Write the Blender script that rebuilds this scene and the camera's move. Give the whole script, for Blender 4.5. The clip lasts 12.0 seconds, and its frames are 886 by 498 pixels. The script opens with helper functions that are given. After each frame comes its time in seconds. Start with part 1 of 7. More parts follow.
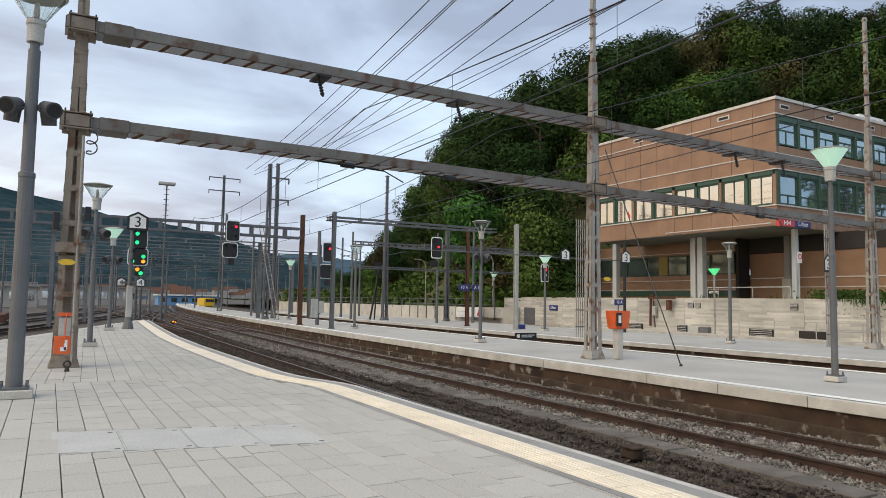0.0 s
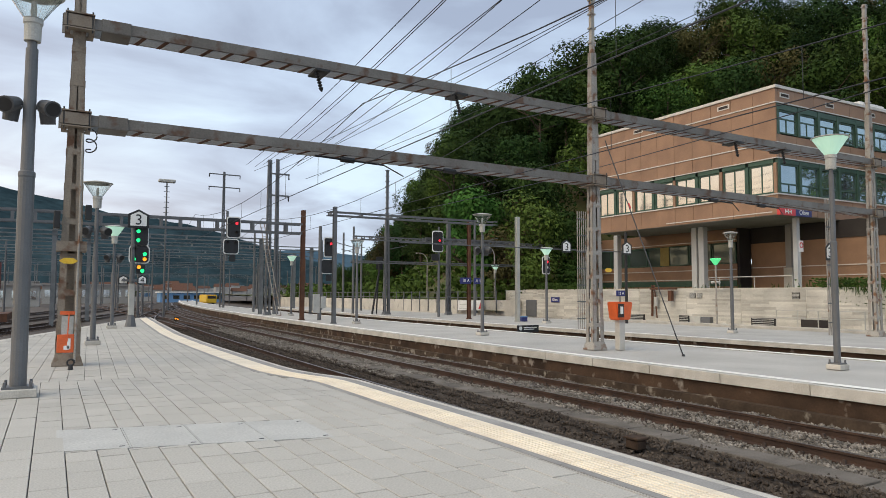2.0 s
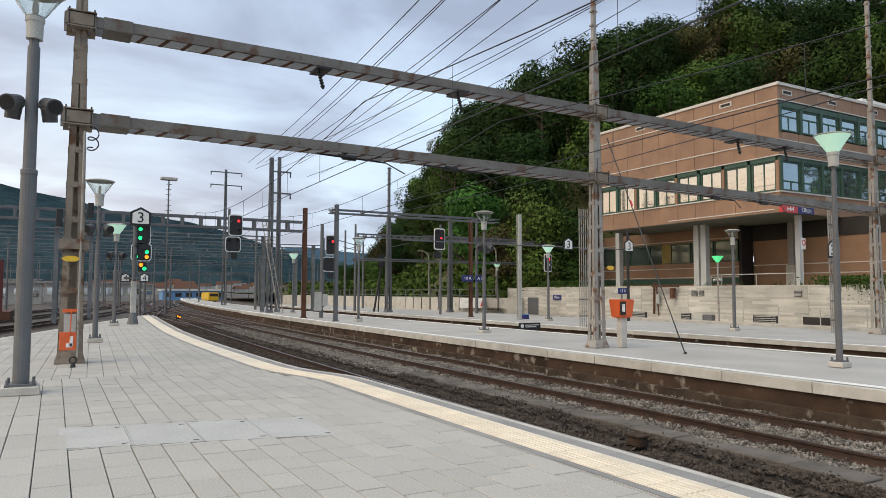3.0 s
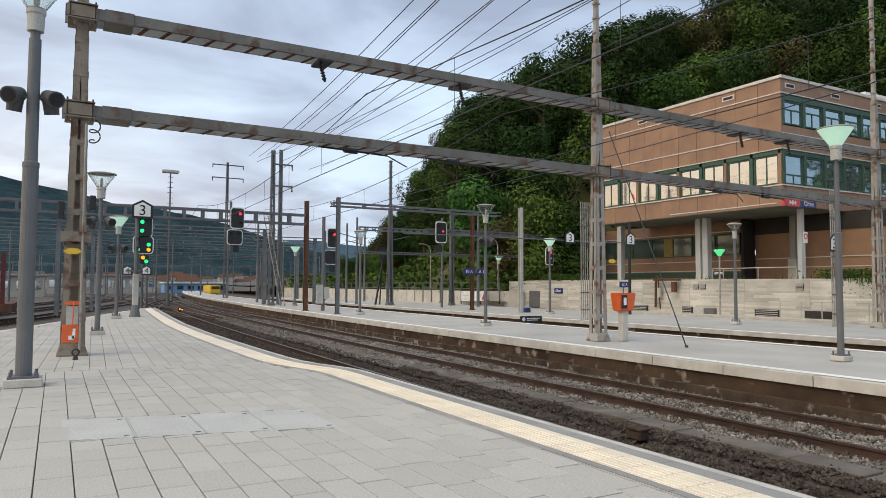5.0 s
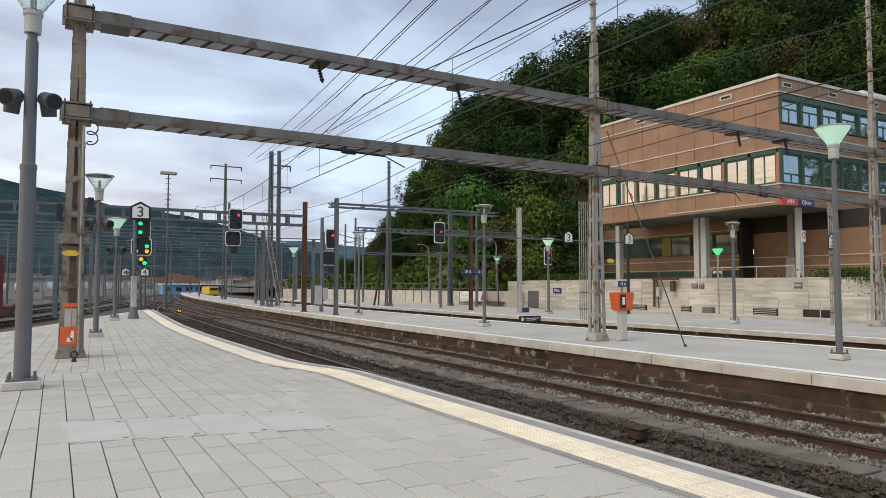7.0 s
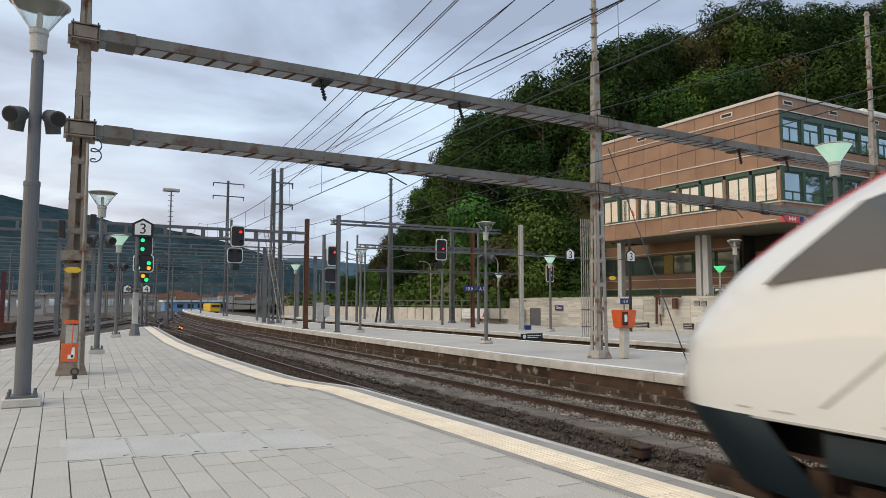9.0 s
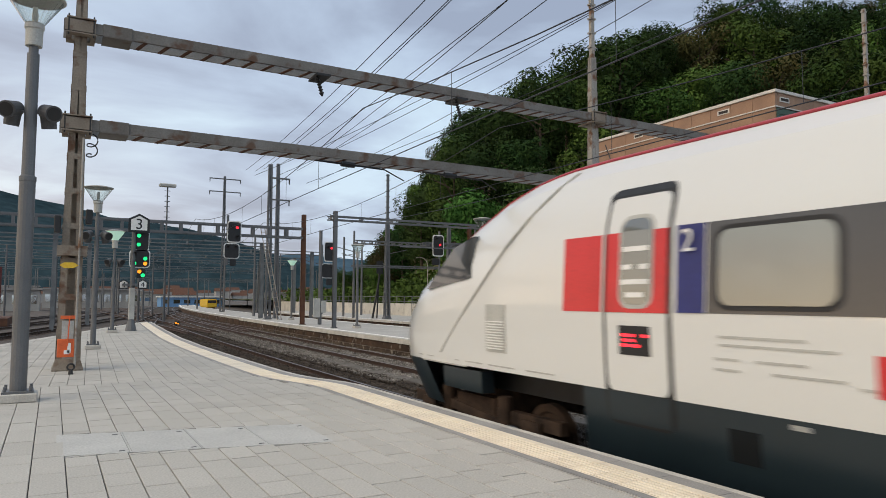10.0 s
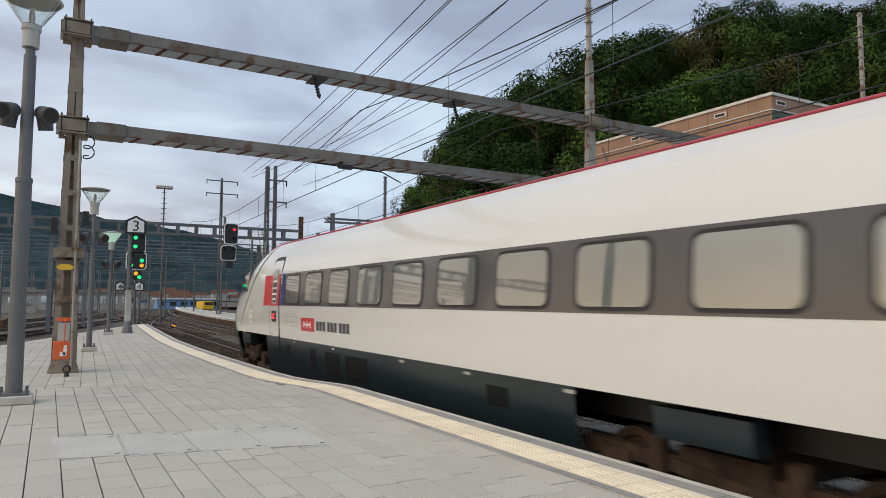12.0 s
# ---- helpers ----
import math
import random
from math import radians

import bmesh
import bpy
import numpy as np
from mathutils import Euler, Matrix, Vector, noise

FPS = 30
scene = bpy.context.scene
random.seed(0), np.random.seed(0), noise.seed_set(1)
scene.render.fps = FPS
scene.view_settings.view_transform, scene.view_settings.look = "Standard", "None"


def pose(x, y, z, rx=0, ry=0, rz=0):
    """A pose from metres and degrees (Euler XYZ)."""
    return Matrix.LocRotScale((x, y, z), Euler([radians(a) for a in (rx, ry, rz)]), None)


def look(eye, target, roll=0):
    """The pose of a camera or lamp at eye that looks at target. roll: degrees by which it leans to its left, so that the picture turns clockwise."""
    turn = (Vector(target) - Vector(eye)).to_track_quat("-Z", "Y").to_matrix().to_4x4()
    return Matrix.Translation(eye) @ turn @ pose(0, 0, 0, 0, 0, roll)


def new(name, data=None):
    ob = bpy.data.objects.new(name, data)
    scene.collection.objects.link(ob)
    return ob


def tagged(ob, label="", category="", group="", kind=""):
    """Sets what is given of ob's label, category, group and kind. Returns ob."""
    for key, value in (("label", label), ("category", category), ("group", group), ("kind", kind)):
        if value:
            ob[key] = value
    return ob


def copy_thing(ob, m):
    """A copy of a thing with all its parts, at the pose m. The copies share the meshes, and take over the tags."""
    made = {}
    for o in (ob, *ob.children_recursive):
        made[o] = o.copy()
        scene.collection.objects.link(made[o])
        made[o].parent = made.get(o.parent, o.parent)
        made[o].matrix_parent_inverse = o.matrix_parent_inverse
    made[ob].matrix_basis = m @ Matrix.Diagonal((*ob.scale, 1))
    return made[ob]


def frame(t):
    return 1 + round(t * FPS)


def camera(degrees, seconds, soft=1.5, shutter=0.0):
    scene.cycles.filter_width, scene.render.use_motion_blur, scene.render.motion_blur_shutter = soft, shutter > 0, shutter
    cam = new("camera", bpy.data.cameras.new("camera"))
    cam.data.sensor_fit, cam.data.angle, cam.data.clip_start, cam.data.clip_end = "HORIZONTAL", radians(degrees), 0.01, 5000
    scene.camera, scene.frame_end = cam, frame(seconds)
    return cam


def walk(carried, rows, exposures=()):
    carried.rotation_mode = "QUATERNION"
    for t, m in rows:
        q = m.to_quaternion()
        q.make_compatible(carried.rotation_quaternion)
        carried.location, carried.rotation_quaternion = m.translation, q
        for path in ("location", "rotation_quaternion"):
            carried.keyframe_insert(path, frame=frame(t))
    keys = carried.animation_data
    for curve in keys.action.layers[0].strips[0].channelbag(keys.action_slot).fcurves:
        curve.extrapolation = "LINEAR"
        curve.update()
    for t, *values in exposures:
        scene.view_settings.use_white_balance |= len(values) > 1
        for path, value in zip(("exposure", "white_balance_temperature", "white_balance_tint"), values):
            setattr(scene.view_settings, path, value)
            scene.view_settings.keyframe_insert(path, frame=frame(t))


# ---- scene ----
cam = camera(65.03, 12.0, soft=0.7, shutter=0.5)
EYE_AT = (0.0, 0.0, 1.45)
ROWS = [
    (0, 94.289, -0.943, -29.475), (0.5, 94.006, -0.642, -29.396), (1, 93.894, -0.311, -29.303),
    (1.5, 93.862, -0.269, -29.263), (2, 93.755, -0.171, -29.334), (2.5, 93.700, -0.080, -29.283),
    (3, 93.562, -0.152, -29.188), (5, 92.998, -0.250, -29.063), (5.5, 92.967, -0.125, -29.048),
    (6, 92.849, 0.015, -28.939), (6.5, 92.846, 0.032, -29.084), (7, 93.026, 0.013, -29.173),
    (9, 94.434, -0.054, -29.033), (9.5, 94.166, -0.154, -29.133), (10, 94.112, -0.156, -29.297),
    (10.5, 94.138, -0.094, -29.380), (11, 94.099, -0.274, -29.483), (11.5, 94.125, -0.283, -29.563),
    (12, 94.304, -0.216, -29.538)]
walk(cam, [(t, pose(*EYE_AT, a, b, c)) for t, a, b, c in ROWS], exposures=[(0, 0.20), (7, 0.20), (9, 0.13), (10, 0.0), (12, -0.02)])

# ---------------------------------------------------------------- world and sun
world = bpy.data.worlds.new("dusk_sky")
scene.world = world
world.use_nodes = True
wt = world.node_tree
wn, wl = wt.nodes, wt.links
wn.clear()
w_out = wn.new("ShaderNodeOutputWorld")
w_bg = wn.new("ShaderNodeBackground")
w_sky = wn.new("ShaderNodeTexSky")
w_sky.sky_type = "NISHITA"
w_sky.sun_disc = False
w_sky.sun_elevation = radians(7)
w_sky.sun_rotation = radians(-80)
w_sky.air_density, w_sky.dust_density, w_sky.ozone_density = 1.0, 1.5, 2.0
w_tc = wn.new("ShaderNodeTexCoord")
w_sep = wn.new("ShaderNodeSeparateXYZ")
wl.new(w_tc.outputs["Generated"], w_sep.inputs[0])


def wmath(op, a, b=None, clamp=False):
    n = wn.new("ShaderNodeMath")
    n.operation, n.use_clamp = op, clamp
    for i, v in enumerate((a, b)):
        if v is None:
            continue
        if isinstance(v, (int, float)):
            n.inputs[i].default_value = v
        else:
            wl.new(v, n.inputs[i])
    return n.outputs[0]


# cloud sheet: direction projected on a flat layer overhead
zc = wmath("MAXIMUM", w_sep.outputs[2], 0.0)
den = wmath("ADD", zc, 0.16)
w_comb = wn.new("ShaderNodeCombineXYZ")
wl.new(wmath("DIVIDE", w_sep.outputs[0], den), w_comb.inputs[0])
wl.new(wmath("DIVIDE", w_sep.outputs[1], den), w_comb.inputs[1])
w_n1 = wn.new("ShaderNodeTexNoise")
w_n1.inputs["Scale"].default_value, w_n1.inputs["Detail"].default_value = 1.15, 7
w_n1.inputs["Roughness"].default_value, w_n1.inputs["Distortion"].default_value = 0.52, 0.5
wl.new(w_comb.outputs[0], w_n1.inputs["Vector"])
w_n2 = wn.new("ShaderNodeTexNoise")
w_n2.inputs["Scale"].default_value, w_n2.inputs["Detail"].default_value = 0.5, 5
wl.new(w_comb.outputs[0], w_n2.inputs["Vector"])
w_ramp = wn.new("ShaderNodeValToRGB")
w_ramp.color_ramp.elements[0].position, w_ramp.color_ramp.elements[0].color = 0.42, (0.335, 0.395, 0.52, 1)
w_ramp.color_ramp.elements[1].position, w_ramp.color_ramp.elements[1].color = 0.59, (0.625, 0.775, 0.91, 1)
mid = w_ramp.color_ramp.elements.new(0.5)
mid.color = (0.475, 0.575, 0.73, 1)
wl.new(wmath("ADD", wmath("MULTIPLY", w_n1.outputs[0], 0.6), wmath("MULTIPLY", w_n2.outputs[0], 0.4)), w_ramp.inputs[0])
# warm evening glow low in the sky, strongest towards the sunset
dx = wmath("MULTIPLY", w_sep.outputs[0], -0.97)
dy = wmath("MULTIPLY", w_sep.outputs[1], 0.25)
toward = wmath("MULTIPLY", wmath("ADD", wmath("ADD", dx, dy), 0.75), 0.58, True)
low = wmath("POWER", wmath("SUBTRACT", 1.0, zc, True), 5.0)
glow = wmath("MULTIPLY", low, wmath("POWER", toward, 3.0), True)
w_mix = wn.new("ShaderNodeMixRGB")
w_mix.inputs[2].default_value = (1.95, 1.28, 0.64, 1)
wl.new(glow, w_mix.inputs[0])
wl.new(w_ramp.outputs[0], w_mix.inputs[1])
# the clear sky shows thinly through the cloud
w_sc = wn.new("ShaderNodeMixRGB")
w_sc.blend_type = "MULTIPLY"
w_sc.inputs[0].default_value = 1.0
w_sc.inputs[2].default_value = (0.12, 0.12, 0.12, 1)
wl.new(w_sky.outputs[0], w_sc.inputs[1])
w_add = wn.new("ShaderNodeMixRGB")
w_add.inputs[0].default_value = 0.88
wl.new(w_sc.outputs[0], w_add.inputs[1])
wl.new(w_mix.outputs[0], w_add.inputs[2])
wl.new(w_add.outputs[0], w_bg.inputs[0])
w_bg.inputs[1].default_value = 1.15
wl.new(w_bg.outputs[0], w_out.inputs[0])

sun = new("sun", bpy.data.lights.new("sun", "SUN"))
sun.data.energy, sun.data.angle, sun.data.color = 1.9, radians(50), (1.0, 0.84, 0.62)
sun.matrix_world = look((-60, -14, 70), (0, 0, 0))


# ---------------------------------------------------------------- materials
def mat(name, c1, c2=None, scale=3.0, rough=0.7, metal=0.0, bump=0.2, fine=40.0, vary=0.0, coat=0.0, grain=0.35, rust=None, rust_at=0.6, spec=None, tree=0.0):
    """Two-scale noise material: broad stains between c1 and c2, fine grain in colour and relief."""
    m = bpy.data.materials.new(name)
    m.use_nodes = True
    nt = m.node_tree
    n, l = nt.nodes, nt.links
    b = n["Principled BSDF"]
    tc = n.new("ShaderNodeTexCoord")
    big = n.new("ShaderNodeTexNoise")
    big.inputs["Scale"].default_value, big.inputs["Detail"].default_value = scale, 6
    small = n.new("ShaderNodeTexNoise")
    small.inputs["Scale"].default_value, small.inputs["Detail"].default_value = fine, 4
    for t in (big, small):
        l.new(tc.outputs["Object"], t.inputs["Vector"])
    mx = n.new("ShaderNodeMixRGB")
    c2 = c2 or tuple(v * 0.75 for v in c1)
    mx.inputs[1].default_value, mx.inputs[2].default_value = (*c1, 1), (*c2, 1)
    rp = n.new("ShaderNodeMapRange")
    rp.inputs[1].default_value, rp.inputs[2].default_value = 0.35, 0.68
    l.new(big.outputs[0], rp.inputs[0])
    l.new(rp.outputs[0], mx.inputs[0])
    out = mx.outputs[0]
    g = n.new("ShaderNodeMixRGB")
    g.blend_type = "OVERLAY"
    g.inputs[0].default_value = grain
    l.new(out, g.inputs[1])
    l.new(small.outputs[0], g.inputs[2])
    out = g.outputs[0]
    if rust:
        r2 = n.new("ShaderNodeTexNoise")
        r2.inputs["Scale"].default_value, r2.inputs["Detail"].default_value = scale * 2.3, 8
        l.new(tc.outputs["Object"], r2.inputs["Vector"])
        rr = n.new("ShaderNodeMapRange")
        rr.inputs[1].default_value, rr.inputs[2].default_value = rust_at - 0.06, rust_at + 0.06
        l.new(r2.outputs[0], rr.inputs[0])
        rm = n.new("ShaderNodeMixRGB")
        rm.inputs[2].default_value = (*rust, 1)
        l.new(rr.outputs[0], rm.inputs[0])
        l.new(out, rm.inputs[1])
        out = rm.outputs[0]
    if vary:
        oi = n.new("ShaderNodeObjectInfo")
        ge = n.new("ShaderNodeNewGeometry")
        ad = n.new("ShaderNodeMath")
        l.new(oi.outputs["Random"], ad.inputs[0])
        l.new(ge.outputs["Random Per Island"], ad.inputs[1])
        fr = n.new("ShaderNodeMath")
        fr.operation = "FRACT"
        l.new(ad.outputs[0], fr.inputs[0])
        vr = n.new("ShaderNodeMapRange")
        vr.inputs[3].default_value, vr.inputs[4].default_value = 1 - vary, 1 + vary
        l.new(fr.outputs[0], vr.inputs[0])
        hv = n.new("ShaderNodeHueSaturation")
        l.new(vr.outputs[0], hv.inputs["Value"])
        l.new(out, hv.inputs["Color"])
        out = hv.outputs[0]
    if tree:
        # whole crowns differ in lightness and hue; single leaves only a little
        oi = n.new("ShaderNodeObjectInfo")
        tv = n.new("ShaderNodeMapRange")
        tv.inputs[3].default_value, tv.inputs[4].default_value = 1 - tree, 1 + tree
        l.new(oi.outputs["Random"], tv.inputs[0])
        wn_ = n.new("ShaderNodeTexWhiteNoise")
        wn_.noise_dimensions = "1D"
        l.new(oi.outputs["Random"], wn_.inputs["W"])
        th = n.new("ShaderNodeMapRange")
        th.inputs[3].default_value, th.inputs[4].default_value = 0.488, 0.535
        l.new(wn_.outputs["Value"], th.inputs[0])
        tm = n.new("ShaderNodeHueSaturation")
        l.new(tv.outputs[0], tm.inputs["Value"])
        l.new(th.outputs[0], tm.inputs["Hue"])
        l.new(out, tm.inputs["Color"])
        out = tm.outputs[0]
    l.new(out, b.inputs["Base Color"])
    b.inputs["Specular IOR Level"].default_value = (0.5 if rough < 0.72 else 0.2) if spec is None else spec
    b.inputs["Metallic"].default_value = metal
    rg = n.new("ShaderNodeMapRange")
    sway = 0.1 if grain > 0.1 else 0.0
    rg.inputs[3].default_value, rg.inputs[4].default_value = max(rough - sway, 0.02), min(rough + sway, 1)
    l.new(small.outputs[0], rg.inputs[0])
    l.new(rg.outputs[0], b.inputs["Roughness"])
    b.inputs["Coat Weight"].default_value = coat
    b.inputs["Coat Roughness"].default_value = 0.05
    if bump:
        bp = n.new("ShaderNodeBump")
        bp.inputs["Strength"].default_value, bp.inputs["Distance"].default_value = bump, 0.01
        l.new(small.outputs[0], bp.inputs["Height"])
        l.new(bp.outputs[0], b.inputs["Normal"])
    return m


def glow_mat(name, colour, strength):
    m = bpy.data.materials.new(name)
    m.use_nodes = True
    b = m.node_tree.nodes["Principled BSDF"]
    b.inputs["Base Color"].default_value = (*colour, 1)
    b.inputs["Emission Color"].default_value = (*colour, 1)
    b.inputs["Emission Strength"].default_value = strength
    return m


def glass_mat(name, colour, rough=0.03, trans=1.0):
    m = bpy.data.materials.new(name)
    m.use_nodes = True
    b = m.node_tree.nodes["Principled BSDF"]
    b.inputs["Base Color"].default_value = (*colour, 1)
    b.inputs["Roughness"].default_value = rough
    b.inputs["Transmission Weight"].default_value = trans
    b.inputs["IOR"].default_value = 1.5
    return m


M_SLAB = mat("grey_concrete_slab", (0.465, 0.445, 0.405), (0.405, 0.385, 0.35), 0.9, 0.8, 0, 0.15, 60, vary=0.05)
M_SLAB_D = mat("dark_grey_slab", (0.33, 0.32, 0.305), (0.27, 0.26, 0.25), 1.5, 0.8, 0, 0.15, 60, vary=0.08)
M_JOINT = mat("joint_grit", (0.13, 0.125, 0.12), (0.2, 0.19, 0.18), 5, 0.95)
M_KERB = mat("pale_kerb_concrete", (0.56, 0.535, 0.49), (0.42, 0.40, 0.36), 2.0, 0.85, 0, 0.2, 50, vary=0.06)
M_TACTILE = mat("cream_tactile_strip", (0.80, 0.71, 0.56), (0.72, 0.63, 0.50), 2.5, 0.7, 0, 0.2, 50, vary=0.06)
M_ASPH = mat("worn_platform_asphalt", (0.47, 0.455, 0.425), (0.39, 0.375, 0.35), 0.5, 0.85, 0, 0.3, 70)
M_WHITE_LINE = mat("white_line_paint", (0.88, 0.86, 0.80), (0.76, 0.74, 0.69), 3, 0.7)
M_BALLAST = mat("stone_ballast", (0.085, 0.07, 0.058), (0.032, 0.025, 0.02), 9, 0.9, 0, 0.9, 24)
M_STONE = mat("ballast_stone", (0.26, 0.235, 0.205), (0.10, 0.088, 0.075), 4, 0.85, 0, 0.3, 30, vary=0.45)
M_STONE_D = mat("oily_ballast_stone", (0.088, 0.07, 0.055), (0.034, 0.026, 0.021), 4, 0.75, 0, 0.3, 30, vary=0.45)
M_DIRT = mat("yard_dirt", (0.13, 0.112, 0.098), (0.075, 0.063, 0.056), 0.4, 0.95, 0, 0.5, 8)
M_RAIL = mat("rusty_rail_steel", (0.085, 0.048, 0.032), (0.05, 0.03, 0.022), 3, 0.65, 0.3, 0.3, 40)
M_RAILTOP = mat("worn_rail_head", (0.20, 0.17, 0.155), (0.13, 0.10, 0.085), 3, 0.35, 0.8, 0.1, 40)
M_SLEEPER = mat("oily_timber_sleeper", (0.10, 0.075, 0.06), (0.06, 0.045, 0.04), 4, 0.85, 0, 0.4, 30, vary=0.2)
M_TROUGH = mat("cable_trough_concrete", (0.17, 0.15, 0.13), (0.10, 0.088, 0.075), 2, 0.9, 0, 0.4, 40, vary=0.15)
M_P2FACE = mat("brown_stained_platform_face", (0.085, 0.052, 0.033), (0.035, 0.023, 0.016), 1.2, 0.9, 0, 0.4, 30, rust=(0.26, 0.225, 0.19), rust_at=0.645)
M_FOOTING = mat("crusted_footing", (0.085, 0.06, 0.042), (0.04, 0.028, 0.02), 1.6, 0.95, 0, 0.6, 18, rust=(0.27, 0.235, 0.19), rust_at=0.63)
M_GREY_STEEL = mat("grey_painted_steel", (0.135, 0.14, 0.148), (0.11, 0.115, 0.12), 2, 0.5, 0.2, 0.05, 60)
M_GALV = mat("galvanised_steel", (0.19, 0.20, 0.205), (0.13, 0.14, 0.145), 2, 0.55, 0.3, 0.05, 60)
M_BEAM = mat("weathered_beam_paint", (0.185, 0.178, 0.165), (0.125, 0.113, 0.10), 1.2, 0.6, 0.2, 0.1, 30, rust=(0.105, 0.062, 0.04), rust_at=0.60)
M_BEAM_IN = mat("pale_beam_paint", (0.31, 0.30, 0.28), (0.24, 0.23, 0.215), 1.2, 0.6, 0.1, 0.1, 30)
M_LATT = mat("pale_lattice_steel", (0.36, 0.345, 0.315), (0.26, 0.24, 0.215), 1.5, 0.65, 0.1, 0.15, 30, rust=(0.17, 0.085, 0.045), rust_at=0.60)
M_LATT_R = mat("rust_streaked_lattice_steel", (0.27, 0.235, 0.19), (0.19, 0.155, 0.12), 1.5, 0.7, 0.1, 0.2, 30, rust=(0.115, 0.058, 0.032), rust_at=0.60)
M_BROWN_POLE = mat("brown_rusted_pole", (0.135, 0.065, 0.04), (0.085, 0.045, 0.032), 2, 0.75, 0.1, 0.2, 30)
M_DARK = mat("dark_fitting", (0.016, 0.017, 0.019), (0.010, 0.010, 0.011), 5, 0.5)
M_WIRE = mat("dark_wire", (0.055, 0.058, 0.065), (0.04, 0.04, 0.045), 5, 0.5, 0.5)
M_CONC = mat("board_marked_concrete", (0.56, 0.53, 0.47), (0.41, 0.385, 0.34), 0.7, 0.9, 0, 0.3, 25, rust=(0.25, 0.24, 0.225), rust_at=0.66)
M_BOARDS = mat("board_marked_face", (0.56, 0.54, 0.485), (0.40, 0.385, 0.345), 0.5, 0.9, 0, 0.3, 25, vary=0.2)
M_CLAD = mat("copper_brown_cladding", (0.315, 0.19, 0.118), (0.245, 0.145, 0.093), 0.8, 0.55, 0.15, 0.1, 30, vary=0.06)
M_TRIM = mat("pale_metal_trim", (0.62, 0.59, 0.54), (0.5, 0.48, 0.45), 2, 0.5, 0.2, 0.05)
M_GREEN = mat("green_window_frame", (0.045, 0.095, 0.066), (0.035, 0.075, 0.054), 3, 0.5, 0.1, 0.05)
M_SOFFIT = mat("grey_soffit", (0.33, 0.32, 0.31), (0.27, 0.26, 0.25), 0.6, 0.85)
M_COLUMN = mat("light_grey_column", (0.56, 0.57, 0.57), (0.46, 0.47, 0.47), 0.8, 0.7)
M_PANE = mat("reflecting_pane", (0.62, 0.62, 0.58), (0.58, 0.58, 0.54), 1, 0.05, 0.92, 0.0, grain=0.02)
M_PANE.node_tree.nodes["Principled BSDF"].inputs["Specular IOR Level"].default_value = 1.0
# short-side panes: the blue of the reflected sky is put into the glass colour
M_PANE_SIDE = mat("sky_reflection_tint_pane", (0.36, 0.44, 0.48), (0.30, 0.38, 0.42), 1, 0.05, 0.85, 0.0, grain=0.02)
# ground-floor panes: greenish glass, darkened in colour for the dim reflection under the overhang
M_PANE_LOW = mat("dim_reflection_green_pane", (0.10, 0.13, 0.125), (0.07, 0.095, 0.09), 0.7, 0.08, 0.35, 0.0, grain=0.02)
# near-black in place of shade inside rooms, slots and openings; also unlit lenses
M_INNER = mat("unlit_depth_dark", (0.05, 0.045, 0.042), (0.035, 0.03, 0.03), 0.5, 0.9)
M_ORANGE = mat("orange_enamel", (0.72, 0.13, 0.03), (0.60, 0.11, 0.03), 4, 0.45, 0, 0.05)
M_WHITE = mat("white_enamel", (0.80, 0.80, 0.78), (0.7, 0.7, 0.68), 4, 0.5)
M_BLUE = mat("dark_blue_enamel", (0.02, 0.028, 0.16), (0.02, 0.025, 0.13), 4, 0.4)
M_RED = mat("red_paint", (0.60, 0.025, 0.03), (0.52, 0.02, 0.025), 2, 0.35, 0, 0.02, coat=0.3)
M_YELLOW = mat("yellow_enamel", (0.75, 0.48, 0.03), (0.62, 0.4, 0.03), 4, 0.5)
M_BLIND = mat("faded_yellow_blind", (0.34, 0.27, 0.10), (0.27, 0.21, 0.08), 3, 0.8)
M_LGREY = mat("light_grey_cabinet", (0.45, 0.45, 0.42), (0.36, 0.36, 0.34), 2, 0.65)
M_LAMP_GLASS = glass_mat("clear_lamp_cone", (0.93, 0.97, 0.95), 0.08)
M_LAMP_ON = glow_mat("lamp_cone_lit", (0.50, 0.78, 0.62), 0.40)
M_LAMP_G = glow_mat("lamp_cone_green", (0.10, 0.75, 0.28), 0.6)
M_SIG_RED = glow_mat("signal_red", (1.0, 0.03, 0.05), 1.3)
M_SIG_GREEN = glow_mat("signal_green", (0.02, 0.9, 0.28), 1.1)
M_SIG_AMBER = glow_mat("signal_amber", (1.0, 0.33, 0.02), 1.3)
M_TRAIN = mat("cream_white_train_paint", (0.68, 0.685, 0.665), (0.665, 0.67, 0.65), 0.5, 0.3, 0, 0.0, 20, coat=1.0, grain=0.03)
M_TRAIN_ROOF = mat("white_train_roof", (0.66, 0.66, 0.66), (0.62, 0.62, 0.62), 0.6, 0.3, 0, 0.0, 20, coat=0.4, grain=0.05)
M_TRAIN_DARK = mat("dark_slate_skirt", (0.016, 0.027, 0.034), (0.012, 0.021, 0.027), 1, 0.3, 0, 0.0, 30, grain=0.05)
M_TRAIN_BAND = mat("anthracite_window_band", (0.062, 0.066, 0.074), (0.052, 0.056, 0.063), 1, 0.18, 0, 0.0, 30, coat=0.35, grain=0.05)
M_TRAIN_GLASS = mat("tinted_train_glass", (0.30, 0.32, 0.315), (0.27, 0.29, 0.285), 1, 0.04, 0.55, 0.0, grain=0.02)
M_CAB_GLASS = mat("dark_cab_glass", (0.05, 0.055, 0.06), (0.04, 0.045, 0.05), 1, 0.05, 0.1, 0.0, coat=1.0, grain=0.02)
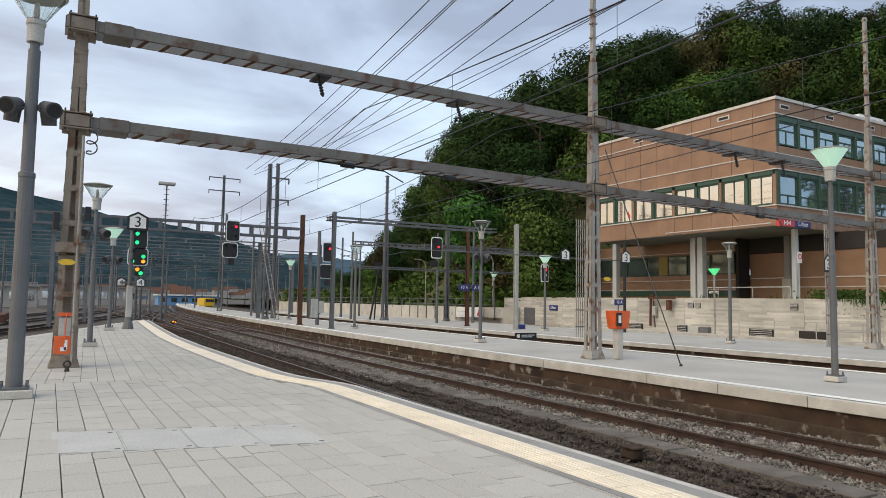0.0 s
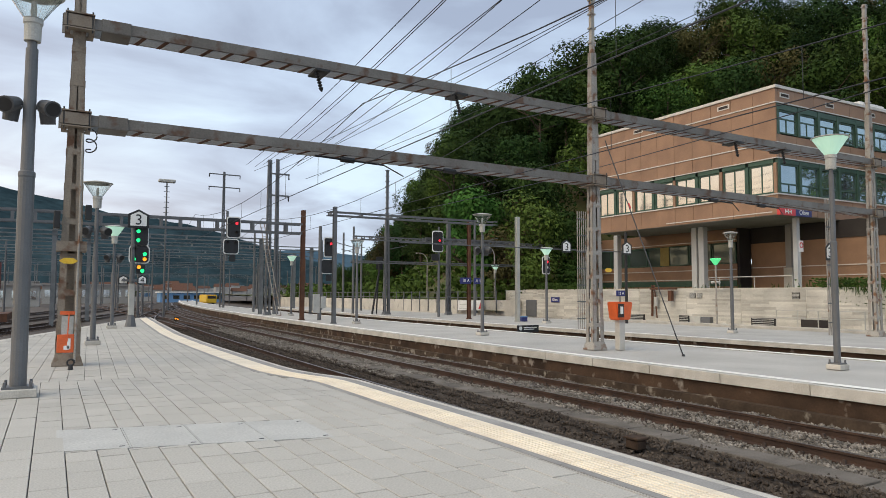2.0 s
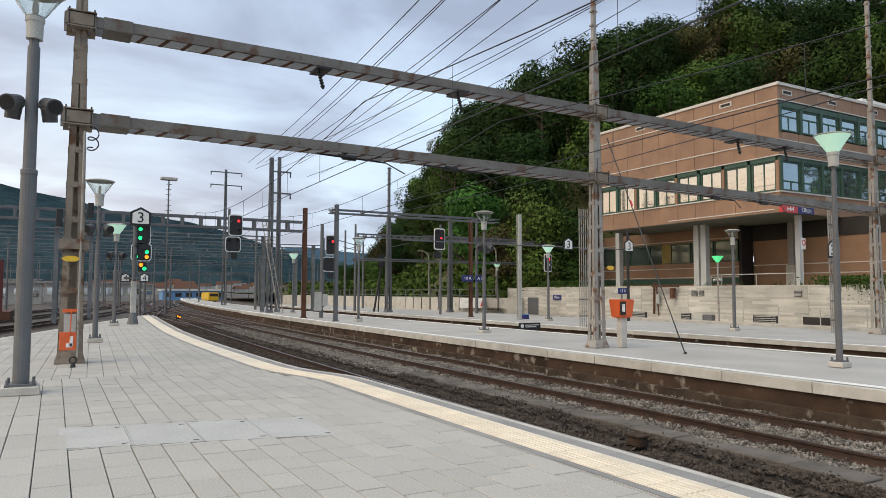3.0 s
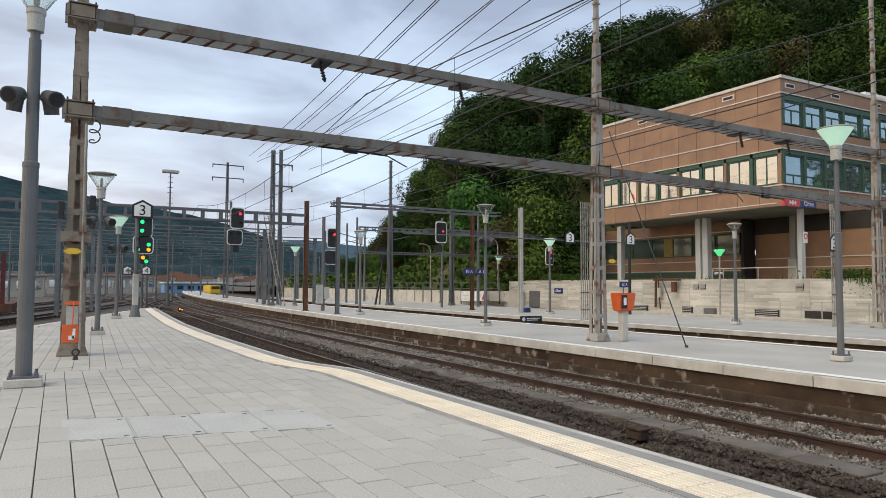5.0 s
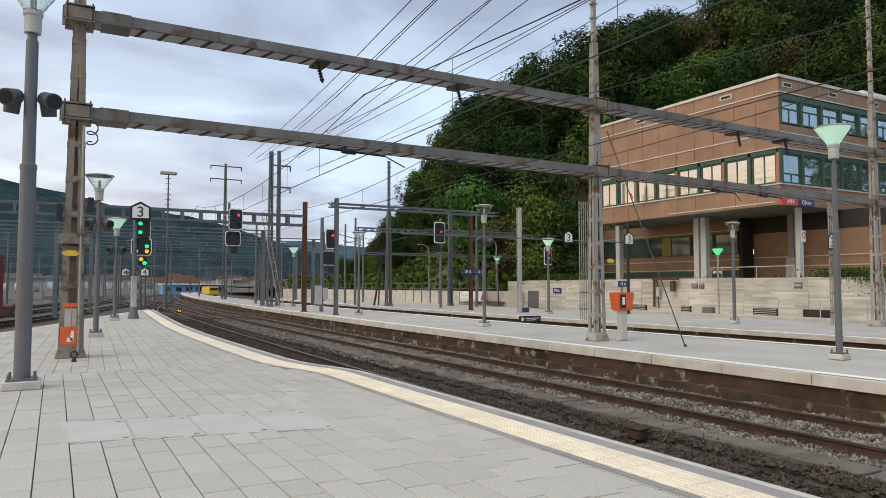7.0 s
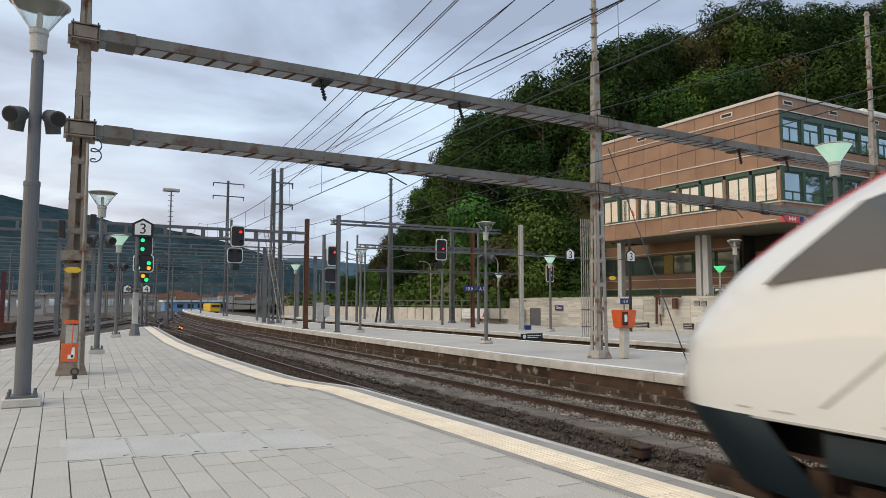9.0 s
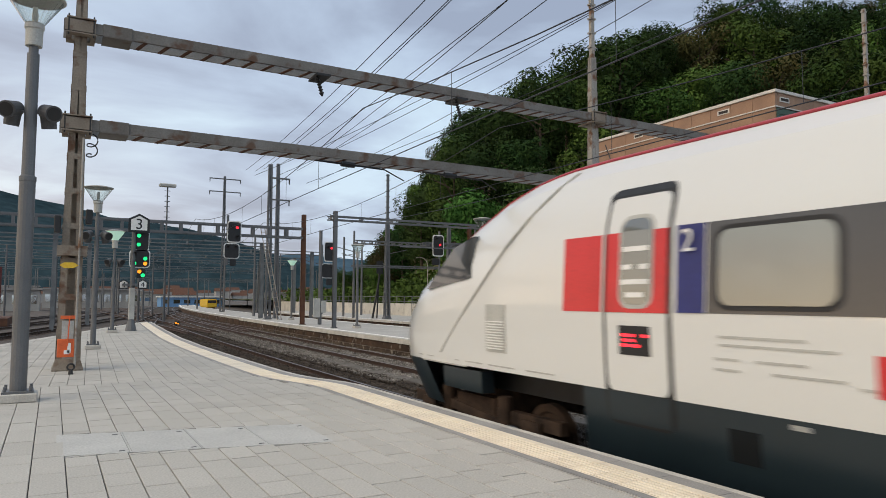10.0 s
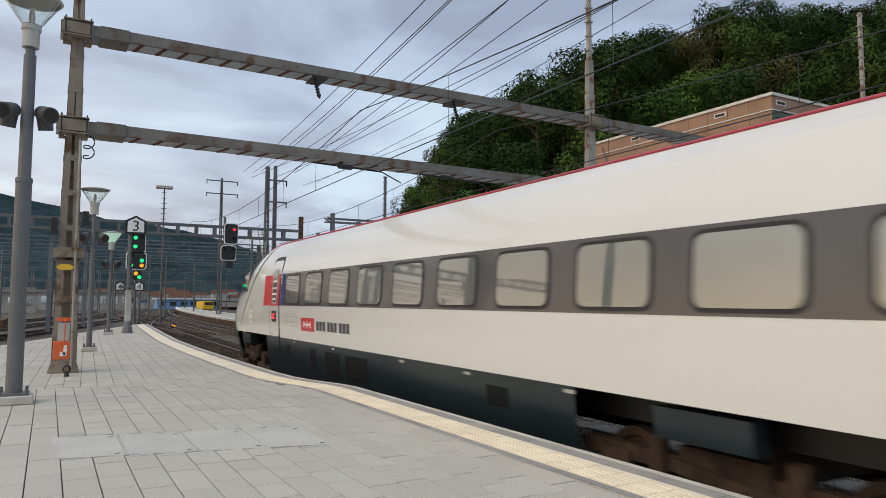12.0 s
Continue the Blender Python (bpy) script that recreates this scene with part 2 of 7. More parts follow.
M_HATCH = mat("black_skirt_hatch", (0.006, 0.008, 0.010), (0.004, 0.006, 0.007), 1, 0.6, 0, 0.0, 30, grain=0.05, spec=0.2)
M_STRIPE = mat("dull_red_stripe", (0.40, 0.05, 0.075), (0.36, 0.045, 0.065), 2, 0.5, 0, 0.0)
M_BOGIE = mat("brown_dusty_bogie", (0.085, 0.055, 0.038), (0.03, 0.021, 0.016), 4, 0.8, 0.2, 0.3)
M_GROUND_HILL = mat("hillside_undergrowth", (0.065, 0.085, 0.03), (0.115, 0.09, 0.05), 0.15, 0.95, 0, 0.6, 2)
# both ridge colours carry the blue of distance haze; no haze is rendered
M_FAR_A = mat("haze_tinted_wooded_ridge", (0.034, 0.058, 0.068), (0.018, 0.034, 0.042), 0.012, 1.0, 0, 0.0, 0.06, grain=0.7, spec=0.0)
M_FAR_B = mat("haze_blue_farther_ridge", (0.065, 0.11, 0.15), (0.055, 0.095, 0.13), 0.01, 1.0, 0, 0.0, 0.05, spec=0.0)
M_BARK = mat("bark", (0.09, 0.07, 0.055), (0.05, 0.04, 0.03), 4, 0.95)
LEAF = [mat("leaf_" + n, c, d, 0.5, 0.75, 0, 0.0, 3, vary=0.25, tree=0.42, spec=0.08) for n, c, d in (
    ("deep", (0.035, 0.062, 0.016), (0.022, 0.042, 0.012)),
    ("mid", (0.062, 0.105, 0.022), (0.04, 0.07, 0.016)),
    ("fresh", (0.075, 0.15, 0.03), (0.05, 0.10, 0.022)),
    ("brownish", (0.07, 0.06, 0.026), (0.045, 0.043, 0.018)))]


# ---------------------------------------------------------------- mesh tools
def link_mesh(name, bm, material, parent=None, label="", smooth=False):
    me = bpy.data.meshes.new(name)
    bmesh.ops.recalc_face_normals(bm, faces=bm.faces)
    if smooth:
        for f in bm.faces:
            f.smooth = True
    bm.to_mesh(me)
    bm.free()
    mats = material if isinstance(material, (list, tuple)) else [material]
    for m in mats:
        me.materials.append(m)
    ob = new(name, me)
    if parent:
        ob.parent = parent
    if label:
        ob["label"] = label
    return ob


def part(name, bm, material, parent, label="", smooth=False):
    return link_mesh(name, bm, material, parent, label, smooth)


def structure(name, bm, material, label, category, smooth=False):
    return tagged(link_mesh(name, bm, material, None, "", smooth), label, category, kind="structure")


def thing(name, m, label, category, group=""):
    e = new(name)
    e.empty_display_size = 0.2
    e.matrix_world = m
    return tagged(e, label, category, group)


def box(bm, x0, x1, y0, y1, z0, z1, m=None, mi=0):
    v = [bm.verts.new((x, y, z)) for x in (x0, x1) for y in (y0, y1) for z in (z0, z1)]
    if m is not None:
        for p in v:
            p.co = m @ p.co
    for f in ((0, 1, 3, 2), (4, 6, 7, 5), (0, 4, 5, 1), (2, 3, 7, 6), (0, 2, 6, 4), (1, 5, 7, 3)):
        bm.faces.new([v[i] for i in f]).material_index = mi
    return v


def bevelled(bm, w=0.01, seg=1):
    bmesh.ops.bevel(bm, geom=list(bm.edges), offset=w, segments=seg, affect="EDGES", clamp_overlap=True)
    return bm


def rod(bm, p0, p1, r0, r1=None, n=10, caps=True):
    """A tapered round bar from p0 to p1."""
    p0, p1 = Vector(p0), Vector(p1)
    r1 = r0 if r1 is None else r1
    q = (p1 - p0).to_track_quat("Z", "Y")
    rings = []
    for p, r in ((p0, r0), (p1, r1)):
        rings.append([bm.verts.new(p + q @ Vector((r * math.cos(2 * math.pi * i / n), r * math.sin(2 * math.pi * i / n), 0))) for i in range(n)])
    for i in range(n):
        bm.faces.new((rings[0][i], rings[0][(i + 1) % n], rings[1][(i + 1) % n], rings[1][i]))
    if caps:
        bm.faces.new(rings[0][::-1])
        bm.faces.new(rings[1])


def tube(bm, pts, r, n=5):
    """One continuous round line through the points."""
    rings = []
    for i, p in enumerate(pts):
        a, b = Vector(pts[max(i - 1, 0)]), Vector(pts[min(i + 1, len(pts) - 1)])
        q = (b - a).to_track_quat("Z", "Y")
        rings.append([bm.verts.new(Vector(p) + q @ Vector((r * math.cos(6.2832 * k / n), r * math.sin(6.2832 * k / n), 0))) for k in range(n)])
    for a, b in zip(rings, rings[1:]):
        for k in range(n):
            bm.faces.new((a[k], a[(k + 1) % n], b[(k + 1) % n], b[k]))


def lathe(bm, profile, n=20, caps=(True, True), m=None):
    rings = []
    for r, z in profile:
        ring = []
        for i in range(n):
            a = 2 * math.pi * i / n
            co = Vector((r * math.cos(a), r * math.sin(a), z))
            ring.append(bm.verts.new(m @ co if m is not None else co))
        rings.append(ring)
    for a, b in zip(rings, rings[1:]):
        for i in range(n):
            bm.faces.new((a[i], a[(i + 1) % n], b[(i + 1) % n], b[i]))
    if caps[0]:
        bm.faces.new(rings[0][::-1])
    if caps[1]:
        bm.faces.new(rings[-1])


def bar(bm, p0, p1, w, h):
    """A square-section bar from p0 to p1, w wide across and h deep."""
    p0, p1 = Vector(p0), Vector(p1)
    q = (p1 - p0).to_track_quat("Z", "Y")
    m = Matrix.Translation(p0) @ q.to_matrix().to_4x4()
    box(bm, -w / 2, w / 2, -h / 2, h / 2, 0, (p1 - p0).length, m)


def strip(bm, left, right, z, mi=0):
    """A flat band between two polylines of (x, y)."""
    a = [bm.verts.new((x, y, z)) for x, y in left]
    b = [bm.verts.new((x, y, z)) for x, y in right]
    for i in range(len(a) - 1):
        bm.faces.new((a[i], b[i], b[i + 1], a[i + 1])).material_index = mi


def solid_strip(bm, left, right, z0, z1, mi=0):
    rows = [[bm.verts.new((x, y, z)) for x, y in line] for z in (z0, z1) for line in (left, right)]
    a0, b0, a1, b1 = rows
    n = len(left)
    for i in range(n - 1):
        for q in ((a1[i], b1[i], b1[i + 1], a1[i + 1]), (a0[i], a0[i + 1], b0[i + 1], b0[i]),
                  (a0[i], a1[i], a1[i + 1], a0[i + 1]), (b0[i], b0[i + 1], b1[i + 1], b1[i])):
            bm.faces.new(q).material_index = mi
    bm.faces.new((a0[0], b0[0], b1[0], a1[0])).material_index = mi
    bm.faces.new((a0[-1], a1[-1], b1[-1], b0[-1])).material_index = mi


def text_mesh(s, size, depth=0.004):
    """Letters as a mesh, in the xy plane, centred."""
    cu = bpy.data.curves.new("letters", "FONT")
    cu.body, cu.size, cu.extrude, cu.align_x, cu.align_y = s, size, depth, "CENTER", "CENTER"
    ob = bpy.data.objects.new("letters", cu)
    scene.collection.objects.link(ob)
    dg = bpy.context.evaluated_depsgraph_get()
    me = bpy.data.meshes.new_from_object(ob.evaluated_get(dg))
    bpy.data.objects.remove(ob)
    return me


def lettering(s, size, m, material, parent, bold=0.0, name="lettering", sx=1.0):
    me = text_mesh(s, size)
    me.transform(m @ Matrix.Diagonal((sx, 1, 1, 1)))
    me.materials.clear()
    me.materials.append(material)
    ob = new(name, me)
    ob.parent = parent
    return ob


FACE_S = pose(0, 0, 0, 90, 0, 0)     # letters that face -y
FACE_W = pose(0, 0, 0, 90, 0, -90)   # letters that face -x

Z_RAIL = -0.72
Z_P2 = -0.19


def bend(y):
    """How far the tracks have swung towards +x at a distance y along them."""
    return y * y / 2200.0 if y > 0 else 0.0


# ---------------------------------------------------------------- ground
bm = bmesh.new()
for x0, x1, y0, y1 in ((-3000, 3000, -600, 4200),):
    nx, ny = 12, 12
    grid = [[bm.verts.new((x0 + (x1 - x0) * i / nx, y0 + (y1 - y0) * j / ny, -1.02)) for j in range(ny + 1)] for i in range(nx + 1)]
    for i in range(nx):
        for j in range(ny):
            bm.faces.new((grid[i][j], grid[i + 1][j], grid[i + 1][j + 1], grid[i][j + 1]))
structure("ground", bm, M_DIRT, "brown stony railway yard ground", "ground")

YS = [-30, -15, -5, 0, 3, 6, 9, 12, 15, 18, 22, 27, 33, 40, 48, 57, 67, 78, 90, 105, 125, 150, 180]


def curve_line(x, ys=YS):
    return [(x + bend(y), y) for y in ys]


# ballast bed between the platforms, lumpy
bm = bmesh.new()
cols = [4.3, 4.8, 5.3, 5.8, 6.4, 7.0, 7.6, 8.0, 8.4, 8.8, 9.3, 9.8, 10.5, 11.2, 11.7, 12.2, 12.6]
ys = [-30 + 0.6 * i for i in range(0, 180)] + [80 + 4 * i for i in range(30)]
bed = []
for y in ys:
    bed.append([bm.verts.new((x + bend(y), y, Z_RAIL - 0.17 - (0.08 if x < 8.2 else 0.0) + 0.05 * (noise.noise((x * 1.7, y * 1.7, 0))))) for x in cols])
for a, b in zip(bed, bed[1:]):
    for i in range(len(cols) - 1):
        bm.faces.new((a[i], a[i + 1], b[i + 1], b[i]))
structure("ballast_bed", bm, M_BALLAST, "grey and brown crushed stone ballast", "ballast")


def track(name, x_at, ys, label, sleepers=True, z=Z_RAIL):
    """Two rails on sleepers along x_at(y); each rail a foot, web and head."""
    t = thing(name, pose(0, 0, 0), label, "railway track", "tracks")
    prof = [(-0.07, 0), (0.07, 0), (0.07, 0.02), (0.012, 0.04), (0.012, 0.12), (0.036, 0.13), (0.036, 0.165), (-0.036, 0.165), (-0.036, 0.13), (-0.012, 0.12), (-0.012, 0.04), (-0.07, 0.02)]
    for side in (-0.7535, 0.7535):
        bm = bmesh.new()
        rings = []
        for y in ys:
            rings.append([bm.verts.new((x_at(y) + side + px, y, z - 0.165 + pz)) for px, pz in prof])
        for a, b in zip(rings, rings[1:]):
            for i in range(len(prof)):
                f = bm.faces.new((a[i], a[(i + 1) % len(prof)], b[(i + 1) % len(prof)], b[i]))
                if i == 6:
                    f.material_index = 1
        part("rail", bm, [M_RAIL, M_RAILTOP], t)
    if sleepers:
        me = None
        y = max(ys[0], -6)
        while y < min(ys[-1], 62):
            if me is None:
                bm = bmesh.new()
                box(bm, -1.3, 1.3, -0.13, 0.13, -0.13, 0)
                bevelled(bm, 0.015)
                for sx in (-0.7535, 0.7535):
                    for d in (-0.13, 0.13):
                        box(bm, sx + d - 0.045, sx + d + 0.045, -0.07, 0.07, 0, 0.035)
                        box(bm, sx + d * 0.85 - 0.02, sx + d * 0.85 + 0.02, -0.02, 0.02, 0.03, 0.085)
                ob = part("sleeper", bm, M_SLEEPER, t)
                me = ob.data
            else:
                ob = new("sleeper", me)
                ob.parent = t
            ob.matrix_local = pose(x_at(y), y, z - 0.17)
            y += 0.62
    return t


TY = [-40 + 4 * i for i in range(60)]
track("railway_track", lambda y: 6.42 + bend(y), TY, "rusty railway track on oily ballast beside the paved platform", z=Z_RAIL - 0.09)
track("railway_track", lambda y: 10.45 + bend(y), TY, "rusty railway track on timber sleepers beside the older platform")


# third track, in the pit between the two older platforms
def x_p2f(y):
    return 18.87 + -0.033 * min(y, 24.0) + bend(max(y - 15, 0))


def x_p3n(y):
    return 22.56 + -0.034 * min(y, 26.0) + bend(max(y - 15, 0))


PY = [-15, -5, 0, 4, 8, 12, 16, 20, 24, 30, 38, 48, 60, 75, 90]
track("railway_track", lambda y: (x_p2f(y) + x_p3n(y)) / 2, PY, "railway track sunk between two platforms", z=Z_RAIL - 0.1)

# tracks in the yard beyond the other side of the paved platform
for k in range(4):
    off = -3.4 - 4.6 * k
    track("railway_track", lambda y, off=off: off - 9.0 + 0.282 * y + (0.0009 * (y - 50) ** 2 * -1 if y > 50 else 0), [-6 + 5 * i for i in range(32)], "rusty yard track curving on brown ballast", sleepers=(k < 2), z=Z_RAIL - 0.1)

# fan of further tracks at the station throat
for k, (x0, x1) in enumerate(((7.5, 0), (11.5, 5), (9.5, 16), (4.5, 22))):
    track("railway_track", lambda y, a=x0, b=x1: a + bend(48) + (b - a + 6) * ((y - 48) / 120) ** 1.4, [48 + 5 * i for i in range(26)], "far rusty track in the station throat", sleepers=False)

# ---------------------------------------------------------------- paved platform
EDGE = [(4.63, -12), (4.62, 11.1), (4.55, 11.6), (4.3, 12.4), (4.17, 13.1), (4.12, 14.0), (4.09, 16), (4.07, 19), (4.08, 22), (4.2, 27), (4.6, 34), (5.1, 42), (5.35, 46)]
LEFT = [(-12.4, -12), (-5.85, 11.1), (-5.72, 11.6), (-5.5, 12.4), (-5.3, 13.1), (-5.0, 14.0), (-4.4, 16), (-3.5, 19), (-2.6, 22), (-0.95, 27), (1.15, 34), (3.55, 42), (4.75, 46)]


def inset(line, d):
    return [(x + d, y) for x, y in line]


bm = bmesh.new()
solid_strip(bm, LEFT, inset(EDGE, -0.05), -0.95, -0.03)
structure("platform_core", bm, M_JOINT, "platform body under the paving", "platform")
kerb = thing("platform_kerb", pose(0, 0, 0), "pale concrete kerb along the edge of the paved platform", "kerb")
bm = bmesh.new()
solid_strip(bm, inset(EDGE, -0.08), EDGE, -0.16, 0.0)
part("coping", bm, M_KERB, kerb)
bm = bmesh.new()
solid_strip(bm, inset(EDGE, -0.3), inset(EDGE, -0.04), -0.95, -0.165)
part("kerb_face", bm, M_P2FACE, kerb)
bm = bmesh.new()
solid_strip(bm, LEFT, inset(LEFT, 0.35), -0.95, 0.004)
structure("platform_edge_left", bm, M_KERB, "pale concrete edge of the paved platform's yard side", "kerb")


def edge_x(y):
    for (xa, ya), (xb, yb) in zip(EDGE, EDGE[1:]):
        if ya <= y <= yb:
            return xa + (xb - xa) * (y - ya) / (yb - ya)
    return EDGE[-1][0]


def left_x(y):
    for (xa, ya), (xb, yb) in zip(LEFT, LEFT[1:]):
        if ya <= y <= yb:
            return xa + (xb - xa) * (y - ya) / (yb - ya)
    return LEFT[-1][0]


# ---------------------------------------------------------------- older platforms
bm = bmesh.new()
P2N = curve_line(12.3)
solid_strip(bm, P2N, [(x_p2f(y), y) for y in YS], -1.0, Z_P2 - 0.15)
structure("platform_body_two", bm, M_P2FACE, "brown stained body of the older platform", "platform")
bm = bmesh.new()
LY = [-12 + 0.45 * i for i in range(150)]
rl = random.Random(6)
solid_strip(bm, [(12.3 + bend(y) - 0.17 - rl.uniform(0, 0.03), y) for y in LY], [(12.31 + bend(y), y) for y in LY], -1.0, Z_P2 - 0.5)
structure("platform_footing_two", bm, M_FOOTING, "crusted concrete footing along the older platform", "footing")
bm = bmesh.new()
solid_strip(bm, inset(P2N, -0.02), [(x_p2f(y) + 0.02, y) for y in YS], Z_P2 - 0.15, Z_P2 - 0.012)
structure("platform_deck_two", bm, M_ASPH, "grey worn asphalt deck of the older platform", "platform")
for nm, ln, s in (("platform_coping", P2N, 1), ("platform_coping", [(x_p2f(y), y) for y in YS], -1)):
    t = thing(nm, pose(0, 0, 0), "pale concrete coping stones of the older platform", "kerb", "platform copings")
    y = -4.0
    while y < 60:
        bm = bmesh.new()
        if s > 0:
            xa, xb = 12.3 + bend(y), 12.3 + bend(y + 1.98)
        else:
            xa, xb = x_p2f(y), x_p2f(y + 1.98)
        pts0 = [(xa - 0.06 * s, y), (xb - 0.06 * s, y + 1.98)]
        pts1 = [(xa + 0.42 * s, y), (xb + 0.42 * s, y + 1.98)]
        solid_strip(bm, pts0, pts1, Z_P2 - 0.2, Z_P2 + 0.002 * ((y * 7) % 3))
        part("coping_stone", bm, M_KERB, t)
        y += 2.0
    bm = bmesh.new()
    strip(bm, inset(ln, 0.14 * s), inset(ln, 0.42 * s), Z_P2 + 0.012)
    tagged(link_mesh("edge_line", bm, M_WHITE_LINE), "worn white safety line along the platform edge", "line", kind="structure")

bm = bmesh.new()
PY2 = [-15, -5, 0, 4, 8, 12, 16, 20, 24, 30, 38, 48, 60, 75, 90]
solid_strip(bm, [(x_p3n(y), y) for y in PY2], [(30.6, y) for y in PY2], Z_P2 - 0.14, Z_P2 - 0.01)
solid_strip(bm, [(x_p3n(y) + 0.05, y) for y in PY2], [(30.58, y) for y in PY2], -1.0, Z_P2 - 0.144, 1)
structure("platform_three", bm, [M_ASPH, M_P2FACE], "grey asphalt deck of the far platform", "platform")
bm = bmesh.new()
solid_strip(bm, [(x_p3n(y) - 0.05, y) for y in PY2], [(x_p3n(y) + 0.45, y) for y in PY2], Z_P2 - 0.15, Z_P2)
structure("platform_three_kerb", bm, M_KERB, "pale concrete kerb of the far platform", "kerb")
bm = bmesh.new()
strip(bm, [(x_p3n(y) + 0.15, y) for y in PY2], [(x_p3n(y) + 0.44, y) for y in PY2], Z_P2 + 0.008)
structure("platform_three_line", bm, M_WHITE_LINE, "worn white safety line on the far platform", "line")
bm = bmesh.new()
solid_strip(bm, [(30.65, y) for y in PY2], [(34.2, y) for y in PY2], -1.0, -0.36)
structure("track_strip_four", bm, M_TROUGH, "stained concrete strip beside the wall", "pavement")
bm = bmesh.new()
solid_strip(bm, [(32.6, y) for y in (-15, 40)], [(34.2, y) for y in (-15, 40)], -0.36, Z_P2 + 0.02)
structure("wall_walkway", bm, M_KERB, "raised concrete walkway at the foot of the wall", "pavement")

# ---------------------------------------------------------------- retaining wall
bm = bmesh.new()
box(bm, 34.0, 34.6, -15, 47, -1.0, 1.88)
w = structure("wall_east", bm, M_CONC, "weathered board-marked concrete retaining wall", "wall")
rb = random.Random(17)
for y in [-9 + 3.9 * i for i in range(15)]:
    bm = bmesh.new()
    z = -0.3
    while z < 1.8:
        hh = min(rb.choice((0.10, 0.13, 0.16)), 1.84 - z)
        ya = y
        while ya < y + 3.8:
            yb = min(ya + rb.uniform(0.7, 2.6), y + 3.86)
            box(bm, 33.985 - rb.uniform(0, 0.012), 34.0, ya, yb, z, z + hh - 0.004)
            ya = yb
        z += hh
    part("panel", bm, M_BOARDS, w)
bm = bmesh.new()
solid_strip(bm, [(33.4, 47.0), (30.6, 52), (30.2, 75), (32, 110)], [(34.0, 47.2), (31.1, 52.2), (30.7, 75), (32.5, 110)], -1.0, 1.0)
structure("wall_far", bm, M_CONC, "long low concrete retaining wall below the wooded slope", "wall")
bm = bmesh.new()
solid_strip(bm, [(34.6, y) for y in (-15, 30, 47, 60)], [(90, y) for y in (-15, 30, 47, 60)], -1.0, 1.8)
structure("terrace", bm, M_GROUND_HILL, "weedy terrace above the retaining wall", "ground")


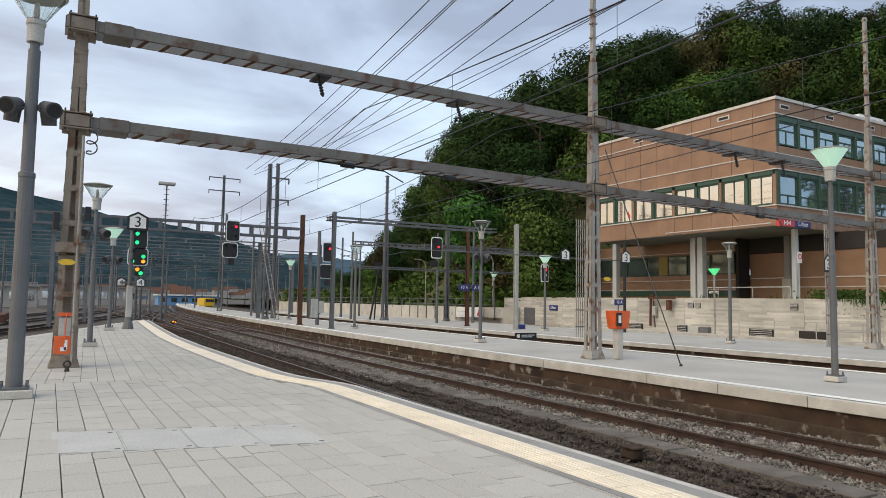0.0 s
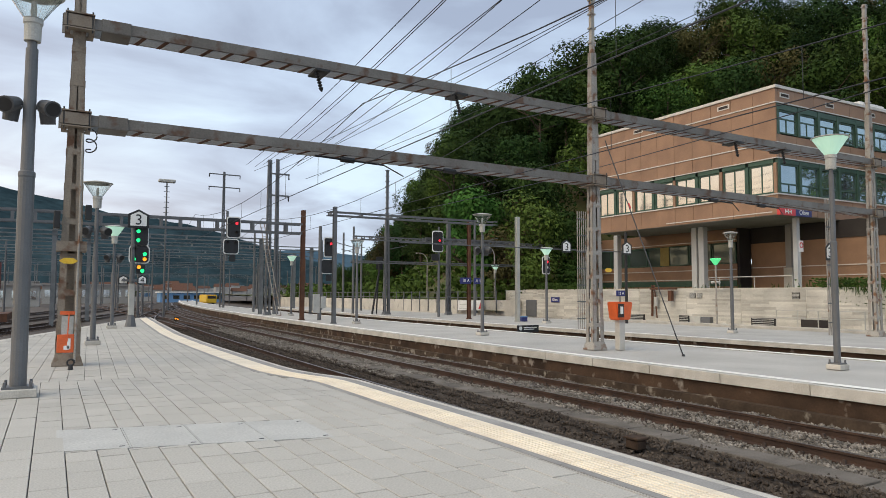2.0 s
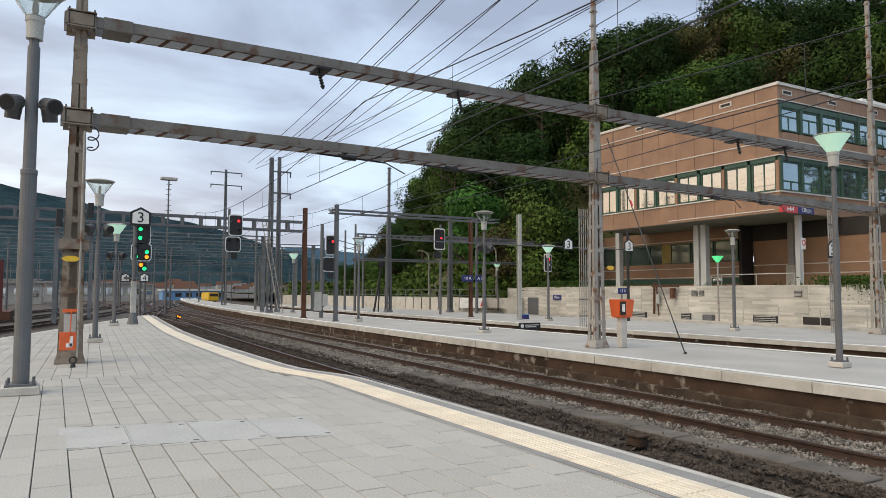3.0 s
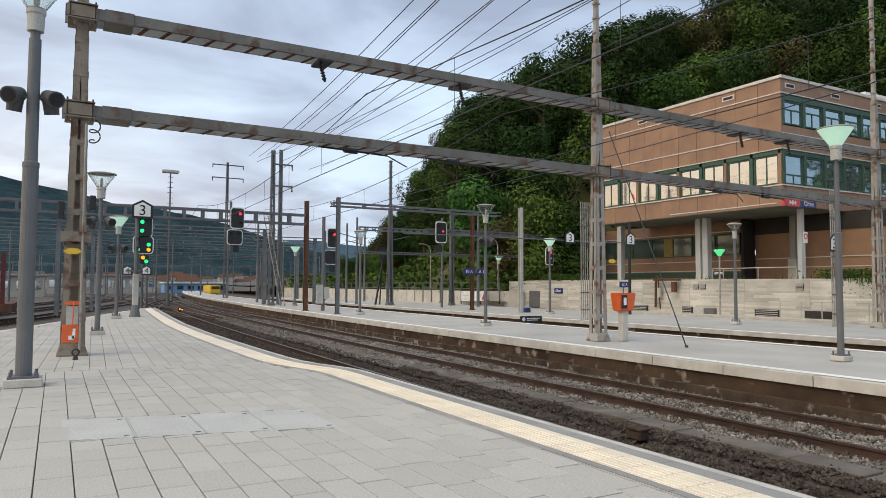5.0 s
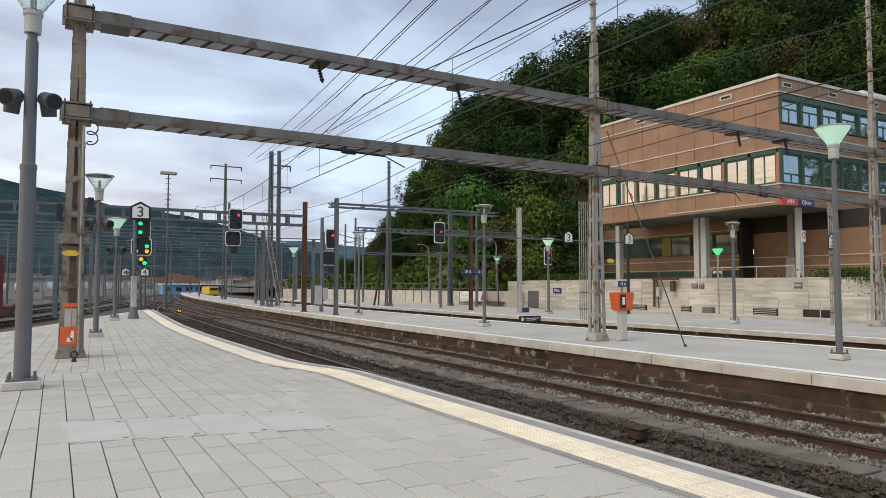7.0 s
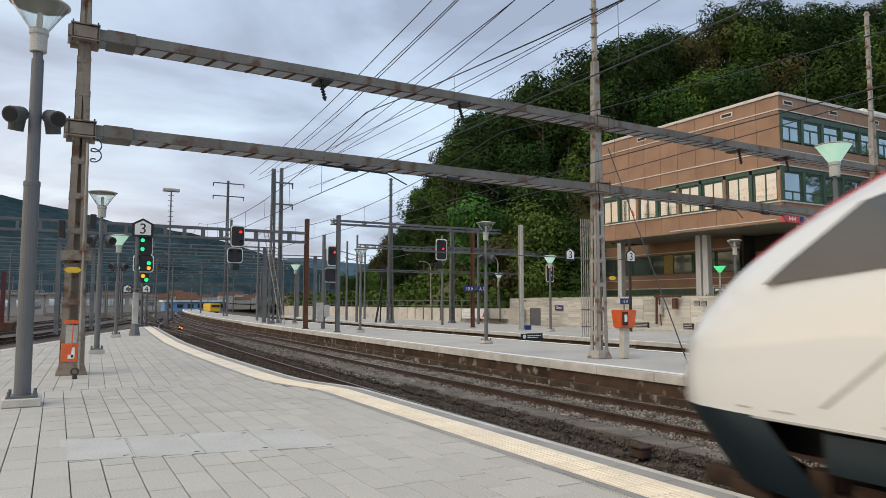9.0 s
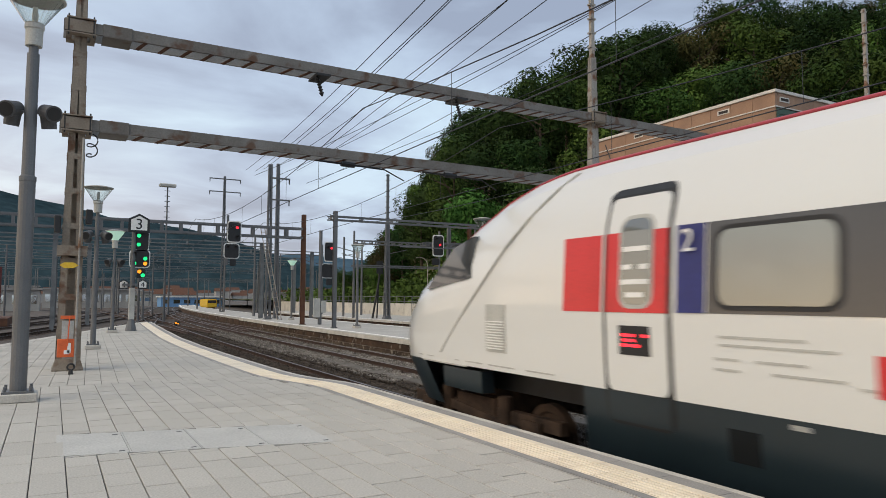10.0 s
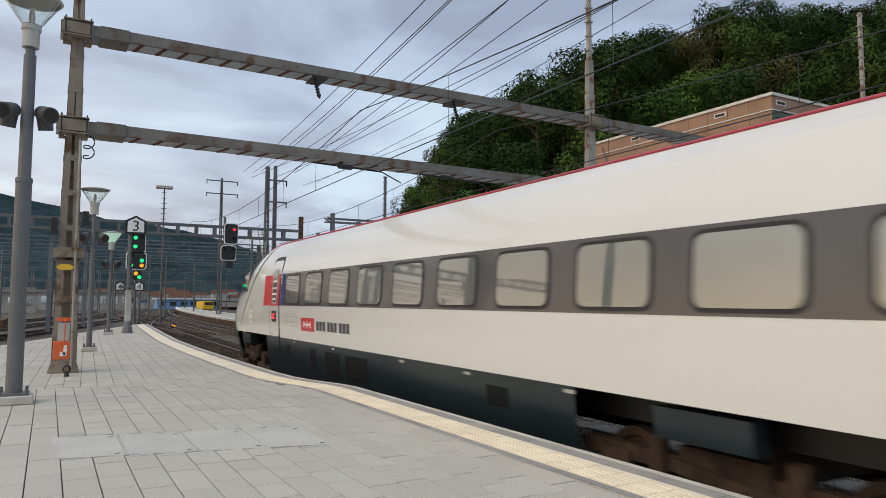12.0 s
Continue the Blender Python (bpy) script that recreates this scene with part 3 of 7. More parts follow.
# ---------------------------------------------------------------- office building
def building():
    t = thing("station_building", pose(37, 25.7, 1.8), "brown metal-clad three-storey station office with green windows, raised on columns", "building")
    W, D = 15.5, 30.0     # along y, along x
    zb, zt = 4.42, 12.1    # underside and parapet above the terrace

    def b(name, *boxes, m=M_CLAD, label=""):
        bm = bmesh.new()
        for q in boxes:
            box(bm, *q)
        return part(name, bm, m, t, label)
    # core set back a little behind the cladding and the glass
    # its near-black colour stands in for the shade of unlit rooms
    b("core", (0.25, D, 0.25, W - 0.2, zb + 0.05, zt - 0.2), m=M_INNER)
    b("soffit", (0.05, D, 0.05, W, zb - 0.02, zb + 0.05), m=M_SOFFIT, label="grey soffit over the open ground floor")
    b("roof", (0.1, D, 0.1, W, zt - 0.2, zt - 0.1), m=M_SOFFIT, label="flat grey roof")
    b("parapet_cap", (-0.08, D, -0.08, 0.3, zt - 0.12, zt + 0.06), (-0.08, 0.3, 0.3, W, zt - 0.12, zt + 0.06), m=M_TRIM, label="pale metal parapet cap")
    # long facade towards the tracks: panels
    zs = [(zb, 5.62), (7.78, 8.68), (8.74, 11.09), (11.16, zt - 0.12)]
    for z0, z1 in zs:
        n = 16
        for i in range(10):
            y0, y1 = W * i / 10, W * (i + 1) / 10
            b("panel", (0.0, 0.25, y0 + 0.012, y1 - 0.012, z0 + 0.01, z1 - 0.01))
        n = 16
        if z0 == 8.74:
            continue
        for i in range(n):
            x0, x1 = max(D * i / n, 0.26), D * (i + 1) / n
            b("panel", (x0 + 0.012, x1 - 0.012, 0.0, 0.25, z0 + 0.01, z1 - 0.01))
    for i in range(16):
        x0, x1 = max(D * i / 16, 0.26), D * (i + 1) / 16
        b("panel", (x0 + 0.012, x1 - 0.012, 0.0, 0.25, 8.75, 9.2))
    for z in (8.71, 11.125):
        b("trim_line", (-0.05, 0.0, 0, W, z - 0.035, z + 0.035), (0, D, -0.05, 0.0, z - 0.035, z + 0.035), m=M_TRIM, label="pale metal trim line")
    b("trim_line", (-0.07, 0.0, 0, W, 5.60, 5.68), (0, D, -0.07, 0, 5.60, 5.68), m=M_TRIM, label="pale metal sill line")
    b("trim_line", (-0.06, 0.0, 0, W, 7.76, 7.82), (0, D, -0.06, 0, 7.76, 7.82), m=M_TRIM, label="pale metal head line")
    b("trim_line", (-0.04, 0.0, 0.4, W * 0.55, zb + 0.14, zb + 0.2), m=M_TRIM)

    def window(name, along, p0, p1, z0, z1, mull, depth, transom=None, pane=M_PANE):
        """A green framed window in the facade, along 'y' or 'x'."""
        e = new(name)
        e.parent = t

        def q(bm, a0, a1, d0, d1, za, zb_):
            if along == "y":
                box(bm, d0, d1, a0, a1, za, zb_)
            else:
                box(bm, a0, a1, d0, d1, za, zb_)
        bm = bmesh.new()
        f = 0.09
        q(bm, p0, p0 + f, depth - 0.06, depth + 0.08, z0, z1)
        q(bm, p1 - f, p1, depth - 0.06, depth + 0.08, z0, z1)
        q(bm, p0 + f, p1 - f, depth - 0.06, depth + 0.08, z1 - 0.1, z1)
        q(bm, p0 + f, p1 - f, depth - 0.06, depth + 0.08, z0, z0 + 0.08)
        for mu in mull:
            x = p0 + (p1 - p0) * mu
            q(bm, x - 0.035, x + 0.035, depth - 0.03, depth + 0.06, z0 + 0.08, (transom or z1 - 0.1))
        if transom:
            q(bm, p0 + f, p1 - f, depth - 0.035, depth + 0.06, transom, transom + 0.08)
        part("frame", bm, M_GREEN, e)
        bm = bmesh.new()
        q(bm, p0 + f * 0.5, p1 - f * 0.5, depth, depth + 0.02, z0 + 0.04, z1 - 0.05)
        part("pane", bm, pane, e)
        return e
    # first-floor strip windows on the long facade
    n = 8
    for i in range(n):
        y0 = 0.15 + i * (W - 0.2) / n
        window("window", "y", y0 + 0.12, y0 + (W - 0.2) / n - 0.12, 5.72, 7.5, (0.5,), 0.12)
        b("pier", (-0.02, 0.2, y0 - 0.10, y0 + 0.10, 5.70, 7.5), m=M_GREEN if i % 2 else M_CLAD)
        b("window_head", (0.0, 0.2, y0 + 0.11, y0 + (W - 0.2) / n - 0.11, 7.5, 7.75), m=M_GREEN, label="green panel over the window")
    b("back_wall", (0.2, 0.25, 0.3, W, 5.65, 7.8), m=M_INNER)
    # short facade: two rows
    n = 15
    for i in range(n):
        x0 = 0.2 + i * 2.0
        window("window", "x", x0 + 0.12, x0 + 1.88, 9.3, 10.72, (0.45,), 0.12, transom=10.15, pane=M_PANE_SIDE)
        b("pier", (x0 - 0.11, x0 + 0.11, -0.02, 0.2, 9.22, 11.05), m=M_GREEN)
        b("window_head", (x0 + 0.11, x0 + 1.89, 0, 0.2, 10.72, 11.04), m=M_GREEN)
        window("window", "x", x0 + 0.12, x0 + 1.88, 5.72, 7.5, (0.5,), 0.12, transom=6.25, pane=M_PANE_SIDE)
        b("pier", (x0 - 0.11, x0 + 0.11, -0.02, 0.2, 5.70, 7.75), m=M_GREEN)
        b("window_head", (x0 + 0.11, x0 + 1.89, 0, 0.2, 7.5, 7.74), m=M_GREEN)
    # small vents near the parapet
    for y in (3.2, 10.6):
        b("vent", (-0.03, 0.0, y, y + 0.9, 11.45, 11.75), m=M_TRIM)
        b("vent_slot", (-0.045, -0.03, y + 0.1, y + 0.8, 11.52, 11.68), m=M_INNER)
    for x in (0.4, 4.9, 9.5):
        b("vent", (x, x + 0.9, -0.03, 0.0, 11.45, 11.75), m=M_TRIM)
        b("vent_slot", (x + 0.1, x + 0.8, -0.045, -0.03, 11.52, 11.68), m=M_INNER)
    # ground floor, set back
    g0 = 5.0
    b("ground_wall", (g0, D, 6.8, W + 6, 0, 1.9), (g0, D, 6.8, W + 6, 3.45, zb), m=M_CLAD, label="brown ground-floor wall")
    b("ground_wall", (g0 + 1.2, D, -6.0, 6.5, 0, zb), m=M_CLAD)
    # return wall coloured near-black for the shade of the recess
    b("return_wall", (g0, g0 + 1.2, 6.55, 6.75, 0, zb), m=M_INNER)
    # added dark strip: shade below the soffit put into the colour
    b("upper_band", (g0 + 1.14, g0 + 1.19, -6.0, 6.5, 3.3, zb), m=M_INNER, label="dark band under the soffit, shade put into its colour")
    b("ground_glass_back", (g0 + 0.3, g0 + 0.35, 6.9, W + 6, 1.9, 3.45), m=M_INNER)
    for i in range(7):
        y0 = 6.9 + i * 2.1
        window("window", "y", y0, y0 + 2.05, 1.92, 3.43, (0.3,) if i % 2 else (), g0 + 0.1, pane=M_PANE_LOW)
    for z in (0.8, 1.5, 3.6):
        b("trim_line", (g0 - 0.05, g0, 6.8, W + 6, z - 0.03, z + 0.03), m=M_TRIM)
        b("trim_line", (g0 + 1.15, g0 + 1.195, -6.0, 6.5, z * 0.9 + 0.22, z * 0.9 + 0.28), m=M_TRIM) if z < 3 else None
    b("pillar", (g0 + 0.5, g0 + 0.9, 3.0, 3.4, 1.5, zb), m=M_SOFFIT)
    b("pillar_base", (g0 + 0.4, g0 + 1.0, 2.9, 3.5, 0, 1.5), m=M_CONC, label="pale concrete pillar base")
    b("green_plinth", (g0 - 0.03, g0, 6.8, W + 6, 0.3, 0.72), m=M_GREEN)
    b("curtain", (g0 + 0.02, g0 + 0.06, 13.0, 13.9, 1.95, 3.4), m=M_BLIND, label="yellow blind")
    # columns
    for x, y in ((2.5, 0.6), (2.5, 8.2), (2.5, 16.0), (12, 0.6), (12, 8.2)):
        bm = bmesh.new()
        s = 0.15 if y == 0.6 else 0.22
        box(bm, x - s, x + s, y - s, y + s, 0, zb)
        if y == 8.2:
            box(bm, x - s, x + s, y - s - 0.62, y - s - 0.16, 0, zb)
        bevelled(bm, 0.02)
        part("column", bm, M_COLUMN, t, "light grey concrete column")
    # rooftop plant
    bm = bmesh.new()
    box(bm, 11, 14.5, 1.2, 4, zt - 0.1, zt + 1.0)
    bevelled(bm, 0.25, 3)
    part("roof_unit", bm, M_WHITE, t, "white rooftop ventilation unit")
    return t


building()


# ---------------------------------------------------------------- wooded hill
def lerp_table(tab, a):
    for (a0, v0), (a1, v1) in zip(tab, tab[1:]):
        if a0 <= a <= a1:
            return v0 + (v1 - v0) * (a - a0) / (a1 - a0)
    return tab[0][1] if a < tab[0][0] else tab[-1][1]


def hill_z(x, y):
    """Height of the wooded slope: it rises from the terrace and falls away to the north."""
    d = min(max((x - 0.46 * y + 4.0) / 24.0, 0.0), 1.0)
    k = d * d * (3 - 2 * d)
    foot = 52.0 if y < 44 else max(33.0, 52.0 - (y - 44) * 1.3)
    u = max(x - foot, 0.0)
    h = 41.0 * (1.0 - math.exp(-u / 40.0)) * k
    return 1.2 + h + 0.8 * noise.noise((x * 0.08, y * 0.08, 3))


bm = bmesh.new()
hx = [30.8, 33, 36, 40, 45, 50, 56, 62, 70, 80, 92, 106, 125, 150]
hy = [16 + 8 * i for i in range(32)]
gv = [[bm.verts.new((x + bend(y) * 0.6, y, hill_z(x + bend(y) * 0.6, y) - (0 if y > 60 or x > 60 else 1.0))) for x in hx] for y in hy]
for j in range(len(hy) - 1):
    for i in range(len(hx) - 1):
        if hy[j] < 44 and hx[i] < 60:
            continue
        bm.faces.new((gv[j][i], gv[j][i + 1], gv[j + 1][i + 1], gv[j + 1][i]))
structure("hillside", bm, M_GROUND_HILL, "steep hillside under the wood", "ground", smooth=True)


def crown_mesh(bm, rng, height, radius, base, leaves, size):
    """Many leaf sprays on the shell of uneven lobes."""
    lobes = []
    for i in range(13):
        a, u = rng.uniform(0, 6.283), rng.random()
        r = radius * (0.25 + 0.5 * u)
        zz = base + (height - base) * (0.15 + 0.72 * rng.random())
        lobes.append((Vector((r * math.cos(a) * 0.8, r * math.sin(a) * 0.8, zz)), radius * rng.uniform(0.26, 0.46)))
    lobes.append((Vector((0, 0, height - radius * 0.5)), radius * 0.5))
    for i in range(leaves):
        c, lr = lobes[rng.randrange(len(lobes))]
        d = Vector((rng.gauss(0, 1), rng.gauss(0, 1), rng.gauss(0.25, 1))).normalized()
        p = c + d * lr * rng.uniform(0.72, 1.08)
        n = (d + Vector((rng.uniform(-0.45, 0.45), rng.uniform(-0.45, 0.45), rng.uniform(-0.3, 0.6)))).normalized()
        q = n.to_track_quat("Z", "Y")
        s = size * rng.uniform(0.6, 1.3)
        a = rng.uniform(0, 6.28)
        pts = []
        for k, (rr, zz) in enumerate(((1.25, 0.0), (0.6, 0.14), (1.1, -0.05), (0.55, 0.1))):
            b = a + k * 1.5708
            pts.append(bm.verts.new(p + q @ Vector((s * rr * math.cos(b), s * rr * math.sin(b), s * zz))))
        bm.faces.new(pts)


def tree_kind(seed, height, radius, base, leaf, leaves=4600, size=0.17):
    rng = random.Random(seed)
    t = thing("tree", pose(0, 0, -200), "leafy green deciduous tree in the hillside wood", "tree", "hillside trees")
    bm = bmesh.new()
    top = height * 0.8
    rod(bm, (0, 0, -1.0), (0.15, 0.1, top * 0.5), 0.24, 0.16, 7)
    rod(bm, (0.15, 0.1, top * 0.5), (0.0, 0.2, top), 0.16, 0.05, 6)
    for i in range(6):
        a = rng.uniform(0, 6.28)
        z = top * rng.uniform(0.35, 0.8)
        rod(bm, (0.1, 0.1, z), (radius * 0.6 * math.cos(a), radius * 0.6 * math.sin(a), z + rng.uniform(0.8, 2.2)), 0.09, 0.03, 5)
    t["tall"] = height
    part("trunk", bm, M_BARK, t)
    bm = bmesh.new()
    crown_mesh(bm, rng, height, radius, base, leaves, size)
    part("crown", bm, leaf, t)
    return t


KINDS = [tree_kind(1, 11.5, 4.6, 1.5, LEAF[0]), tree_kind(2, 10, 4.2, 1.0, LEAF[1]), tree_kind(3, 12.5, 4.4, 2.0, LEAF[0]),
         tree_kind(4, 8.5, 3.9, 0.6, LEAF[2]), tree_kind(5, 10, 4.4, 1.0, LEAF[3]), tree_kind(6, 11, 5.0, 1.0, LEAF[1])]
rng = random.Random(11)
count = 0
spots = []
y = 14.0
while y < 190:
    x = 36.0
    while x < 112:
        px, py = x + rng.uniform(-1.7, 1.7), y + rng.uniform(-1.9, 1.9)
        x += 4.9 + 0.03 * (x - 36)
        if py < 45 and px < 56 or py < px * 0.42 - 6 or px < 0.375 * py:
            continue
        spots.append((px, py))
    y += 5.0 + y * 0.016
# how high the wood stands against the sky, degrees, by compass bearing from the platform
SKYLINE = ((0, 0), (20.5, 1.0), (22.3, 4.4), (25.1, 6.6), (27.4, 9.6), (28.4, 13.0), (31.2, 15.0), (33.5, 18.2), (37.3, 20.2), (40.9, 21.2), (45.4, 21.4), (52.2, 23), (60, 25), (90, 26))
for px, py in spots:
    k = rng.choices(KINDS, weights=(6, 4, 5, 1.2, 1.4, 3.5))[0]
    s = rng.uniform(0.75, 1.2) * min(1.0, 0.5 + max(px - 0.40 * py, 0.0) / 18.0)
    turn_ = rng.uniform(0, 360)
    tall = 1.45 + math.hypot(px, py) * math.tan(radians(lerp_table(SKYLINE, math.degrees(math.atan2(px, py))))) - hill_z(px, py) + 0.5
    s = min(s, tall / (k["tall"] * 0.98))
    bank = hill_z(px, py) < 5.0 and math.atan2(px, py) < radians(30) and py < 105
    if s < 0.2 or bank:
        continue
    c = copy_thing(k, pose(px, py, hill_z(px, py) - 0.5, 0, 0, turn_))
    c.scale = (s, s, s * rng.uniform(0.9, 1.15))
    count += 1
# the first of each kind joins the wood too
for i, k in enumerate(KINDS):
    px, py = 74 + i * 2.5, 44 + i * 9
    k.matrix_world = pose(px, py, hill_z(px, py) - 0.5, 0, 0, 40 * i)


# ---------------------------------------------------------------- distant ridges
def ridge(name, dist, a0, a1, height, seed, material, label):
    bm = bmesh.new()
    n, m = 90, 8
    rows = []
    for i in range(n + 1):
        a = radians(a0 + (a1 - a0) * i / n)
        hh = height(a0 + (a1 - a0) * i / n) + 5 * noise.noise((i * 0.21, seed, 0)) + 3.0 * noise.noise((i * 0.9, seed, 4))
        col = []
        for j in range(m + 1):
            u = j / m
            d = dist * (0.72 + 0.28 * u)
            zz = hh * u ** 0.8 + (6 * noise.noise((i * 0.3, j * 0.7, seed)) if 0 < j < m else 0)
            col.append(bm.verts.new((d * math.sin(a), d * math.cos(a), -3 + max(zz, 0))))
        col.append(bm.verts.new((dist * 1.25 * math.sin(a), dist * 1.25 * math.cos(a), -3)))
        rows.append(col)
    for a, b in zip(rows, rows[1:]):
        for j in range(len(a) - 1):
            bm.faces.new((a[j], b[j], b[j + 1], a[j + 1]))
    return structure(name, bm, material, label, "hill", smooth=True)


# distance haze here is only the ridge colour
ridge("far_ridge", 1500, -60, 34, lambda a: lerp_table(((-60, 20), (-16, 60), (-8, 200), (-3.7, 203), (0.2, 182), (3.9, 158), (7.5, 155), (11.6, 129), (15.1, 101), (22, 52), (34, 10)), a), 2, M_FAR_A, "dark wooded ridge beyond the town, tinted with haze blue")
ridge("farthest_ridge", 2600, -10, 50, lambda a: lerp_table(((-10, 60), (8, 110), (14, 150), (18, 168), (22, 150), (30, 120), (50, 60)), a), 7, M_FAR_B, "ridge in the far distance, haze blue put into its colour")


# ---------------------------------------------------------------- posts and beams
def lattice_post(m, h, label, w0=0.52, w1=0.24, mat_=None, base=True, spire=0.0):
    """A tapered post of four angles joined by flat battens."""
    mat_ = mat_ or M_LATT
    t = thing("lattice_post", m, label, "post", "lattice posts")

    def half(z):
        return (w0 + (w1 - w0) * min(z / h, 1)) / 2
    for sx in (-1, 1):
        for sy in (-1, 1):
            bm = bmesh.new()
            for dx_, dy_ in ((0.13, 0.012), (0.012, 0.11)):
                a = [bm.verts.new((sx * half(z) - sx * (dx_ if k in (1, 2) else 0), sy * half(z) * 0.8 - sy * (dy_ if k in (2, 3) else 0), z)) for z in (0.1, h) for k in range(4)]
                for i in range(4):
                    bm.faces.new((a[i], a[(i + 1) % 4], a[4 + (i + 1) % 4], a[4 + i]))
                bm.faces.new(a[:4][::-1])
                bm.faces.new(a[4:])
            part("angle", bm, mat_, t)
    z = 0.75
    while z < h:
        bm = bmesh.new()
        k = half(z)
        for s in (-1, 1):
            box(bm, -k, k, s * k * 0.8 - 0.008, s * k * 0.8 + 0.008, z - 0.06, z + 0.06)
            box(bm, s * k - 0.008, s * k + 0.008, -k * 0.8, k * 0.8, z - 0.06, z + 0.06)
        part("batten", bm, mat_, t)
        z += 0.72
    if mat_ is M_LATT_R:
        bm = bmesh.new()
        box(bm, -0.1, 0.1, 0.05, 0.07, 0.5, h - 0.2)
        part("inner_channel", bm, M_LATT_R, t, "rusty inner channel")
    if base:
        bm = bmesh.new()
        lathe(bm, [(w0 * 0.86, 0.0), (w0 * 0.86, 0.03), (w0 * 0.66, 0.24)], 4, m=pose(0, 0, 0, 0, 0, 45))
        part("foot", bm, mat_, t, "flared steel foot plate")
    if spire:
        bm = bmesh.new()
        box(bm, -w1 * 0.3, w1 * 0.3, -w1 * 0.3, w1 * 0.3, h, h + spire)
        zz = h + 0.3
        while zz < h + spire:
            box(bm, -w1 * 0.55, w1 * 0.55, -w1 * 0.36, w1 * 0.36, zz, zz + 0.05)
            zz += 0.45
        part("spire", bm, mat_, t)
    return t


def portal_beam(x0, x1, y, z0, z1, label):
    """Two channels astride the posts, toes inwards, laced underneath; z0 and z1 are its heights at the ends."""
    L = x1 - x0
    t = thing("portal_beam", pose(x0, y, z0, 0, math.degrees(math.atan2(z0 - z1, L)), 0), label, "beam", "portal beams")
    for s in (-1, 1):
        bm = bmesh.new()
        yy = s * 0.28
        box(bm, 0, L, yy - 0.009, yy + 0.009, -0.112, 0.112)
        for zz in (-0.103, 0.103):
            box(bm, 0, L, min(yy, yy - s * 0.05), max(yy, yy - s * 0.05), zz - 0.009, zz + 0.009)
        # near channel takes the rust-spotted colour, far channel the paler one
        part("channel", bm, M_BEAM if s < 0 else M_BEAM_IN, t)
    x = 1.55
    while x < L - 0.6:
        bm = bmesh.new()
        bar(bm, (x, -0.27, -0.117), (x - 0.13, 0.27, -0.117), 0.085, 0.012)
        part("lacing_bar", bm, M_BROWN_POLE, t)
        x += 0.46
    # splice sleeves
    for xa in (0.72, 14.1):
        bm = bmesh.new()
        for s in (-1, 1):
            box(bm, xa, xa + 0.56, s * 0.28 + min(0, s * 0.03), s * 0.28 + max(0, s * 0.03), -0.125, 0.13)
        box(bm, xa, xa + 0.56, -0.31, 0.31, -0.14, -0.125)
        bevelled(bm, 0.006)
        part("sleeve", bm, M_BEAM, t, "steel splice sleeve around the beam")
    return t


PY_ = 16.1
POSTS = (0.32, 14.3, 29.2)


def beam_z(upper, x):
    return (7.03 - 0.0048 * x) if upper else (5.00 - 0.0062 * x)


lattice_post(pose(POSTS[0], PY_, 0), 9.8, "rust-streaked lattice steel post on the paved platform", 0.46, 0.14, M_LATT_R)
lattice_post(pose(POSTS[1], PY_, Z_P2), 9.1, "pale lattice steel post with thin spire on the older platform", 0.42, 0.20, M_LATT, spire=4.5)
lattice_post(pose(POSTS[2], PY_, Z_P2), 9.3, "pale lattice steel post with thin spire on the far platform", 0.44, 0.22, M_LATT, spire=4.5)
for up in (True, False):
    portal_beam(0.0, 30.2, PY_, beam_z(up, 0), beam_z(up, 30.2), "long weathered steel portal beam carrying catenary wires")
for x in POSTS:
    for up in (True, False):
        t = thing("beam_clamp", pose(x, PY_, beam_z(up, x)), "rusty steel clamp fixing the portal beam to its post", "clamp", "beam clamps")
        for za, zb in ((-0.17, -0.145), (0.145, 0.17)):
            bm = bmesh.new()
            box(bm, -0.27, 0.27, -0.36, -0.17, za, zb)
            box(bm, -0.27, 0.27, 0.17, 0.36, za, zb)
            box(bm, -0.27, -0.17, -0.17, 0.17, za, zb)
            box(bm, 0.17, 0.27, -0.17, 0.17, za, zb)
            part("plate", bm, M_LATT_R, t)
        for sx in (-0.23, 0.23):
            bm = bmesh.new()
            rod(bm, (sx, -0.33, -0.22), (sx, -0.33, 0.22), 0.016, n=6)
            part("bolt", bm, M_DARK, t)
        bm = bmesh.new()
        box(bm, -0.3, 0.26, -0.335, -0.31, -0.12, 0.12)
        part("cheek_plate", bm, M_LATT_R, t)


M_SPEAKER = mat("dark_grey_speaker", (0.075, 0.077, 0.08), (0.055, 0.056, 0.06), 3, 0.6)


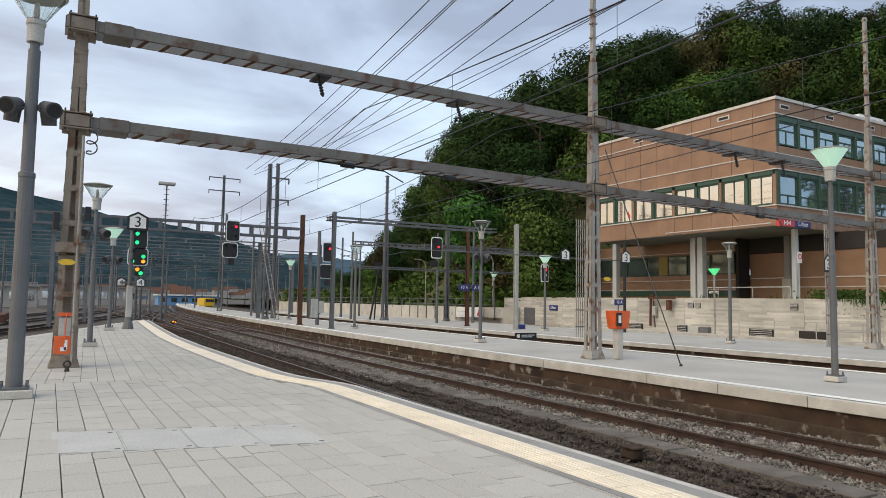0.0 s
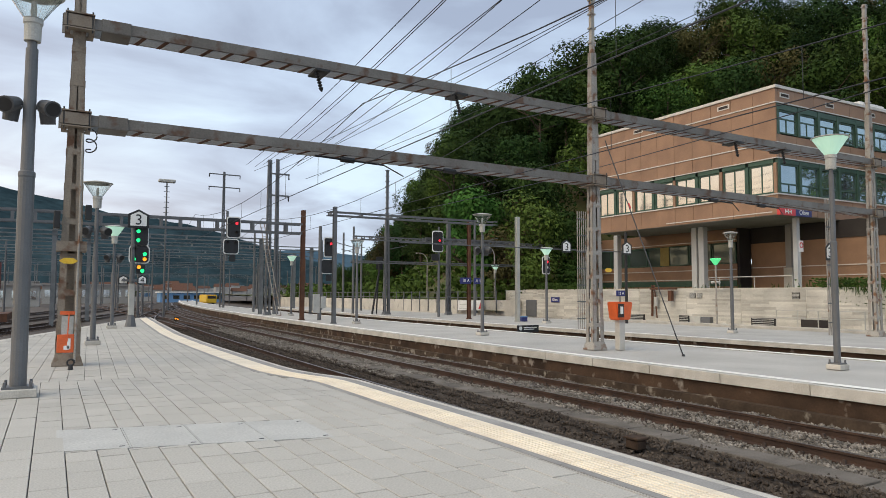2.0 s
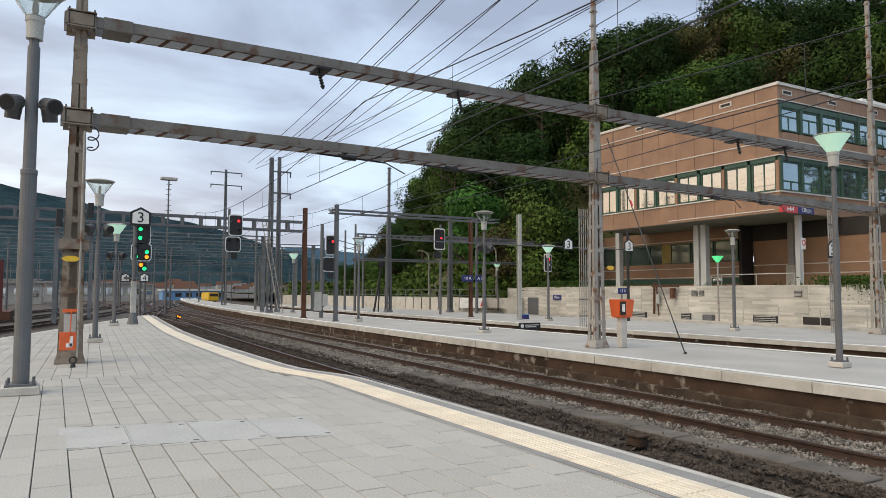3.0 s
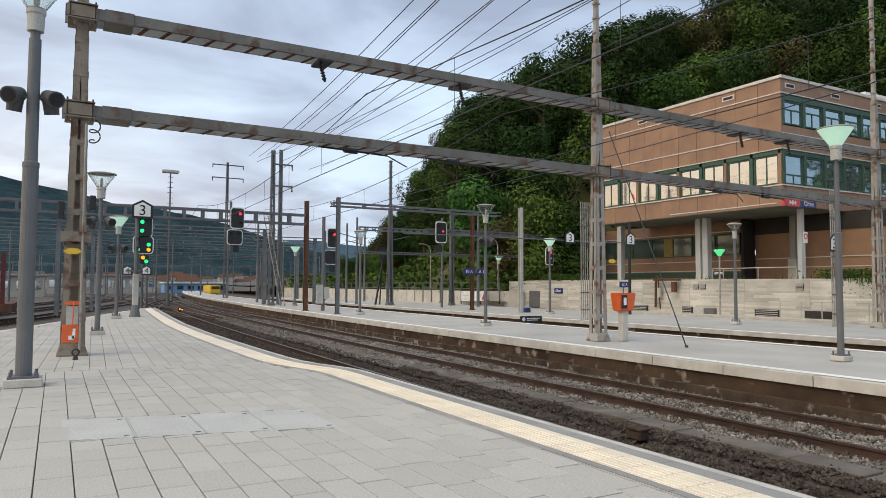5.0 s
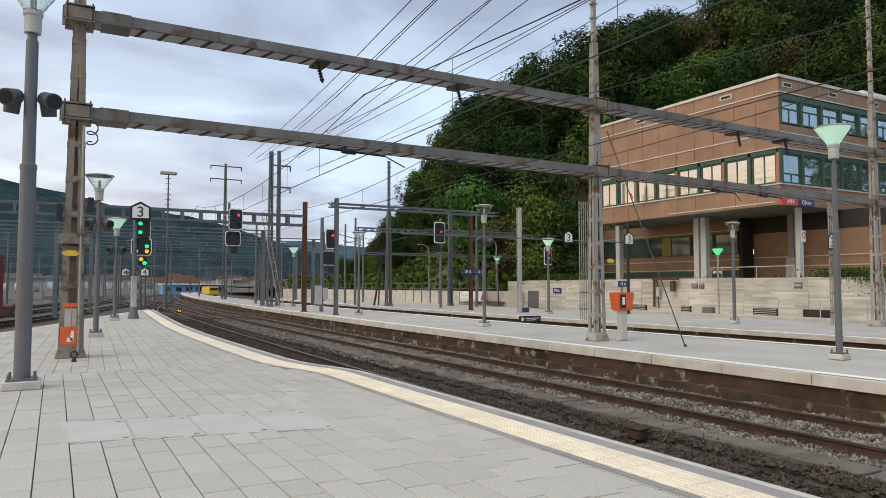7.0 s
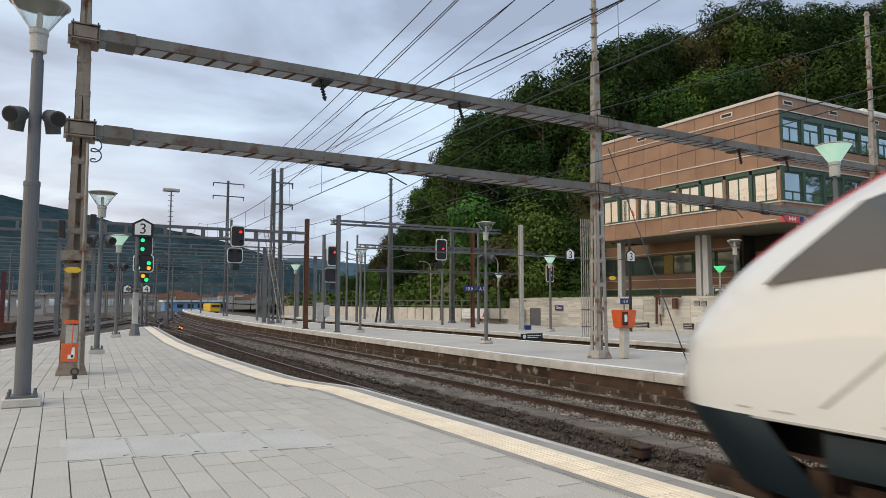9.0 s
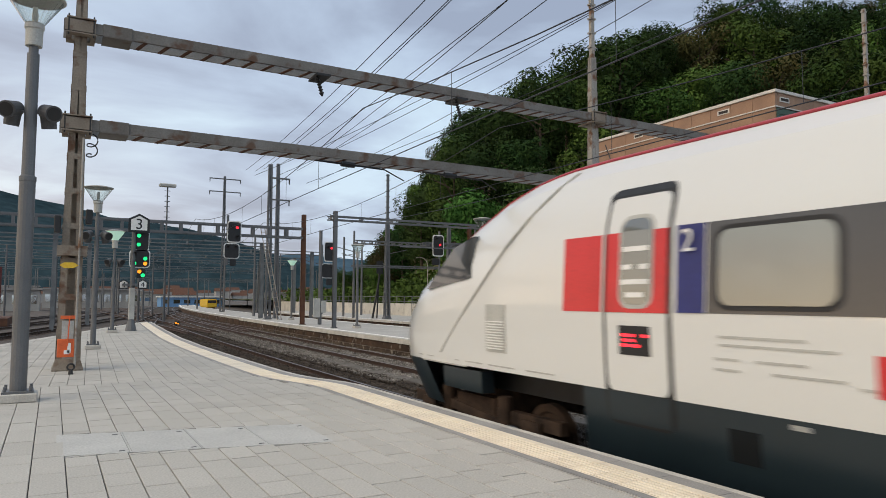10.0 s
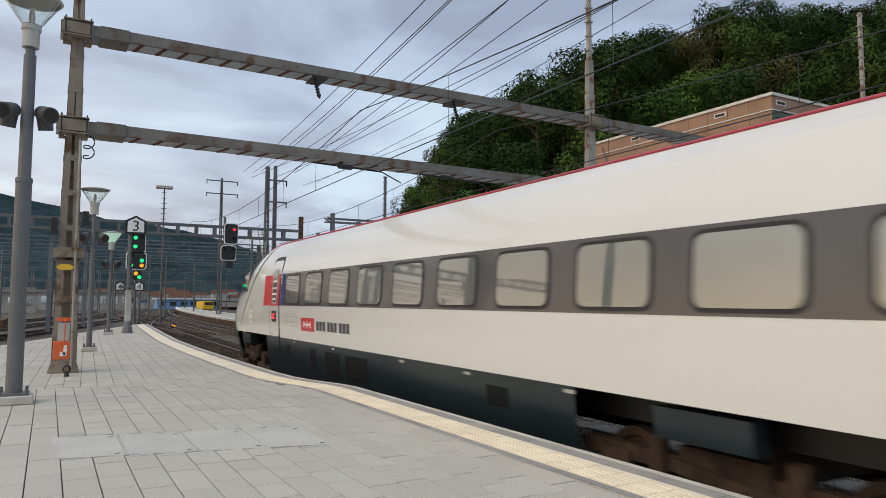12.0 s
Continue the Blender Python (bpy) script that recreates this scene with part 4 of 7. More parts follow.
def cone_lamp(m, h, label, glass, cams=False, r=0.06, k=1.0, foot=0.2):
    t = thing("platform_lamp", m, label, "lamp", "platform lamps")
    bm = bmesh.new()
    box(bm, -foot, foot, -foot, foot, 0, 0.12)
    bevelled(bm, 0.012)
    part("footing", bm, M_KERB, t, "square concrete footing")
    bm = bmesh.new()
    box(bm, -foot * 0.8, foot * 0.8, -foot * 0.8, foot * 0.8, 0.12, 0.15)
    for sx in (-foot * 0.65, foot * 0.65):
        for sy in (-foot * 0.65, foot * 0.65):
            rod(bm, (sx, sy, 0.14), (sx, sy, 0.22), 0.02, n=6)
    part("base_plate", bm, M_GREY_STEEL, t)
    bm = bmesh.new()
    lathe(bm, [(r * 1.25, 0.15), (r * 1.22, h * 0.56), (r * 1.3, h * 0.56 + 0.02), (r * 1.3, h * 0.56 + 0.08), (r, h * 0.56 + 0.1), (r * 0.95, h - 0.55), (r * 0.75, h - 0.55), (r * 0.75, h - 0.42)], 16)
    part("pole", bm, M_GREY_STEEL, t, smooth=False)
    bm = bmesh.new()
    lathe(bm, [(0.11 * k, h - 0.44), (0.115 * k, h - 0.2), (0.13 * k, h - 0.18), (0.13 * k, h - 0.13), (0.12 * k, h - 0.1)], 18)
    part("collar", bm, M_LGREY, t)
    bm = bmesh.new()
    lathe(bm, [(0.12 * k, h - 0.12), (0.37 * k, h - 0.12 + 0.38 * k), (0.362 * k, h - 0.118 + 0.38 * k), (0.11 * k, h - 0.12)], 24, (False, False))
    part("diffuser", bm, glass, t, "conical translucent shade")
    bm = bmesh.new()
    lathe(bm, [(0.36 * k, h - 0.125 + 0.38 * k), (0.40 * k, h - 0.11 + 0.38 * k), (0.40 * k, h - 0.095 + 0.38 * k), (0.2 * k, h - 0.05 + 0.38 * k), (0.02, h - 0.035 + 0.38 * k)], 24)
    part("cap", bm, M_LGREY, t, "shallow round lamp cap")
    bm = bmesh.new()
    lathe(bm, [(0.03, h - 0.1), (0.045, h), (0.03, h + 0.15)], 10)
    part("bulb", bm, glass if glass is not M_LAMP_GLASS else M_WHITE, t)
    if cams:
        for s in (-1, 1):
            bm = bmesh.new()
            zc_ = h * 0.745
            rod(bm, (s * r, 0, zc_), (s * 0.2, -0.02, zc_), 0.02, n=8)
            d = Vector((s * 0.35, -0.75, -0.25)).normalized()
            c = Vector((s * 0.215, 0.02, zc_ + 0.03))
            rod(bm, c - d * 0.1, c + d * 0.2, 0.105, 0.122, 16)
            rod(bm, (s * 0.22, 0.06, zc_ - 0.02), (s * 0.24, 0.1, zc_ - 0.2), 0.11, 0.1, 14)
            sp = part("loudspeaker", bm, M_SPEAKER, t, "grey round loudspeaker")
            bm = bmesh.new()
            rod(bm, c + d * 0.195, c + d * 0.208, 0.098, 0.098, 14)
            part("grille", bm, M_DARK, sp)
    return t


cone_lamp(pose(-0.37, 11.57, 0), 5.55, "grey platform lamp with clear conical shade and two loudspeakers", M_LAMP_GLASS, True, 0.085, foot=0.24)
cone_lamp(pose(1.06, 22.25, 0), 4.35, "grey platform lamp with clear conical shade on the paved platform", M_LAMP_GLASS, True)
cone_lamp(pose(2.24, 32.36, 0), 4.0, "grey platform lamp just lit, on the paved platform", M_LAMP_ON, True)
cone_lamp(pose(15.34, 9.32, Z_P2), 4.95, "grey platform lamp glowing pale green on the older platform", M_LAMP_ON, False, 0.058, foot=0.17)
cone_lamp(pose(15.36, 24.05, Z_P2), 4.65, "grey unlit platform lamp on the older platform", M_LAMP_GLASS, True)
cone_lamp(pose(15.01, 36.65, Z_P2), 4.4, "grey unlit platform lamp on the older platform", M_LAMP_GLASS)
cone_lamp(pose(16.09, 52.5, Z_P2), 4.3, "grey platform lamp glowing pale green on the older platform", M_LAMP_ON)
cone_lamp(pose(26.1, 20.5, Z_P2), 4.2, "grey unlit platform lamp on the far platform", M_LAMP_GLASS, False, 0.06, 0.8, 0.17)
cone_lamp(pose(25.2, 32.5, Z_P2), 4.1, "grey platform lamp just lit on the far platform", M_LAMP_ON)


# ---------------------------------------------------------------- signals and signs
def board(m, s, w, h, label, category="sign", white=True, size=None, parent_thing=None):
    """A pointed platform-track sign: white house shape with a black rim."""
    t = thing("track_sign", m, label, category, "track signs")
    for nm, k, y, ma in (("rim", 1.0, 0.0, M_DARK), ("face", 0.76, -0.022, M_WHITE)):
        bm = bmesh.new()
        pts = [(-w / 2 * k, -h * 0.5 * k), (w / 2 * k, -h * 0.5 * k), (w / 2 * k, h * 0.22 * k), (0, h * 0.5 * k), (-w / 2 * k, h * 0.22 * k)]
        f = [bm.verts.new((x, y - 0.01, z)) for x, z in pts]
        g = [bm.verts.new((x, y + 0.01, z)) for x, z in pts]
        bm.faces.new(f)
        bm.faces.new(g[::-1])
        for i in range(5):
            bm.faces.new((f[i], f[(i + 1) % 5], g[(i + 1) % 5], g[i]))
        part(nm, bm, ma, t)
    lettering(s, h * 0.78, pose(0, -0.038, -h * 0.08) @ FACE_S, M_DARK, t, name="numeral")
    return t


def signal_head(t, x, z, w, h, lamps, rim=M_WHITE):
    """A black signal screen with a white rim, lamps and hoods, facing -y."""
    bm = bmesh.new()
    r = min(w, h) * 0.18
    def outline(k):
        pts = []
        for cx, cz, a0 in ((w / 2 - r, h / 2 - r, 0), (-w / 2 + r, h / 2 - r, 90), (-w / 2 + r, -h / 2 + r, 180), (w / 2 - r, -h / 2 + r, 270)):
            for i in range(4):
                a = radians(a0 + 30 * i)
                pts.append((x + (cx + r * math.cos(a)) * k, z + (cz + r * math.sin(a)) * k))
        return pts
    for name, k, y0, y1, ma in (("rim", 1.0, 0.0, 0.04, rim), ("screen", 0.90, -0.02, 0.12, M_DARK)):
        bm = bmesh.new()
        f = [bm.verts.new((a, y0, b)) for a, b in outline(k)]
        g = [bm.verts.new((a, y1, b)) for a, b in outline(k)]
        bm.faces.new(f)
        bm.faces.new(g[::-1])
        for i in range(len(f)):
            j = (i + 1) % len(f)
            bm.faces.new((f[i], f[j], g[j], g[i]))
        part(name, bm, ma, t)
    for lx, lz, ma in lamps:
        bm = bmesh.new()
        rod(bm, (x + lx * w, -0.035, z + lz * h), (x + lx * w, -0.02, z + lz * h), 0.085, n=14)
        le = part("lens", bm, ma, t, "round signal lens")
        bm = bmesh.new()
        for i in range(8):
            a, b = radians(10 + 20 * i), radians(10 + 20 * (i + 1))
            v = [bm.verts.new((x + lx * w + 0.1 * math.cos(q), yy, z + lz * h + 0.1 * math.sin(q))) for q in (a, b) for yy in (-0.16, -0.02)]
            bm.faces.new((v[0], v[1], v[3], v[2]))
        part("hood", bm, M_DARK, t)


def plain_post(name, m, h, w, label, category, material, group=""):
    t = thing(name, m, label, category, group)
    bm = bmesh.new()
    for s in (-1, 1):
        box(bm, -w / 2, w / 2, s * w / 2 - 0.012, s * w / 2 + 0.012, 0, h)
    box(bm, -0.012, 0.012, -w / 2 + 0.012, w / 2 - 0.012, 0, h)
    part("shaft", bm, material, t)
    bm = bmesh.new()
    box(bm, -w * 0.75, w * 0.75, -w * 0.75, w * 0.75, 0, 0.05)
    part("base_plate", bm, material, t)
    return t


OFF = M_INNER
# signal mast on the paved platform
t = thing("signal_mast", pose(3.08, 33.65, 0), "grey signal mast showing green and amber lights", "railway signal", "signals")
bm = bmesh.new()
lathe(bm, [(0.24, 0), (0.22, 0.1), (0.13, 0.5), (0.13, 0.52)], 8)
part("foot", bm, M_GREY_STEEL, t)
bm = bmesh.new()
box(bm, -0.12, 0.12, -0.1, 0.1, 0.5, 1.9)
bevelled(bm, 0.02)
part("cabinet", bm, M_LGREY, t)
bm = bmesh.new()
rod(bm, (0, 0, 1.9), (0, 0, 4.7), 0.1, 0.09)
part("mast", bm, M_GREY_STEEL, t)
bm = bmesh.new()
box(bm, -0.05, 0.55, -0.24, -0.17, 2.0, 2.09)
box(bm, -0.05, 0.05, -0.17, 0.0, 2.0, 2.09)
box(bm, -0.4, -0.05, 0.1, 0.26, 2.0, 2.09)
part("sign_bracket", bm, M_GREY_STEEL, t)
signal_head(t, 0.33, 4.1, 0.62, 1.1, ((-0.2, 0.12, M_SIG_GREEN), (-0.2, -0.24, M_SIG_GREEN), (0.25, 0.3, OFF)))
signal_head(t, 0.27, 3.2, 0.86, 0.8, ((0.26, 0.02, M_SIG_GREEN), (-0.26, -0.26, M_SIG_GREEN), (0.26, -0.26, M_SIG_AMBER), (-0.26, 0.26, OFF)))
signal_head(t, 0.34, 2.55, 0.36, 0.42, ((-0.2, 0.2, M_SIG_AMBER), (0.2, -0.2, M_SIG_GREEN)), M_DARK)
board(pose(3.26, 33.45, 4.78), "3", 0.88, 0.84, "white pointed sign with black figure three on the signal mast")
board(pose(2.75, 33.9, 2.07), "4", 0.4, 0.42, "small white pointed sign with figure four")
board(pose(3.48, 33.4, 2.07), "4", 0.4, 0.42, "small white pointed sign with figure four")

# signal hung from the first gantry
t = thing("signal", pose(9.43, 42.5, 5.45), "black railway signal with white rim showing red", "railway signal", "signals")
signal_head(t, 0.0, 0.0, 0.82, 1.3, ((0.2, 0.2, M_SIG_RED), (-0.2, 0.2, OFF), (0.2, -0.25, OFF)))
signal_head(t, -0.14, -1.16, 0.92, 0.92, ((0.25, 0.25, OFF), (-0.25, 0.25, OFF)))
signal_head(t, -0.05, -1.85, 0.36, 0.42, (), M_DARK)
bm = bmesh.new()
bar(bm, (-0.35, 0.2, -2.0), (-0.35, 0.2, 1.0), 0.12, 0.12)
part("hanger", bm, M_GREY_STEEL, t)
# signal on the older platform
t = thing("signal_mast", pose(14.9, 42.6, Z_P2), "grey signal mast on the platform showing red", "railway signal", "signals")
bm = bmesh.new()
rod(bm, (0, 0, 0), (0, 0, 6.0), 0.13, 0.11)
part("mast", bm, M_GREY_STEEL, t)
signal_head(t, 0.6, 4.66, 0.68, 1.3, ((0.18, 0.18, M_SIG_RED), (-0.2, 0.2, OFF)))
signal_head(t, 0.53, 3.42, 0.95, 0.95, ((0.25, 0.25, OFF),))
signal_head(t, 0.6, 2.7, 0.36, 0.42, (), M_DARK)
bm = bmesh.new()
box(bm, -0.5, -0.05, -0.25, -0.14, 0.45, 1.65)
box(bm, 0.0, 0.35, -0.25, -0.14, 0.75, 1.5)
bevelled(bm, 0.02)
part("cabinet", bm, M_LGREY, t, "light grey switch cabinets")
# signal on the far platform, on its own gantry arm
t = thing("signal_mast", pose(25.0, 45.3, Z_P2), "black railway signal with white rim above the far platform", "railway signal", "signals")
bm = bmesh.new()
rod(bm, (0.15, 0.12, 0), (0.15, 0.12, 6.7), 0.1, 0.08)
part("mast", bm, M_GREY_STEEL, t)
signal_head(t, 0.0, 5.6, 0.92, 1.6, ((0.15, 0.05, M_SIG_RED), (-0.2, 0.3, OFF)))
signal_head(t, -0.2, 4.4, 0.6, 0.5, (), M_DARK)
t = thing("signal", pose(25.45, 32.9, 3.2), "black signal with white rim beside a platform lamp", "railway signal", "signals")
signal_head(t, 0.05, 0.0, 0.55, 1.05, ((0.1, 0.2, M_SIG_RED), (0.1, -0.1, M_WHITE)))
bm = bmesh.new()
bar(bm, (-0.2, 0.1, -0.2), (0.2, 0.1, -0.2), 0.06, 0.06)
part("bracket", bm, M_GREY_STEEL, t)
# distant dark signal seen end-on
t = thing("signal_mast", pose(23.9, 54.2, Z_P2), "dark slanting signal on a braced mast", "railway signal", "signals")
bm = bmesh.new()
rod(bm, (-0.3, 0, 0), (0.5, 0, 4.6), 0.09, 0.07)
rod(bm, (0.1, 0, 0), (0.3, 0, 4.4), 0.06, 0.06)
part("mast", bm, M_DARK, t)
signal_head(t, 0.35, 4.3, 0.6, 1.1, (), M_DARK)

board(pose(24.66, 30.0, 4.14), "3", 0.66, 0.72, "white pointed sign with black figure three on a cross wire")
board(pose(29.2, 30.05, 4.2), "3", 0.72, 0.8, "white pointed sign with black figure three on a dark post")
t = thing("sign_post", pose(29.2, 30.15, 1.8 - 1.99), "dark post carrying a pointed sign", "post")
bm = bmesh.new()
rod(bm, (0, 0, 0), (0, 0, 5.3), 0.09, 0.08)
part("shaft", bm, M_DARK, t)
t = thing("cross_span", pose(0, 0, 0), "thin steel cross tube carrying a track sign", "tube")
bm = bmesh.new()
rod(bm, (14.5, 30.06, 3.95), (29.2, 30.06, 3.95), 0.03, n=6)
part("tube", bm, M_GREY_STEEL, t)
t = thing("sign_gantry", pose(24.6, 39.9, 2.2), "steel arm carrying two blue sector signs", "arm")
bm = bmesh.new()
box(bm, -0.95, 1.0, -0.07, -0.02, 0.12, 0.22)
box(bm, -0.05, 0.05, -0.03, 0.15, 0.12, 0.22)
part("bar", bm, M_GREY_STEEL, t)
board(pose(28.35, 17.42, 3.3), "3", 0.5, 0.75, "white pointed sign with black figure three near the far post")


def blue_sign(m, w, h, text, label, face=FACE_S, size=0.7):
    t = thing("station_sign", m, label, "sign", "blue signs")
    bm = bmesh.new()
    box(bm, -w / 2, w / 2, -0.03, 0.03, -h / 2, h / 2)
    bevelled(bm, 0.008)
    part("panel", bm, M_BLUE, t)
    lettering(text, h * size, pose(0, -0.036, 0) @ FACE_S, M_WHITE, t)
    return t


def on_x(m):
    return m @ pose(0, 0, 0, 0, 0, -90)


blue_sign(pose(24.1, 39.8, 2.38), 0.85, 0.42, "10 A", "small dark blue sign with white platform lettering")
blue_sign(pose(25.15, 39.8, 2.38), 0.8, 0.42, "A 11", "small dark blue sign with white platform lettering")
blue_sign(pose(25.75, 27, 1.54), 0.6, 0.3, "12 A", "small dark blue platform sector sign")
t = thing("sign_post", pose(25.75, 27.05, Z_P2), "thin grey post of a sector sign", "post")
bm = bmesh.new()
rod(bm, (0, 0, 0), (0, 0, 1.6), 0.035)
part("shaft", bm, M_GREY_STEEL, t)
blue_sign(on_x(pose(33.95, 42.7, 1.08)), 1.0, 0.4, "Olten", "dark blue station name sign on the wall")
t = thing("station_sign", pose(38.3, 25.55, 6.38), "red and dark blue station name sign under the building edge", "sign")
bm = bmesh.new()
box(bm, -1.5, -0.05, -0.1, 0.1, -0.22, 0.22)
part("red_half", bm, M_RED, t)
bm = bmesh.new()
box(bm, -0.05, 1.5, -0.1, 0.1, -0.22, 0.22)
part("blue_half", bm, M_BLUE, t)
lettering("Olten", 0.4, pose(0.75, -0.11, 0) @ FACE_S, M_WHITE, t)
bm = bmesh.new()
box(bm, -1.0, -0.5, -0.115, -0.1, -0.04, 0.04)
for sx in (-1.02, -0.48):
    box(bm, sx - 0.03, sx + 0.03, -0.115, -0.1, -0.12, 0.12)
box(bm, -0.8, -0.7, -0.115, -0.1, -0.12, 0.12)
part("emblem", bm, M_WHITE, t)

# information strip board lying at the platform edge
t = thing("track_board", pose(19.0, 25.9, Z_P2), "long black notice board with white rows, low in the track", "sign")
bm = bmesh.new()
box(bm, -0.6, 0.6, -0.02, 0.02, -0.08, 0.26)
part("panel", bm, M_DARK, t)
for z0, x0, x1 in ((0.14, -0.25, 0.5), (0.06, -0.25, 0.35)):
    bm = bmesh.new()
    box(bm, x0, x1, -0.03, -0.02, z0, z0 + 0.035)
    part("bar_of_writing", bm, M_WHITE, t)
bm = bmesh.new()
lathe(bm, [(0.09, -0.006), (0.09, 0.006)], 14, m=pose(-0.42, -0.026, 0.12, 90, 0, 0))
part("round_mark", bm, M_WHITE, t)

# white advertising board with grey mark on the far wall
t = thing("notice_board", pose(31.25, 50.3, 0.55, 0, 0, -60), "white notice board with a dark red mark on the wall", "sign")
bm = bmesh.new()
box(bm, -1.5, 1.0, -0.06, 0.06, -0.42, 0.42)
part("panel", bm, M_WHITE, t)
bm = bmesh.new()
v = [bm.verts.new(p) for p in ((0.5, -0.07, -0.28), (0.72, -0.07, 0.3), (0.9, -0.07, -0.28))]
bm.faces.new(v)
r = bmesh.ops.extrude_face_region(bm, geom=list(bm.faces))
bmesh.ops.translate(bm, verts=[e for e in r["geom"] if isinstance(e, bmesh.types.BMVert)], vec=(0, -0.01, 0))
part("mark", bm, M_RED, t)
for z0 in (-0.28, 0.05):
    bm = bmesh.new()
    box(bm, -1.35, -0.5, -0.075, -0.06, z0, z0 + 0.025)
    part("bar_of_writing", bm, M_LGREY, t)

# ---------------------------------------------------------------- things on the older platform
t = thing("emergency_phone_box", pose(14.93, 15.7, Z_P2), "bright orange hooded box on a grey concrete post", "box")
bm = bmesh.new()
box(bm, -0.12, 0.12, -0.1, 0.1, 0, 0.92)
bevelled(bm, 0.015)
part("post", bm, M_KERB, t)
bm = bmesh.new()
a = [(-0.33, -0.22, 1.44), (0.33, -0.22, 1.44), (0.33, 0.22, 1.44), (-0.33, 0.22, 1.44), (-0.25, -0.2, 0.9), (0.25, -0.2, 0.9), (0.25, 0.2, 0.9), (-0.25, 0.2, 0.9)]
v = [bm.verts.new(p) for p in a]
for f in ((0, 1, 2, 3), (4, 7, 6, 5), (0, 4, 5, 1), (1, 5, 6, 2), (2, 6, 7, 3), (3, 7, 4, 0)):
    bm.faces.new([v[i] for i in f])
bevelled(bm, 0.03, 2)
part("hood", bm, M_ORANGE, t)
# flat dark plate on the front; its colour gives the shade inside
bm = bmesh.new()
box(bm, -0.27, -0.05, -0.235, -0.215, 0.98, 1.38)
part("opening", bm, M_INNER, t, "dark plate giving the shade of the front opening")
bm = bmesh.new()
box(bm, -0.2, -0.1, -0.25, -0.236, 1.08, 1.3)
part("dial_plate", bm, M_WHITE, t)

t = thing("guy_wire", pose(0, 0, 0), "stay wire anchored in the platform with red and white sleeve", "wire")
bm = bmesh.new()
rod(bm, (14.91, 13.29, Z_P2), (14.7, 16.0, 6.2), 0.016, n=6)
part("strand", bm, M_WIRE, t)
bm = bmesh.new()
rod(bm, (14.91, 13.29, Z_P2), (14.89, 13.55, 0.42), 0.018, n=8)
rod(bm, (14.91, 13.29, Z_P2), (14.91, 13.29, Z_P2 + 0.06), 0.05, 0.03, 8)
part("anchor", bm, M_DARK, t)
bm = bmesh.new()
rod(bm, (14.775, 15.03, 4.0), (14.765, 15.1, 4.17), 0.022, n=8)
part("sleeve", bm, M_RED, t)

plain_post("catenary_mast", pose(13.89, 43.0, Z_P2), 7.0, 0.24, "dark brown rusted steel mast", "mast", M_BROWN_POLE, "masts")
plain_post("catenary_mast", pose(13.86, 37.2, Z_P2), 6.6, 0.2, "grey steel mast with a lattice arm", "mast", M_GREY_STEEL, "masts")
plain_post("catenary_mast", pose(24.6, 40.2, Z_P2), 6.65, 0.2, "rusty brown steel mast on the far platform", "mast", M_BROWN_POLE, "masts")
plain_post("catenary_mast", pose(24.7, 34.7, Z_P2), 6.4, 0.21, "pale grey galvanised mast on the far platform", "mast", M_LGREY, "masts")
lattice_post(pose(14.93, 55, Z_P2), 12.4, "tall grey lattice mast at the end of the older platform", 0.46, 0.30, M_GREY_STEEL)
lattice_post(pose(24.05, 52.3, Z_P2), 8.0, "grey lattice mast on the far platform", 0.5, 0.3, M_GREY_STEEL, spire=4.0)
lattice_post(pose(28.6, 50.0, Z_P2), 7.5, "thin grey lattice mast by the far wall", 0.4, 0.28, M_GREY_STEEL)
MAST_B = lattice_post(pose(16.13, 57.0, Z_P2), 12.9, "tall dark lattice mast with cross arms", 0.36, 0.26, M_GREY_STEEL)
MAST_A = lattice_post(pose(18.2, 88.0, -0.9), 17.5, "tall distant mast with two cross arms", 0.5, 0.26, M_GREY_STEEL)
for mast, zs, w in ((MAST_A, (15.5, 17.1), 1.9), (MAST_B, (9.8, 11.6), 0.9)):
    for z in zs:
        bm = bmesh.new()
        box(bm, -w, w, -0.42, -0.3, z - 0.06, z + 0.06)
        arm = part("cross_arm", bm, M_GREY_STEEL, mast)
        for sx in (-w + 0.05, w - 0.05):
            bm = bmesh.new()
            lathe(bm, [(0.03, -0.45)] + [(0.03 + 0.05 * (i % 2), -0.42 + 0.05 * i) for i in range(8)], 8, m=pose(sx, -0.38, z))
            part("insulator", bm, M_DARK, arm)
# leaning ladder brace
t = thing("ladder", pose(0, 0, 0), "pale leaning lattice brace beside the tall mast", "ladder")
bm = bmesh.new()
for d in (-0.16, 0.16):
    bar(bm, (15.28 + d, 52.9, Z_P2), (14.3 + d, 54.6, 7.0), 0.05, 0.05)
for i in range(22):
    k = i / 21.0
    bar(bm, (15.28 - 0.98 * k - 0.16, 52.9 + 1.7 * k, Z_P2 + 7.19 * k), (15.28 - 0.98 * k + 0.16, 52.9 + 1.7 * k, Z_P2 + 7.19 * k), 0.03, 0.03)
part("frame", bm, M_LATT, t)


